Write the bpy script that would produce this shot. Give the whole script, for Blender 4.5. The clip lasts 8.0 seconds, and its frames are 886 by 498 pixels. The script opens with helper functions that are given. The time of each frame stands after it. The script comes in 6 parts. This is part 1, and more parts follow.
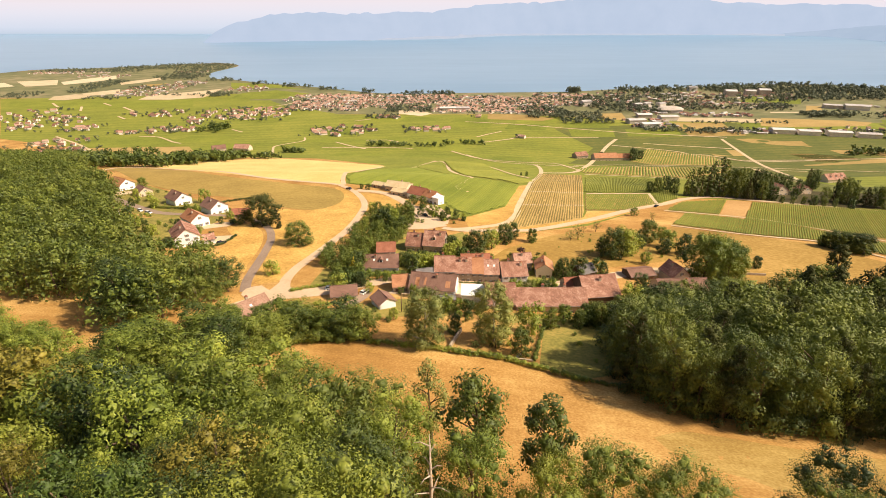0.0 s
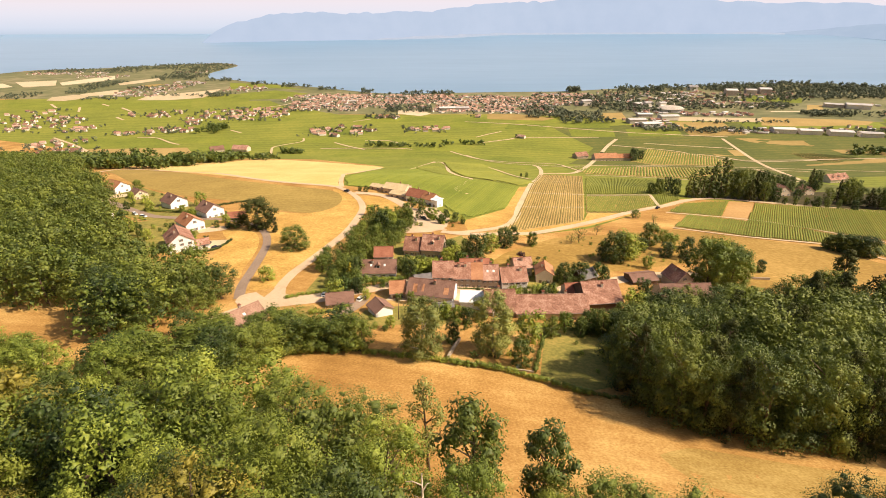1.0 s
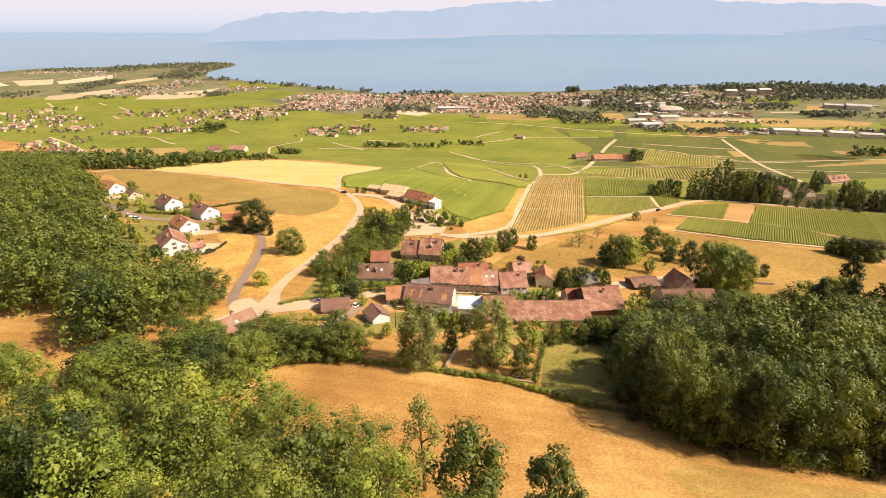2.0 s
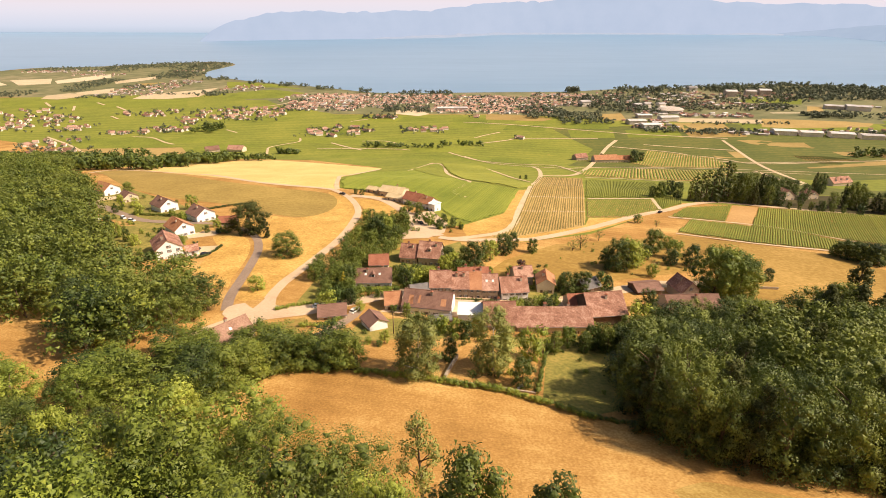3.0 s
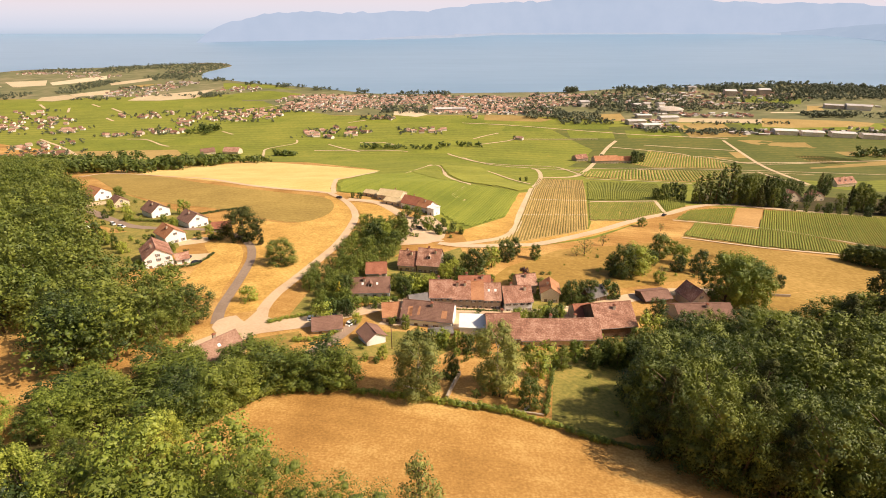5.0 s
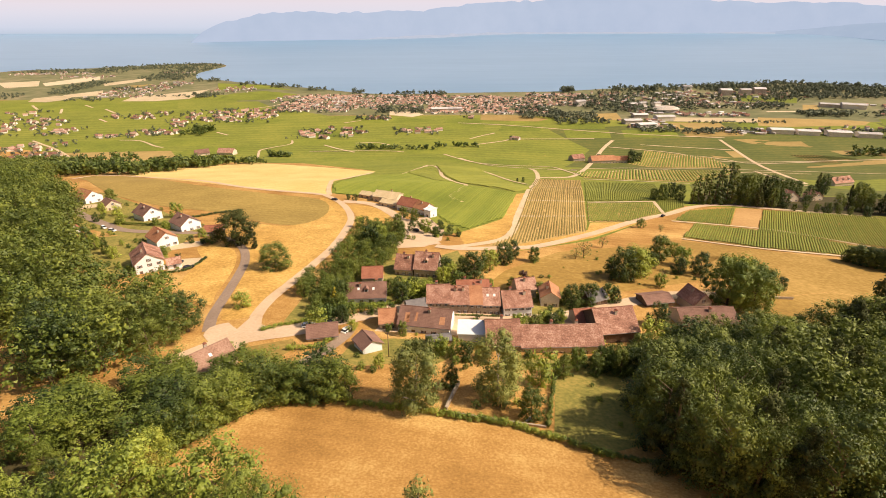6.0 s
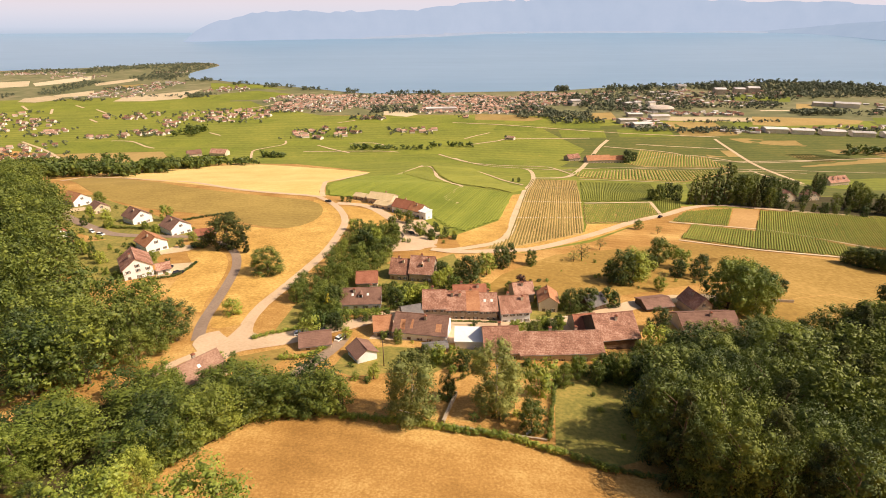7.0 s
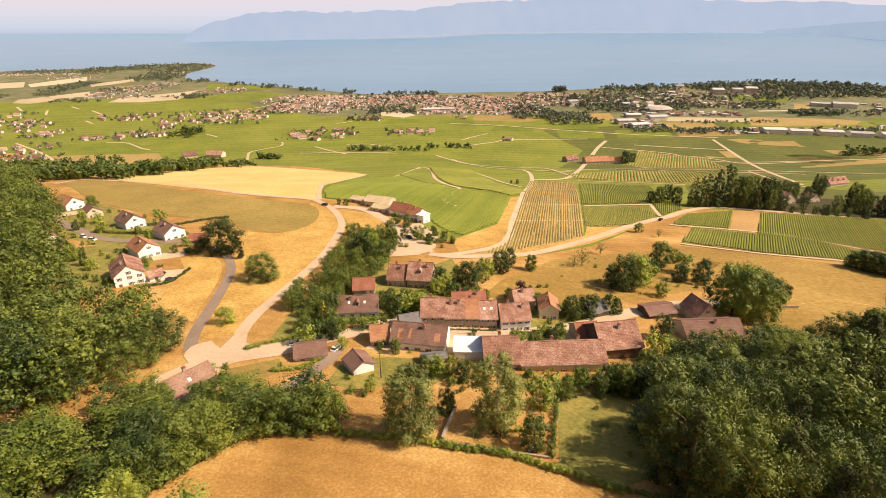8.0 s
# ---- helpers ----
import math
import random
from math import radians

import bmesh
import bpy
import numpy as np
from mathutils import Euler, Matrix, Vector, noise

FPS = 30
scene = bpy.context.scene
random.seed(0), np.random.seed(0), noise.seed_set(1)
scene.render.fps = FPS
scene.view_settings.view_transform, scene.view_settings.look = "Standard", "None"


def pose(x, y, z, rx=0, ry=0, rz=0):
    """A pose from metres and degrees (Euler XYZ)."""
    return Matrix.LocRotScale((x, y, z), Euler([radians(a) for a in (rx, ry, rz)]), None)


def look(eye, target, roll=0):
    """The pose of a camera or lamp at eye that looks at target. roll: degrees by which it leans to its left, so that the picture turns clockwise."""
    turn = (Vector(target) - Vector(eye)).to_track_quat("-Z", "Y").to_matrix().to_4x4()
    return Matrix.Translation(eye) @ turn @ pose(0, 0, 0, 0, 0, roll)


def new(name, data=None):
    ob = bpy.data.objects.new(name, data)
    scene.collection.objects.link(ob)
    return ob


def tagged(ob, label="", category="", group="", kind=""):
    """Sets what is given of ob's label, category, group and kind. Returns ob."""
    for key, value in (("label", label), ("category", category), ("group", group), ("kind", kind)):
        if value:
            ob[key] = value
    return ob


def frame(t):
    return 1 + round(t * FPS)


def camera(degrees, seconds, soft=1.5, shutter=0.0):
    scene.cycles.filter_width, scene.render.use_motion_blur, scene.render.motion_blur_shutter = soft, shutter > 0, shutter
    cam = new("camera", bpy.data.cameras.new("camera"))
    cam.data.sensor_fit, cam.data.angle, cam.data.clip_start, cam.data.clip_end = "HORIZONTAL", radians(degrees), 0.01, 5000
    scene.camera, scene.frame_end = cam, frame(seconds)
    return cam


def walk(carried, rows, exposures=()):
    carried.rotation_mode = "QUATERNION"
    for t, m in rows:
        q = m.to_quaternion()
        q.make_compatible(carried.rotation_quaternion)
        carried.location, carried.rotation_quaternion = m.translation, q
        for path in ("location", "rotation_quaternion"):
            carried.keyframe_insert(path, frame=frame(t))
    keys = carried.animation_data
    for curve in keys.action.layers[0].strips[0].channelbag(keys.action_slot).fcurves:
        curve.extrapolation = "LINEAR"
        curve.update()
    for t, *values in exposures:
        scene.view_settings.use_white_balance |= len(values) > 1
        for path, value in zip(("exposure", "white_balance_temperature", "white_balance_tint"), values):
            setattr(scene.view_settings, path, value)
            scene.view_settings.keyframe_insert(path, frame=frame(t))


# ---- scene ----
cam = camera(80.0, 8.0, soft=0.7)
PATH = [
    (0, pose(0.00, 0.00, 95.00, 65.73, -0.01, -0.00)),
    (0.5, pose(0.40, 2.35, 95.25, 65.71, 0.12, 0.01)),
    (1, pose(0.68, 4.65, 95.38, 65.67, 0.11, -0.04)),
    (1.5, pose(0.86, 6.92, 95.43, 65.64, 0.05, -0.09)),
    (3, pose(0.91, 13.54, 95.16, 65.62, -0.13, -0.17)),
    (3.5, pose(0.80, 15.71, 94.98, 65.63, -0.12, -0.18)),
    (4, pose(0.65, 17.89, 94.78, 65.65, -0.09, -0.21)),
    (4.5, pose(0.48, 20.06, 94.58, 65.66, -0.04, -0.29)),
    (6, pose(-0.08, 26.68, 94.09, 65.63, 0.09, -0.89)),
    (6.5, pose(-0.23, 28.94, 94.02, 65.59, 0.10, -1.19)),
    (7, pose(-0.35, 31.24, 94.02, 65.56, 0.09, -1.49)),
    (7.5, pose(-0.41, 33.59, 94.10, 65.55, 0.09, -1.71)),
    (8, pose(-0.42, 35.99, 94.28, 65.58, 0.12, -1.76)),
]
walk(cam, PATH, [(0.0, 0.30, 6800, 13.5), (1.5, 0.32, 6800, 14.5), (3.0, 0.27, 6850, 16), (4.5, 0.22, 6850, 16), (6.5, 0.17, 6800, 16), (8.0, 0.16, 6800, 15.5)])

# ---- light ----
SUN_ELEVATION, SUN_ROTATION = radians(44), radians(101)
world = bpy.data.worlds.new("sky")
scene.world = world
world.use_nodes = True
sky = world.node_tree.nodes.new("ShaderNodeTexSky")
sky.sky_type, sky.sun_disc = "NISHITA", False
sky.sun_elevation, sky.sun_rotation = SUN_ELEVATION, SUN_ROTATION
sky.air_density, sky.dust_density, sky.ozone_density = 1.0, 3.5, 1.0
world.node_tree.links.new(sky.outputs[0], world.node_tree.nodes["Background"].inputs[0])
world.node_tree.nodes["Background"].inputs[1].default_value = 0.085
sun = new("sun", bpy.data.lights.new("sun", "SUN"))
sun.data.energy, sun.data.angle, sun.data.color = 5.0, radians(0.6), (1.0, 0.89, 0.71)
SUN_WAY = Vector((math.sin(SUN_ROTATION) * math.cos(SUN_ELEVATION), math.cos(SUN_ROTATION) * math.cos(SUN_ELEVATION), math.sin(SUN_ELEVATION)))
sun.matrix_world = look(SUN_WAY * 400, (0, 0, 0))


# ---- materials ----
def material(name, dark, light, coarse=0.05, fine=1.0, rough=0.9, bump=0.0, tint=0.0, island=0.0, mid=None, translucent=0.0, spread=0.5, bands=None, metallic=0.0, contrast=2.6):
    """A surface between two colours, by a coarse and a fine noise (1/m); tint: shift from object to object, island: from leaf to leaf.
    bands: (spacing in metres, depth, axis) of courses or rows."""
    m = bpy.data.materials.new(name)
    m.use_nodes = True
    n, link = m.node_tree.nodes, m.node_tree.links
    bsdf = n["Principled BSDF"]
    bsdf.inputs["Roughness"].default_value = rough
    bsdf.inputs["Metallic"].default_value = metallic
    bsdf.inputs["Specular IOR Level"].default_value = 0.2 if rough > 0.6 else 0.5
    place = n.new("ShaderNodeNewGeometry")

    def noise_at(scale, detail):
        t = n.new("ShaderNodeTexNoise")
        t.inputs["Scale"].default_value, t.inputs["Detail"].default_value, t.inputs["Roughness"].default_value = scale, detail, 0.6
        link.new(place.outputs["Position"], t.inputs["Vector"])
        return t.outputs["Fac"]

    def math_node(kind, a, b):
        t = n.new("ShaderNodeMath")
        t.operation = kind
        for slot, v in zip(t.inputs, (a, b)):
            if isinstance(v, (int, float)):
                slot.default_value = v
            else:
                link.new(v, slot)
        return t.outputs[0]

    big, small = noise_at(coarse, 4), noise_at(fine, 3)
    fac = math_node("ADD", math_node("MULTIPLY", big, 1 - spread), math_node("MULTIPLY", small, spread))
    fac = math_node("ADD", math_node("MULTIPLY", math_node("SUBTRACT", fac, 0.5), contrast), 0.5)
    if island:
        fac = math_node("ADD", fac, math_node("MULTIPLY", math_node("SUBTRACT", place.outputs["Random Per Island"], 0.5), island))
    if tint:
        info = n.new("ShaderNodeObjectInfo")
        fac = math_node("ADD", fac, math_node("MULTIPLY", math_node("SUBTRACT", info.outputs["Random"], 0.5), tint))
    relief = small
    if bands:
        spacing, depth, axis = bands
        split = n.new("ShaderNodeSeparateXYZ")
        link.new(place.outputs["Position"], split.inputs[0])
        a = math.radians(axis) if axis != "z" else 0
        along = split.outputs["Z"] if axis == "z" else math_node("ADD", math_node("MULTIPLY", split.outputs["X"], math.cos(a)), math_node("MULTIPLY", split.outputs["Y"], math.sin(a)))
        wave = math_node("SINE", math_node("ADD", math_node("MULTIPLY", along, 2 * math.pi / spacing), math_node("MULTIPLY", big, 4.0)), 0)
        fac = math_node("ADD", fac, math_node("MULTIPLY", wave, depth))
        relief = math_node("ADD", small, math_node("MULTIPLY", wave, 0.4))
    ramp = n.new("ShaderNodeValToRGB")
    ramp.color_ramp.elements[0].color, ramp.color_ramp.elements[1].color = (*dark, 1), (*light, 1)
    ramp.color_ramp.elements[0].position, ramp.color_ramp.elements[1].position = 0.05, 0.95
    if mid:
        ramp.color_ramp.elements.new(0.5).color = (*mid, 1)
    link.new(fac, ramp.inputs[0])
    link.new(ramp.outputs[0], bsdf.inputs["Base Color"])
    if bump:
        b = n.new("ShaderNodeBump")
        b.inputs["Strength"].default_value, b.inputs["Distance"].default_value = 0.6, bump
        link.new(relief, b.inputs["Height"])
        link.new(b.outputs[0], bsdf.inputs["Normal"])
    if translucent:
        t, mix = n.new("ShaderNodeBsdfTranslucent"), n.new("ShaderNodeMixShader")
        mix.inputs[0].default_value = translucent
        link.new(ramp.outputs[0], t.inputs[0])
        link.new(bsdf.outputs[0], mix.inputs[1])
        link.new(t.outputs[0], mix.inputs[2])
        link.new(mix.outputs[0], n["Material Output"].inputs[0])
    return m


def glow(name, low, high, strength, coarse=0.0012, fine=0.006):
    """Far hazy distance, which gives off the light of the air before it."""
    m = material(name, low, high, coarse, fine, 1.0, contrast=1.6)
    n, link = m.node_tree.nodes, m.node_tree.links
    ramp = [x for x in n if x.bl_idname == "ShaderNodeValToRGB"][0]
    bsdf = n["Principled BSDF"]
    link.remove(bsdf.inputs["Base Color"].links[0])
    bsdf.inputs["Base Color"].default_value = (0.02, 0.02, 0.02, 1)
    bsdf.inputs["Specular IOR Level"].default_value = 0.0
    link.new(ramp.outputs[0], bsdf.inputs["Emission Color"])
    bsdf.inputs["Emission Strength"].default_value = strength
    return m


M = {
    "dry_grass": material("dry_grass", (0.30, 0.150, 0.038), (0.66, 0.42, 0.145), 0.04, 1.7, 0.95, 0.15, mid=(0.46, 0.245, 0.068), contrast=2.9, spread=0.42, bands=(5.2, 0.035, 78)),
    "green_dry_grass": material("green_dry_grass", (0.25, 0.142, 0.036), (0.56, 0.385, 0.125), 0.04, 1.7, 0.95, 0.15, mid=(0.385, 0.24, 0.063), contrast=2.9, spread=0.42, bands=(5.2, 0.035, 78)),
    "golden_grass": material("golden_grass", (0.38, 0.205, 0.048), (0.74, 0.47, 0.145), 0.06, 0.9, 0.95, 0.15, mid=(0.56, 0.325, 0.082), contrast=2.9),
    "lawn": material("lawn", (0.13, 0.13, 0.028), (0.42, 0.30, 0.08), 0.09, 0.9, 0.95, 0.1, mid=(0.26, 0.22, 0.052)),
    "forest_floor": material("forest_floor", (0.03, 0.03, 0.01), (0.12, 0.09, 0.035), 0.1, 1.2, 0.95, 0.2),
    "plain": material("plain_green", (0.13, 0.15, 0.021), (0.33, 0.30, 0.05), 0.012, 0.2, 0.95, 0.2, mid=(0.215, 0.226, 0.032), contrast=1.9, bands=(17, 0.10, 82)),
    "dark_plain": material("darker_plain", (0.085, 0.10, 0.022), (0.21, 0.175, 0.042), 0.012, 0.2, 0.95, 0.2, mid=(0.125, 0.135, 0.029), contrast=2.2, bands=(13, 0.12, 86)),
    "shore_land": material("shore_land", (0.12, 0.13, 0.055), (0.31, 0.25, 0.14), 0.006, 0.03, 0.95, mid=(0.19, 0.18, 0.08)),
    "wheat": material("ripe_wheat", (0.62, 0.40, 0.12), (0.82, 0.60, 0.24), 0.03, 0.7, 0.95, 0.1, bands=(6.0, 0.06, 70)),
    "mown": material("mown_grass", (0.25, 0.145, 0.035), (0.50, 0.31, 0.09), 0.02, 0.5, 0.95, 0.1, mid=(0.35, 0.21, 0.05), contrast=2.4),
    "stubble": material("dry_stubble", (0.26, 0.17, 0.045), (0.46, 0.31, 0.085), 0.03, 0.6, 0.95, 0.1, bands=(5.0, 0.03, 75), mid=(0.34, 0.23, 0.06)),
    "green_field": material("green_field", (0.125, 0.155, 0.018), (0.27, 0.275, 0.036), 0.02, 0.3, 0.95, 0.2, tint=0.4),
    "brown_field": material("brown_field", (0.30, 0.20, 0.06), (0.46, 0.31, 0.11), 0.02, 0.3, 0.95, 0.2, tint=0.5),
    "pale_field": material("pale_field", (0.50, 0.38, 0.22), (0.68, 0.54, 0.35), 0.02, 0.3, 0.95, 0.1, tint=0.8),
    "vine_soil": material("vine_soil", (0.38, 0.23, 0.075), (0.62, 0.42, 0.16), 0.03, 0.7, 0.95, 0.1),
    "bare_soil": material("bare_soil", (0.42, 0.23, 0.08), (0.58, 0.35, 0.14), 0.03, 0.7, 0.95, 0.1),
    "vine": material("vine_leaves", (0.125, 0.145, 0.02), (0.28, 0.275, 0.046), 0.02, 1.0, 0.8, 0.15, island=0.25, tint=0.4),
    "vine_light": material("young_vine_leaves", (0.125, 0.16, 0.017), (0.27, 0.285, 0.04), 0.015, 0.9, 0.8, 0.15, island=0.3, tint=0.3),
    "vine_sparse": material("sparse_vine_leaves", (0.17, 0.135, 0.03), (0.36, 0.26, 0.07), 0.03, 0.9, 0.8, 0.15, island=0.5),
    "asphalt": material("asphalt", (0.24, 0.165, 0.115), (0.37, 0.265, 0.19), 0.06, 1.5, 0.85, 0.02),
    "gravel": material("pale_gravel", (0.52, 0.37, 0.21), (0.72, 0.55, 0.35), 0.08, 1.5, 0.95, 0.05),
    "concrete_road": material("worn_concrete", (0.54, 0.37, 0.225), (0.70, 0.51, 0.33), 0.08, 1.2, 0.9, 0.02),
    "leaf_a": material("beech_leaves", (0.075, 0.119, 0.016), (0.427, 0.456, 0.064), 0.08, 0.9, 0.6, island=0.22, tint=0.9, mid=(0.217, 0.271, 0.033), translucent=0.25, spread=0.4),
    "leaf_b": material("oak_leaves", (0.035, 0.061, 0.009), (0.220, 0.248, 0.034), 0.08, 0.9, 0.6, island=0.22, tint=0.7, mid=(0.101, 0.134, 0.018), translucent=0.2, spread=0.4),
    "leaf_plane": material("plane_leaves", (0.062, 0.104, 0.013), (0.336, 0.364, 0.047), 0.08, 0.9, 0.6, island=0.22, mid=(0.174, 0.218, 0.026), translucent=0.25, spread=0.4),
    "leaf_mid": material("mixed_leaves", (0.055, 0.089, 0.012), (0.318, 0.336, 0.043), 0.08, 0.9, 0.6, island=0.22, mid=(0.158, 0.197, 0.023), translucent=0.22, spread=0.4),
    "leaf_light": material("ash_leaves", (0.101, 0.142, 0.016), (0.370, 0.381, 0.052), 0.08, 0.9, 0.6, island=0.22, tint=0.6, mid=(0.211, 0.249, 0.030), translucent=0.3, spread=0.4),
    "leaf_dark": material("fir_needles", (0.024, 0.036, 0.009), (0.126, 0.129, 0.032), 0.08, 0.9, 0.7, island=0.22, tint=0.4, translucent=0.08, spread=0.4),
    "leaf_russet": material("drying_leaves", (0.12, 0.105, 0.014), (0.46, 0.36, 0.05), 0.08, 0.9, 0.6, island=0.3, tint=0.4, mid=(0.26, 0.22, 0.028), translucent=0.25, spread=0.4),
    "leaf_birch": material("birch_leaves", (0.10, 0.128, 0.028), (0.41, 0.415, 0.10), 0.08, 0.9, 0.6, island=0.22, tint=0.3, translucent=0.25, spread=0.4),
    # haze over the far trees is mixed into this greyer, paler leaf colour
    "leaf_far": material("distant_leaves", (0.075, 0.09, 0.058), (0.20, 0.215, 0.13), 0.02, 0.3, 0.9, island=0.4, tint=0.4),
    "leaf_red": material("copper_leaves", (0.03, 0.01, 0.008), (0.10, 0.035, 0.025), 0.2, 1.5, 0.6, island=0.6),
    "leaf_yellow": material("golden_leaves", (0.26, 0.22, 0.02), (0.52, 0.42, 0.05), 0.2, 1.5, 0.7, island=0.6),
    "bark": material("bark", (0.07, 0.045, 0.028), (0.22, 0.155, 0.10), 0.5, 4.0, 0.95, 0.05, tint=0.4),
    "dead_wood": material("dead_wood", (0.34, 0.26, 0.19), (0.55, 0.45, 0.34), 0.5, 4.0, 0.9, 0.02),
    "birch_bark": material("birch_bark", (0.25, 0.21, 0.17), (0.65, 0.6, 0.52), 0.5, 4.0, 0.8, 0.02),
    "tile_old": material("old_clay_tiles", (0.17, 0.080, 0.052), (0.58, 0.355, 0.255), 0.35, 2.6, 0.85, 0.04, mid=(0.345, 0.165, 0.108), tint=0.35, spread=0.55, contrast=2.9, bands=(0.26, 0.05, "z")),
    "tile_pink": material("faded_pink_tiles", (0.25, 0.13, 0.085), (0.47, 0.29, 0.20), 0.3, 2.4, 0.85, 0.04, tint=0.2, bands=(0.26, 0.05, "z")),
    "tile_red": material("red_clay_tiles", (0.24, 0.08, 0.045), (0.44, 0.185, 0.11), 0.3, 2.2, 0.85, 0.04, tint=0.3, bands=(0.26, 0.05, "z")),
    "tile_orange": material("orange_clay_tiles", (0.33, 0.13, 0.06), (0.54, 0.27, 0.14), 0.3, 2.2, 0.85, 0.04, tint=0.3, bands=(0.26, 0.05, "z")),
    "tile_brown": material("brown_tiles", (0.165, 0.085, 0.06), (0.32, 0.18, 0.13), 0.3, 2.6, 0.85, 0.04, tint=0.25, bands=(0.26, 0.05, "z")),
    "slate": material("grey_slate", (0.13, 0.12, 0.115), (0.25, 0.22, 0.20), 0.4, 3.0, 0.7, 0.02, bands=(0.26, 0.05, "z")),
    "fibre": material("fibre_cement_roof", (0.52, 0.38, 0.20), (0.70, 0.55, 0.33), 0.3, 2.0, 0.85, 0.03, bands=(0.5, 0.05, "z")),
    "far_roof": material("distant_roof_tiles", (0.20, 0.10, 0.07), (0.50, 0.32, 0.235), 0.05, 0.6, 0.9, tint=1.0, island=1.0, mid=(0.34, 0.175, 0.12)),
    "far_grey_roof": material("distant_grey_roofs", (0.36, 0.32, 0.30), (0.68, 0.63, 0.59), 0.05, 0.6, 0.8, tint=1.0, island=1.0),
    "far_wall": material("distant_plaster", (0.42, 0.33, 0.26), (0.80, 0.72, 0.62), 0.05, 0.6, 0.9, tint=1.0, island=1.0),
    "plaster_white": material("white_plaster", (0.76, 0.755, 0.74), (0.87, 0.87, 0.86), 0.25, 2.0, 0.9, 0.01, tint=0.3),
    "plaster_cream": material("cream_plaster", (0.52, 0.41, 0.29), (0.70, 0.58, 0.43), 0.25, 2.0, 0.9, 0.01, tint=0.4),
    "plaster_grey": material("weathered_render", (0.33, 0.26, 0.19), (0.52, 0.42, 0.32), 0.25, 2.0, 0.9, 0.02, tint=0.3),
    "stone": material("rubble_stone", (0.30, 0.23, 0.16), (0.52, 0.42, 0.31), 0.6, 3.5, 0.95, 0.05),
    "timber": material("weathered_timber", (0.08, 0.05, 0.032), (0.20, 0.13, 0.085), 0.4, 4.0, 0.85, 0.02, tint=0.3),
    "white_paint": material("white_paint", (0.72, 0.70, 0.66), (0.84, 0.82, 0.78), 0.5, 3.0, 0.5),
    "white_sheet": material("white_roof_sheet", (0.76, 0.74, 0.70), (0.88, 0.87, 0.84), 0.3, 2.0, 0.5, 0.01),
    "glass": material("window_glass", (0.02, 0.022, 0.025), (0.05, 0.055, 0.06), 0.5, 2.0, 0.08),
    "shutter": material("painted_shutter", (0.12, 0.075, 0.05), (0.2, 0.13, 0.09), 0.5, 3.0, 0.6, tint=0.6),
    "zinc": material("zinc_gutter", (0.16, 0.14, 0.13), (0.26, 0.23, 0.21), 0.5, 3.0, 0.6, metallic=0.4),
    "car_white": material("white_car_paint", (0.75, 0.75, 0.74), (0.82, 0.82, 0.81), 0.5, 2.0, 0.25),
    "car_dark": material("dark_car_paint", (0.02, 0.022, 0.03), (0.05, 0.05, 0.06), 0.5, 2.0, 0.25),
    "car_red": material("red_car_paint", (0.25, 0.03, 0.02), (0.35, 0.05, 0.03), 0.5, 2.0, 0.25),
    "rubber": material("tyre_rubber", (0.015, 0.015, 0.015), (0.03, 0.03, 0.03), 1.0, 6.0, 0.9),
    "flowers": material("flower_bed", (0.30, 0.22, 0.06), (0.75, 0.50, 0.10), 0.5, 4.0, 0.9, island=0.8),
}
# haze before the far slopes is painted as their emission, over near-black surfaces
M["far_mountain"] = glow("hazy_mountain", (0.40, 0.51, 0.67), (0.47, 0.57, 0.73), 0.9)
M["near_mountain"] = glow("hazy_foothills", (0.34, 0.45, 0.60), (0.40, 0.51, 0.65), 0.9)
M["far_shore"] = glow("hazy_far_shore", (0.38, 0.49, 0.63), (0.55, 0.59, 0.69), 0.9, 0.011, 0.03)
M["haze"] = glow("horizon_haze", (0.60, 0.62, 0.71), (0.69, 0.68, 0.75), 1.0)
# the haze sheet's emission is painted paler and warmer with height over the lake
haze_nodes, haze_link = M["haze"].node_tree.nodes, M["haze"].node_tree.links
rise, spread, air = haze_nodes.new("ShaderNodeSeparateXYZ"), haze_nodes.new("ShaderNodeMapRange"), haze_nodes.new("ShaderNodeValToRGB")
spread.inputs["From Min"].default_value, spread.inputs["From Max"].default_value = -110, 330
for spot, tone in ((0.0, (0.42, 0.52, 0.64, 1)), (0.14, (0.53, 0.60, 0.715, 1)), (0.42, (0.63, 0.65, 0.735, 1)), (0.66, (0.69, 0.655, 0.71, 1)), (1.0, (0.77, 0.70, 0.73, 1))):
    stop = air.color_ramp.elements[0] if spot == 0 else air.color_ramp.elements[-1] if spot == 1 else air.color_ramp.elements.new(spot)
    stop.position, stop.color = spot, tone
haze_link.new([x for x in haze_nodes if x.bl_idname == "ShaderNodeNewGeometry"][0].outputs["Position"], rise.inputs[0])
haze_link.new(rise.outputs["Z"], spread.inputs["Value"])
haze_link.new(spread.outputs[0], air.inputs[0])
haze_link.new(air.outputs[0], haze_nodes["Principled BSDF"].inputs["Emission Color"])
M["lake"] = material("lake_water", (0.115, 0.245, 0.375), (0.195, 0.33, 0.465), 0.0022, 0.012, 0.28, contrast=2.0)
lake_nodes = M["lake"].node_tree.nodes
lake_nodes["Principled BSDF"].inputs["Specular IOR Level"].default_value = 0.5
lake_nodes["Principled BSDF"].inputs["IOR"].default_value = 1.33
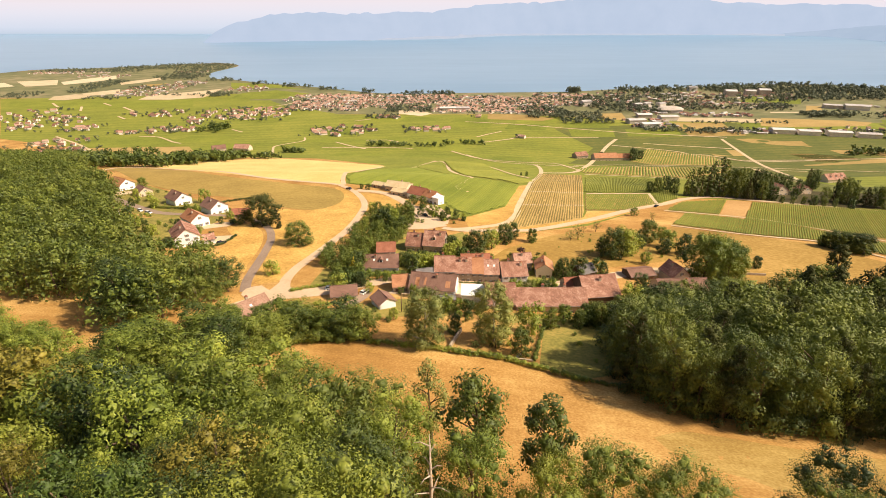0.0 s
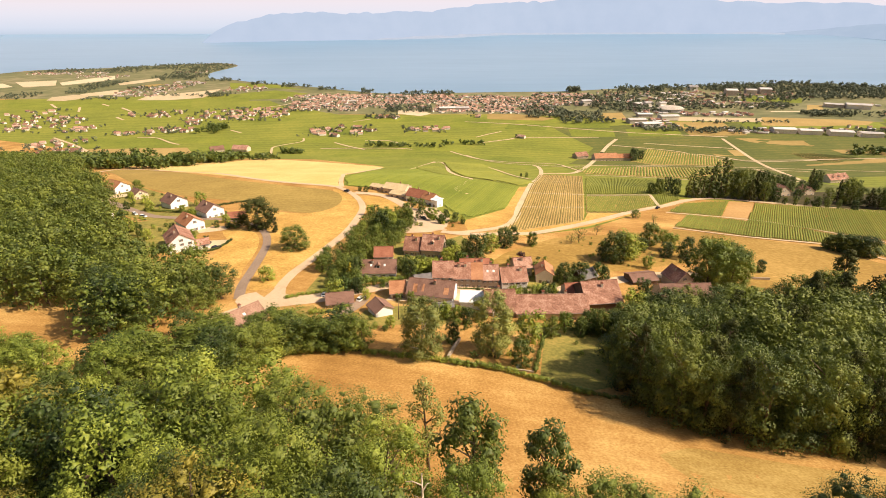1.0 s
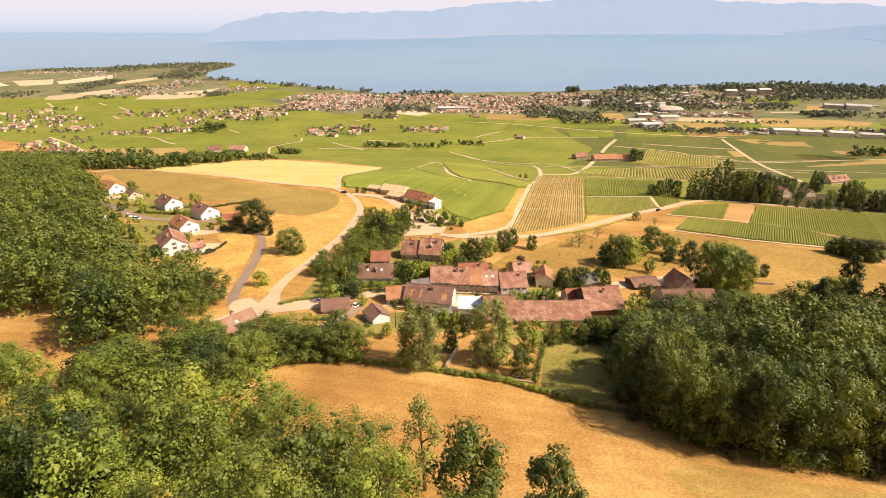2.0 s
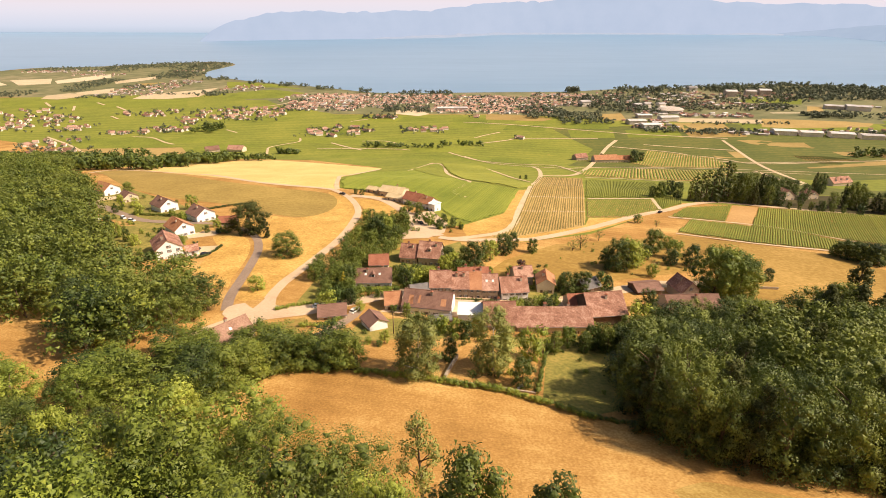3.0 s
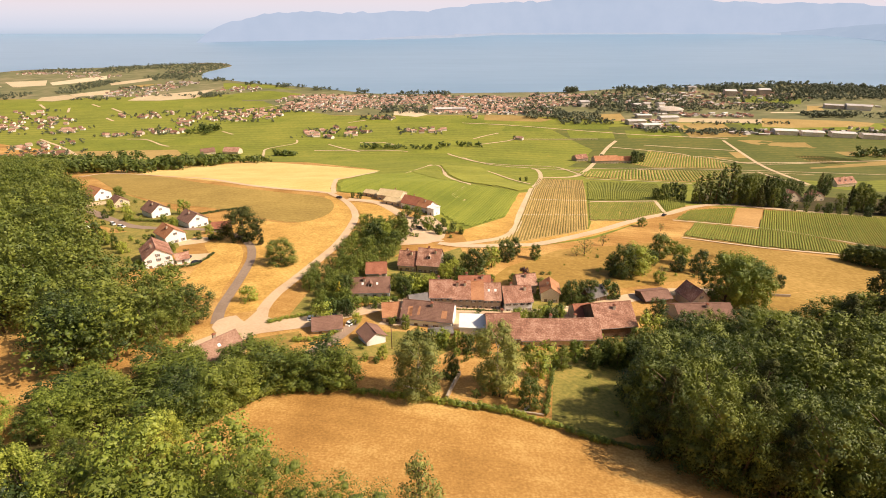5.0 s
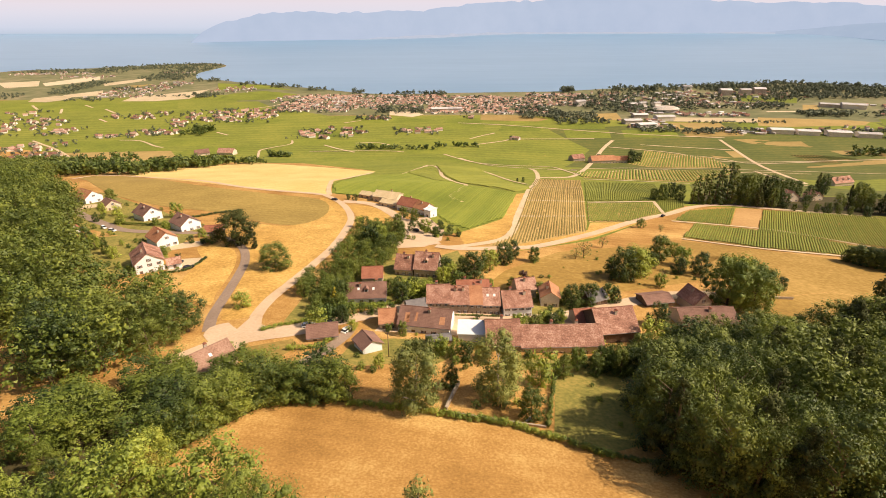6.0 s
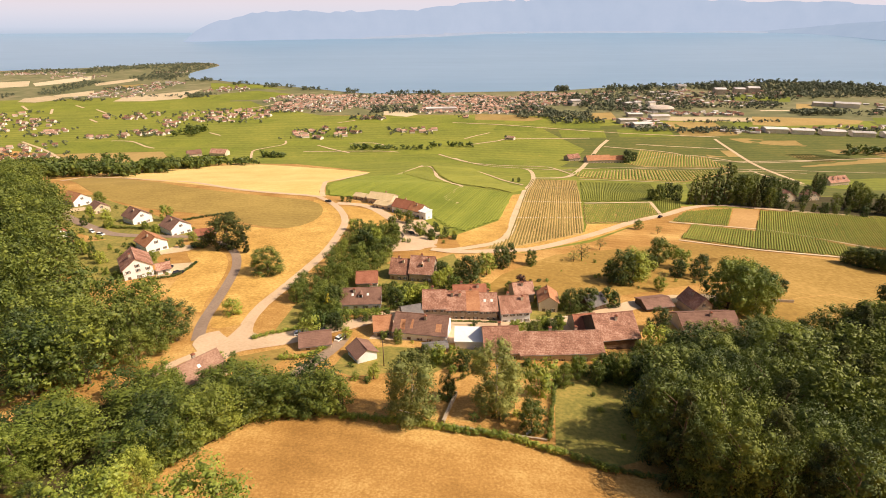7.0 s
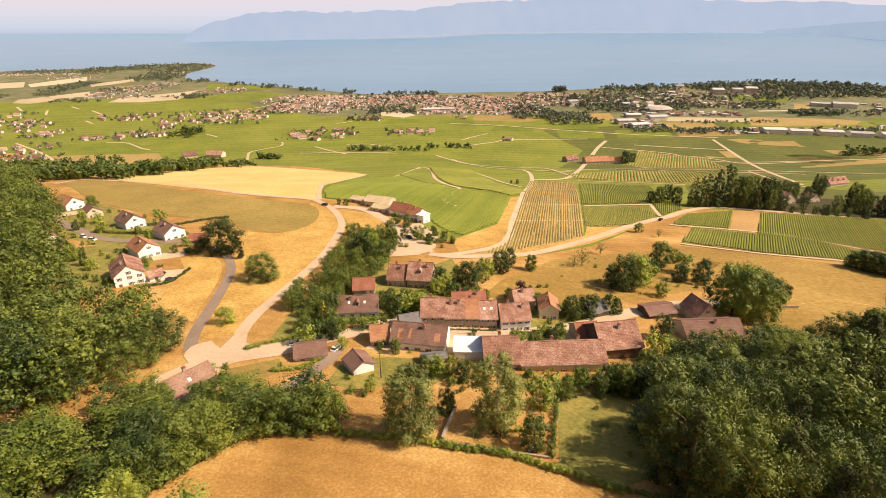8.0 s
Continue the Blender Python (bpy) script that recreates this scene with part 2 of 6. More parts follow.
# wind streaks lie along the shore
streak = lake_nodes.new("ShaderNodeMapping")
streak.inputs["Scale"].default_value = (0.35, 1.6, 1)
M["lake"].node_tree.links.new([x for x in lake_nodes if x.bl_idname == "ShaderNodeNewGeometry"][0].outputs["Position"], streak.inputs["Vector"])
for tex in [x for x in lake_nodes if x.bl_idname == "ShaderNodeTexNoise"]:
    M["lake"].node_tree.links.new(streak.outputs[0], tex.inputs["Vector"])


# ---- shared builders ----
def mesh_of(name, verts, faces, mat, smooth=False):
    me = bpy.data.meshes.new(name)
    me.from_pydata([tuple(map(float, v)) for v in verts], [], [tuple(map(int, f)) for f in faces])
    me.materials.append(mat)
    if smooth:
        me.polygons.foreach_set("use_smooth", [True] * len(me.polygons))
    me.update()
    return me


def part(name, data, parent, label="", m=None):
    """Links a mesh as one part under a thing or under a part."""
    ob = new(name, data)
    ob.parent = parent
    if m is not None:
        ob.matrix_local = m
    if label:
        ob["label"] = label
    return ob


class Shape:
    """Collects vertices and faces of one mesh."""

    def __init__(self):
        self.v, self.f = [], []

    def add(self, verts, faces):
        k = len(self.v)
        self.v += list(verts)
        self.f += [[i + k for i in f] for f in faces]
        return self

    def box(self, x0, y0, z0, x1, y1, z1, taper=0.0):
        c = [(x0, y0, z0), (x1, y0, z0), (x1, y1, z0), (x0, y1, z0),
             (x0 + taper, y0 + taper, z1), (x1 - taper, y0 + taper, z1), (x1 - taper, y1 - taper, z1), (x0 + taper, y1 - taper, z1)]
        return self.add(c, [(3, 2, 1, 0), (4, 5, 6, 7), (0, 1, 5, 4), (1, 2, 6, 5), (2, 3, 7, 6), (3, 0, 4, 7)])

    def tube(self, points, radii, sides=7):
        rings = []
        for k, (p, r) in enumerate(zip(points, radii)):
            p = Vector(p)
            way = (Vector(points[min(k + 1, len(points) - 1)]) - Vector(points[max(k - 1, 0)])).normalized()
            a = way.orthogonal().normalized()
            b = way.cross(a)
            rings.append([p + r * (math.cos(t) * a + math.sin(t) * b) for t in (2 * math.pi * i / sides for i in range(sides))])
        verts = [v for ring in rings for v in ring]
        faces = [(k * sides + i, k * sides + (i + 1) % sides, (k + 1) * sides + (i + 1) % sides, (k + 1) * sides + i)
                 for k in range(len(rings) - 1) for i in range(sides)]
        faces += [list(range(sides))[::-1], [(len(rings) - 1) * sides + i for i in range(sides)]]
        return self.add(verts, faces)

    def mesh(self, name, mat, smooth=False):
        return mesh_of(name, self.v, self.f, mat, smooth)


def inside(poly, x, y):
    """Whether points lie in a plan polygon."""
    x, y = np.asarray(x, float), np.asarray(y, float)
    hit = np.zeros(x.shape, bool)
    for (ax, ay), (bx, by) in zip(poly, poly[1:] + poly[:1]):
        cross = (ay > y) != (by > y)
        with np.errstate(divide="ignore", invalid="ignore"):
            hit ^= cross & (x < (bx - ax) * (y - ay) / (by - ay + 1e-12) + ax)
    return hit


# ---- ground ----

PROFILE_Y = np.array([-4900, -600, -300, -60, 0, 35, 60, 80, 100, 125, 160, 200, 250, 330, 420, 470, 560, 760, 1000, 1480, 2600, 4900.0])
PROFILE_Z = np.array([420, 330, 190, 88, 58, 38, 26, 18, 12.5, 8.5, 1.5, -4.5, -9.5, -20, -29.5, -41, -59, -89, -99, -106, -106.8, -107.5])


def hermite(t, ts, vs):
    """A smooth curve through knots, with slopes that never overshoot."""
    t = np.clip(t, ts[0], ts[-1])
    d = np.diff(vs) / np.diff(ts)
    m = np.concatenate([[d[0]], np.where(d[:-1] * d[1:] > 0, 2 * d[:-1] * d[1:] / (d[:-1] + d[1:] + 1e-12), 0), [d[-1]]])
    i = np.clip(np.searchsorted(ts, t) - 1, 0, len(ts) - 2)
    h = ts[i + 1] - ts[i]
    u = (t - ts[i]) / h
    return ((1 + 2 * u) * (1 - u) ** 2 * vs[i] + u * (1 - u) ** 2 * h * m[i] + u * u * (3 - 2 * u) * vs[i + 1] + u * u * (u - 1) * h * m[i + 1])


def height(x, y):
    """The ground's height: a wooded slope that runs out into a plain falling to the lake."""
    x, y = np.asarray(x, float), np.asarray(y, float)
    z = hermite(y, PROFILE_Y, PROFILE_Z)
    lean = np.clip((1000 - y) / 500, 0, 1)
    z = z - lean * np.where(x > 0, 16.5 * np.tanh(x / 260), 3.5 * np.tanh(x / 110))
    return z


def steps(dense0, dense1, step, low, high, growth=1.16):
    out = list(np.arange(dense0, dense1 + step, step))
    s = step
    while out[-1] < high:
        s = min(s * growth, 160)
        out.append(out[-1] + s)
    s = step
    while out[0] > low:
        s = min(s * growth, 160)
        out.insert(0, out[0] - s)
    return np.array(out)


def sheet(name, xs, ys, mat):
    X, Y = np.meshgrid(xs, ys)
    Zs = height(X, Y)
    nx, ny = len(xs), len(ys)
    faces = [(j * nx + i, j * nx + i + 1, (j + 1) * nx + i + 1, (j + 1) * nx + i) for j in range(ny - 1) for i in range(nx - 1)]
    return new(name, mesh_of(name, np.stack([X, Y, Zs], -1).reshape(-1, 3), faces, mat, True))


GRID_X, GRID_Y = steps(-360, 330, 6, -4800, 4800), steps(-70, 640, 6, -1500, 5280)
tagged(sheet("ground", GRID_X, GRID_Y, M["dry_grass"]),
       "dry golden summer grass on sloping ground", "ground", kind="structure")


def lift(x, y, layer):
    """How far a covering lies above the ground: a little more with each layer and with distance."""
    return layer * (0.02 + np.hypot(x, y) * 0.00007)


def patch(name, poly, mat, layer=1, label="", category="field"):
    """A field or yard laid over the ground, within a plan polygon."""
    bm = bmesh.new()
    face = bm.faces.new([bm.verts.new((x, y, 0)) for x, y in poly])
    face.normal_update()
    bmesh.ops.triangulate(bm, faces=[face])
    px, py = [p[0] for p in poly], [p[1] for p in poly]
    for axis, lo, hi, cuts in ((0, min(px), max(px), GRID_X), (1, min(py), max(py), GRID_Y)):
        for c in cuts[(cuts > lo) & (cuts < hi)]:
            co, no = [0, 0, 0], [0, 0, 0]
            co[axis], no[axis] = float(c), 1
            bmesh.ops.bisect_plane(bm, geom=bm.verts[:] + bm.edges[:] + bm.faces[:], plane_co=co, plane_no=no)
    for v in bm.verts:
        v.co.z = float(height(v.co.x, v.co.y) + lift(v.co.x, v.co.y, layer))
    bm.normal_update()
    for f in bm.faces:
        if f.normal.z < 0:
            f.normal_flip()
        f.smooth = True
    me = bpy.data.meshes.new(name)
    bm.to_mesh(me)
    bm.free()
    me.materials.append(mat)
    return tagged(new(name, me), label, category, kind="structure")


def smooth_line(points, step):
    """A rounded line through plan points, resampled."""
    p = np.array(points, float)
    out = []
    for i in range(len(p) - 1):
        a, b, c, d = p[max(i - 1, 0)], p[i], p[i + 1], p[min(i + 2, len(p) - 1)]
        n = max(2, int(np.linalg.norm(c - b) / step))
        for k in range(n):
            t = k / n
            out.append(0.5 * (2 * b + (c - a) * t + (2 * a - 5 * b + 4 * c - d) * t * t + (3 * b - a - 3 * c + d) * t ** 3))
    out.append(p[-1])
    return np.array(out)


def rounded(poly):
    """A plan polygon with its corners rounded off."""
    return [tuple(map(float, p)) for p in smooth_line([*poly, poly[0]], 7)[:-1]]


ROAD_LINES = []


def road(name, points, width, mat, layer=3, label="", category="road", ragged=0.0):
    line = smooth_line(points, max(2.5, np.hypot(*points[0]) / 90))
    ROAD_LINES.append((line, width))
    way = np.gradient(line, axis=0)
    way /= np.linalg.norm(way, axis=1)[:, None] + 1e-9
    side = np.stack([-way[:, 1], way[:, 0]], 1)
    rnd = np.random.RandomState(len(line))
    verts, faces, rungs = [], [], (-1, -0.33, 0.33, 1)
    for p, s in zip(line, side):
        wobble = 1 + ragged * rnd.uniform(-1, 1, 4)
        for r, k in zip(rungs, wobble):
            q = p + s * r * k * width / 2
            verts.append((*q, height(*q) + lift(*q, layer)))
    for i in range(len(line) - 1):
        for j in range(3):
            faces.append((i * 4 + j + 1, i * 4 + j, i * 4 + 4 + j, i * 4 + 5 + j))
    return tagged(new(name, mesh_of(name, verts, faces, mat, True)), label, category, kind="structure")


# plain and fields
PLAIN = [(-714, 849), (-541, 766), (-339, 529), (-245, 654), (-156, 639), (-64, 555), (-80, 424), (-72.9, 381.5), (-26.2, 367.4), (5.3, 288.7), (21.7, 287.2), (37.2, 307.8), (39.4, 283.2), (41.2, 261.1), (84.6, 286.9), (145.7, 351.4), (180.1, 384.9), (256.1, 380.6),
         (306.0, 341.4), (354.8, 315.0), (1019, 982), (844, 1015), (453, 1028), (136, 1117), (-216, 1117), (-552, 1465), (-1101, 1350)]
SHORE = [(-3400, 1500), (-1574, 1927), (-1557, 1982), (-1507, 2081), (-1347, 2125), (-1203, 2217), (-1046, 2317), (-918, 2344), (-824, 2246), (-816, 2132), (-823, 1991), (-803, 1900), (-746, 1787), (-682, 1772), (-565, 1687), (-465, 1635), (-371, 1585), (-280, 1527),
         (-179, 1463), (-89, 1453), (30, 1464), (182, 1476), (335, 1488), (506, 1545), (674, 1570), (861, 1621), (1043, 1648), (1169, 1586), (1252, 1551), (2900, 1480)]
LAKE = [*SHORE, (4600, 1480), (4600, 5330), (-4600, 5330), (-4600, 1500)]
patch("plain", PLAIN,
      M["plain"], 1, "broad green plain of vineyards below the village", "vineyard plain")
rnd = random.Random(5)
for i in range(15):
    for j in range(9):
        a = np.array((-640 + 105 * i + rnd.uniform(-15, 15) + 18 * j, 455 + 72 * j + rnd.uniform(-10, 10)))
        wx, wy = rnd.uniform(70, 100), rnd.uniform(40, 66)
        quad = [tuple(a + d) for d in ((0, 0), (wx, rnd.uniform(-6, 6)), (wx + 14, wy), (14 + rnd.uniform(-6, 6), wy + rnd.uniform(-6, 6)))]
        keep = rnd.random() < 0.5
        pick = rnd.random()
        if not keep or not inside(PLAIN, [q[0] for q in quad], [q[1] for q in quad]).all():
            continue
        if a[0] > 60 and a[1] < 700 or -110 < a[0] < 80 and a[1] < 560 or a[0] < -230 and a[1] < 660:
            continue
        kind, tone = ("brown_field", "dry brown") if pick < (0.05 if a[0] < 300 else 0.3) else ("green_field", "green")
        patch("parcel", [tuple(map(float, q)) for q in quad], M[kind], 2, tone + " vineyard parcel on the plain", "parcel")
patch("wheat_field", [(-290, 511), (-277, 594), (-208, 642), (-146, 603), (-60, 547), (-74, 494), (-80, 423), (-79.2, 391.1), (-74.8, 376.1), (-144, 400), (-197, 428)],
      M["wheat"], 2, label="pale ripe wheat field with straight edges")
patch("stubble_field", rounded([(-319, 486), (-280, 492), (-192, 416), (-117.7, 378.7), (-78.6, 363.8), (-66.5, 338.9), (-67.7, 312.6), (-77.9, 297.7), (-94.2, 302.2), (-114.2, 315.9), (-135.3, 329.1), (-180.7, 347.7), (-237.3, 390.6)]),
      M["stubble"], 3, label="mown greenish brown stubble field")
patch("soil_strip", [(217.4, 382.6), (232.8, 377.5), (198.2, 325.4), (186.1, 333.3)], M["bare_soil"], 2, label="bare reddish soil strip between vineyards")
for key, mat, label in (("brown1", "dark_plain", "dull green vineyard parcel"), ("gr_r1", "dark_plain", "dark green vineyard parcel"), ("br_r2", "brown_field", "dry reddish parcel"),
                        ("br_r3", "brown_field", "brown vineyard parcel beside a track"), ("gr_l1", "green_field", "green parcel beside the hamlet"), ("br_l1", "brown_field", "dry pale parcel behind the tree belt")):
    patch("parcel", {
        "brown1": [(286, 860), (443, 856), (419, 748), (350, 787), (264, 819)],
        "gr_r1": [(468, 872), (638, 888), (812, 868), (709, 752), (430, 659), (416, 660)],
        "br_r2": [(485, 876), (556, 878), (613, 850), (568, 811), (500, 830)],
        "br_r3": [(503, 790), (762, 812), (680, 721), (470, 667)],
        "gr_l1": [(-624, 851), (-456, 872), (-384, 775), (-541, 766)],
        "br_l1": [(-522, 761), (-376, 775), (-344, 722), (-408, 622)],
    }[key], M[mat], 3, label, "parcel")

# far fields beside the headland and behind the town
for mat, quad in (("pale_field", [(-1327, 1713), (-1228, 1758), (-1148, 1633), (-1215, 1594)]), ("pale_field", [(-1181, 1700), (-1158, 1789), (-1115, 1887), (-1060, 1790), (-1086, 1701), (-1128, 1633)]),
                  ("pale_field", [(-958, 1634), (-925, 1688), (-901, 1761), (-931, 1822), (-963, 1761), (-993, 1688)]), ("pale_field", [(-921, 1407), (-858, 1449), (-908, 1537), (-961, 1448)]),
                  ("pale_field", [(-973, 1337), (-926, 1328), (-895, 1377), (-926, 1428), (-969, 1437), (-999, 1396)]), ("pale_field", [(-752, 1339), (-673, 1339), (-607, 1379), (-612, 1462), (-624, 1551), (-660, 1505), (-716, 1461), (-763, 1408)]),
                  ("pale_field", [(-1420, 1640), (-1340, 1680), (-1250, 1600), (-1300, 1540)]), ("brown_field", [(-900, 1560), (-850, 1600), (-830, 1680), (-890, 1640)]),
                  ("brown_field", [(587, 983), (633, 974), (784, 984), (819, 1017), (783, 1041), (637, 1073)]), ("pale_field", [(453, 1033), (605, 1015), (630, 1060), (472, 1079)]), ("green_field", [(713, 1303), (839, 1268), (891, 1351), (783, 1410)]),
                  ("brown_field", [(788, 1168), (814, 1152), (862, 1233), (835, 1241)]), ("pale_field", [(-93, 1125), (-45, 1097), (-23, 1125), (-48, 1178), (-96, 1170)]), ("brown_field", [(88, 1057), (195, 1038), (222, 1064), (184, 1105), (94, 1126)]),
                  ("brown_field", [(316, 1045), (362, 1052), (377, 1135), (328, 1127)]), ("green_field", [(-533, 1331), (-391, 1361), (-356, 1453), (-464, 1518), (-538, 1462)]), ("green_field", [(-596, 1540), (-478, 1564), (-372, 1518), (-500, 1639), (-652, 1691)]),
                  ("green_field", [(-980, 1221), (-828, 1181), (-567, 1223), (-614, 1331), (-780, 1311), (-1047, 1309)]), ("green_field", [(820, 985), (1000, 960), (1060, 1060), (860, 1050)]), ("pale_field", [(695, 1139), (767, 1140), (770, 1152), (698, 1151)])):
    patch("far_field", quad, M[mat], 3, ("pale stubble" if mat == "pale_field" else "dry brown" if mat == "brown_field" else "green") + " field towards the lake", "field")
patch("far_land", [(-3400, 1000), (-1110, 1360), (-558, 1400), (-217, 1120), (137, 1120), (453, 1028), (844, 1016), (2600, 900), *[(x, y + 3) for x, y in SHORE[::-1]]],
      M["shore_land"], 1, "green and brown land along the lake shore", "land")

patch("plain", [(160, 660), (290, 640), (420, 560), (760, 640), (1000, 1000), (460, 1015), (200, 960), (230, 800)], M["dark_plain"], 1.5, "dull green vineyard plain with dry patches", "vineyard plain")

# garden grounds
edge = random.Random(61)
patch("green_meadow", rounded([(x + edge.uniform(-2, 2), y + edge.uniform(-1.6, 1.6)) for x, y in [(44, 84), (50, 88), (57, 86), (64, 85), (72, 83), (82, 80), (92, 78), (104, 76), (112, 66), (104, 58), (92, 62), (80, 58), (70, 62), (60, 64), (54, 70), (47, 76)]]), M["green_dry_grass"], 1.2, "greener foot of the dry meadow below the wood", "meadow")
patch("garden_lawn", [(33.2, 147.8), (52.8, 148.9), (50.1, 134.6), (47.8, 114.1), (36.9, 110.3), (25.7, 115.2)], M["lawn"], 2, "patchy green lawn behind a hedge", "lawn")
patch("village_green", [(60, 196), (75, 214), (120, 232), (150, 262), (118, 285), (60, 262), (30, 232), (20, 215), (40, 206)], M["mown"], 1, "dry orchard meadow with sparse grass", "meadow")
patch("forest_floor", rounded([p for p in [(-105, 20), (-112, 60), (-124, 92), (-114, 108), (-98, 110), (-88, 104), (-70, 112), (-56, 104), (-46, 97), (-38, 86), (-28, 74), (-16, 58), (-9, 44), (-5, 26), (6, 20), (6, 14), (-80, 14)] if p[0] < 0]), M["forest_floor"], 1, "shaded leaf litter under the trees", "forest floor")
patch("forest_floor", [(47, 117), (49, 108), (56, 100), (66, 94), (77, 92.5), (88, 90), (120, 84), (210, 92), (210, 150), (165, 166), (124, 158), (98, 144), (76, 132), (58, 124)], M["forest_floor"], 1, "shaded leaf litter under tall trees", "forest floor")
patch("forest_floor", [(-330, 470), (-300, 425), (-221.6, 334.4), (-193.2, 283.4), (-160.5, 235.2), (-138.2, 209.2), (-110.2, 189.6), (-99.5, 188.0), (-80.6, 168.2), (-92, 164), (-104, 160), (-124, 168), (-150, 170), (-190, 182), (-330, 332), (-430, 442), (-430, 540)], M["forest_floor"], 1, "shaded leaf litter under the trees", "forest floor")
patch("house_lawn", [(-185, 262), (-160, 232), (-128, 216), (-118, 240), (-138, 262), (-150, 280)], M["lawn"], 1, "green garden lawn beside the houses", "lawn")
patch("village_yard", [(-20, 170), (-12, 196), (0, 200), (24, 186), (40, 190), (52, 193), (50, 180), (30, 172), (8, 168)], M["concrete_road"], 2, "worn pale village yard", "yard")

patch("golden_slope", rounded([(-62, 181), (-61, 197), (-56, 225), (-50.5, 256), (-49.5, 298), (-52, 323), (-61, 349), (-78, 368), (-69, 338), (-70, 312), (-80, 296), (-97, 300), (-116, 312), (-117, 290), (-98, 268), (-88, 252), (-82, 236), (-78.5, 219), (-76, 199), (-73, 181), (-69, 177)]), M["golden_grass"], 2, "pale golden dry slope beside the track", "meadow")
patch("golden_slope", rounded([(-104, 262), (-93, 250), (-87, 235), (-84, 219), (-82, 199), (-80, 190), (-90, 196), (-100, 208), (-102, 226), (-104, 240), (-112, 254)]), M["golden_grass"], 2, "pale golden dry slope below the houses", "meadow")
patch("golden_slope", rounded([(-58, 350), (-38, 343), (-22, 312), (-20, 285), (-30, 300), (-42, 296), (-47, 322)]), M["golden_grass"], 2, "pale golden dry bank between the lanes", "meadow")
patch("road_junction", rounded([(-72, 165), (-72.5, 171), (-68, 175), (-63.5, 170), (-62.5, 180), (-58.5, 180), (-57, 174), (-50, 171), (-41, 175), (-39.6, 168), (-52, 162.5), (-57, 160), (-59, 154), (-62, 153), (-67, 158.5)]), M["concrete_road"], 5, "wide pale road junction at the village edge", "road")

patch("vegetable_plot", [(-57, 157), (-44, 163.5), (-42, 156), (-46, 149), (-55, 150)], M["stubble"], 2, "dry yellowish vegetable plot with rows", "garden plot")
patch("garden_lawn", [(-26, 160), (-14, 165), (2, 163), (6, 155), (0, 148), (-12, 148), (-22, 146), (-28, 150)], M["lawn"], 1, "patchy green garden between cottages", "lawn")
patch("garden_lawn", [(26, 154), (50, 156), (60, 160), (66, 150), (58, 142), (34, 147), (20, 146), (16, 152)], M["lawn"], 1, "green garden strip below the long barn", "lawn")
patch("garden_lawn", [(-36, 186), (-16, 196), (-8, 214), (-22, 222), (-36, 206)], M["lawn"], 1, "green garden behind the cottage", "lawn")

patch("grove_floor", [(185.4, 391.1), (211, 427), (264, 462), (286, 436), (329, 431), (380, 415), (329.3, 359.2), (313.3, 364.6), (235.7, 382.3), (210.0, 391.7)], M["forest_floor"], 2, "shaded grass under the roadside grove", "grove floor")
patch("plain", [(252, 526), (356, 631), (407, 645), (374, 531), (396, 500), (453, 480), (392, 418), (332, 435), (290, 441), (267, 467), (212, 430)], M["dark_plain"], 2, "dull green vineyard plain beside the grove", "vineyard plain")
patch("garden_lawn", [(-266.8, 383.6), (-232.1, 382.0), (-164.9, 329.9), (-124.3, 288.6), (-122.2, 268.5), (-121.5, 244.3), (-132.9, 244.5), (-150.2, 269.1), (-187.8, 290.4), (-219.4, 315.3)], M["lawn"], 1, "green gardens between the white houses", "lawn")
patch("garden_lawn", [(-20.1, 221.5), (-0.3, 218.1), (1.1, 246.3), (10.4, 256.8), (12.6, 240.7), (9.4, 213.6), (-3.5, 197.0), (-14.3, 194.9), (-18.7, 204.5)], M["lawn"], 1, "overgrown green garden behind the row", "lawn")
patch("mown_meadow", [(118.4, 209.9), (139.4, 214.3), (169.0, 222.3), (184.0, 214.8), (196.6, 207.5), (161.5, 171.2), (139.9, 184.6), (127.3, 189.7), (114.1, 191.7)], M["mown"], 1, "mown dry field beside the barns", "meadow")
patch("garden_lawn", [(30, 188), (44, 190), (60, 196), (64, 208), (46, 214), (26, 208), (24, 198)], M["lawn"], 1, "overgrown green garden beside the cottages", "lawn")
patch("garden_lawn", [(-20, 216), (-8, 218), (4, 216), (14, 222), (8, 240), (-6, 246), (-24, 238)], M["lawn"], 1, "green garden round the manor", "lawn")
# dark floor fills gaps between these trees, with their shade put into its colour
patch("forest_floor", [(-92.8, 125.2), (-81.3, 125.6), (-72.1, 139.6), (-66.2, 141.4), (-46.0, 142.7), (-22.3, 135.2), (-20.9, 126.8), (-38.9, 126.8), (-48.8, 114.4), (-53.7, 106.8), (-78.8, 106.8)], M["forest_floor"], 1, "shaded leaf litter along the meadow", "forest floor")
patch("thicket_floor", [(-50.6, 176.8), (-41.4, 172.9), (-30.1, 181.1), (-33.4, 201.7), (-27.8, 223.0), (-18.5, 244.1), (-17.1, 280.2), (-27.9, 290.4), (-35.5, 265.0), (-41.7, 234.7), (-49.1, 201.5)], M["lawn"], 1, "rough green grass under the thicket", "grass")
patch("dry_bank", [(22, 262.5), (41, 261.5), (60, 273), (86, 292), (130, 335), (146, 351), (121, 334), (95, 328), (88, 309), (60, 287), (34, 268)], M["golden_grass"], 3.5, "dry golden verge beside the country road", "meadow")
patch("dry_bank", [(60, 400), (69, 406), (51.4, 335.5), (44.1, 305.1), (33.3, 282.2), (14.2, 267.7), (11.8, 288.4), (16.7, 294.7), (40.6, 327.1)], M["golden_grass"], 3, "dry golden bank beside the vineyard path", "meadow")

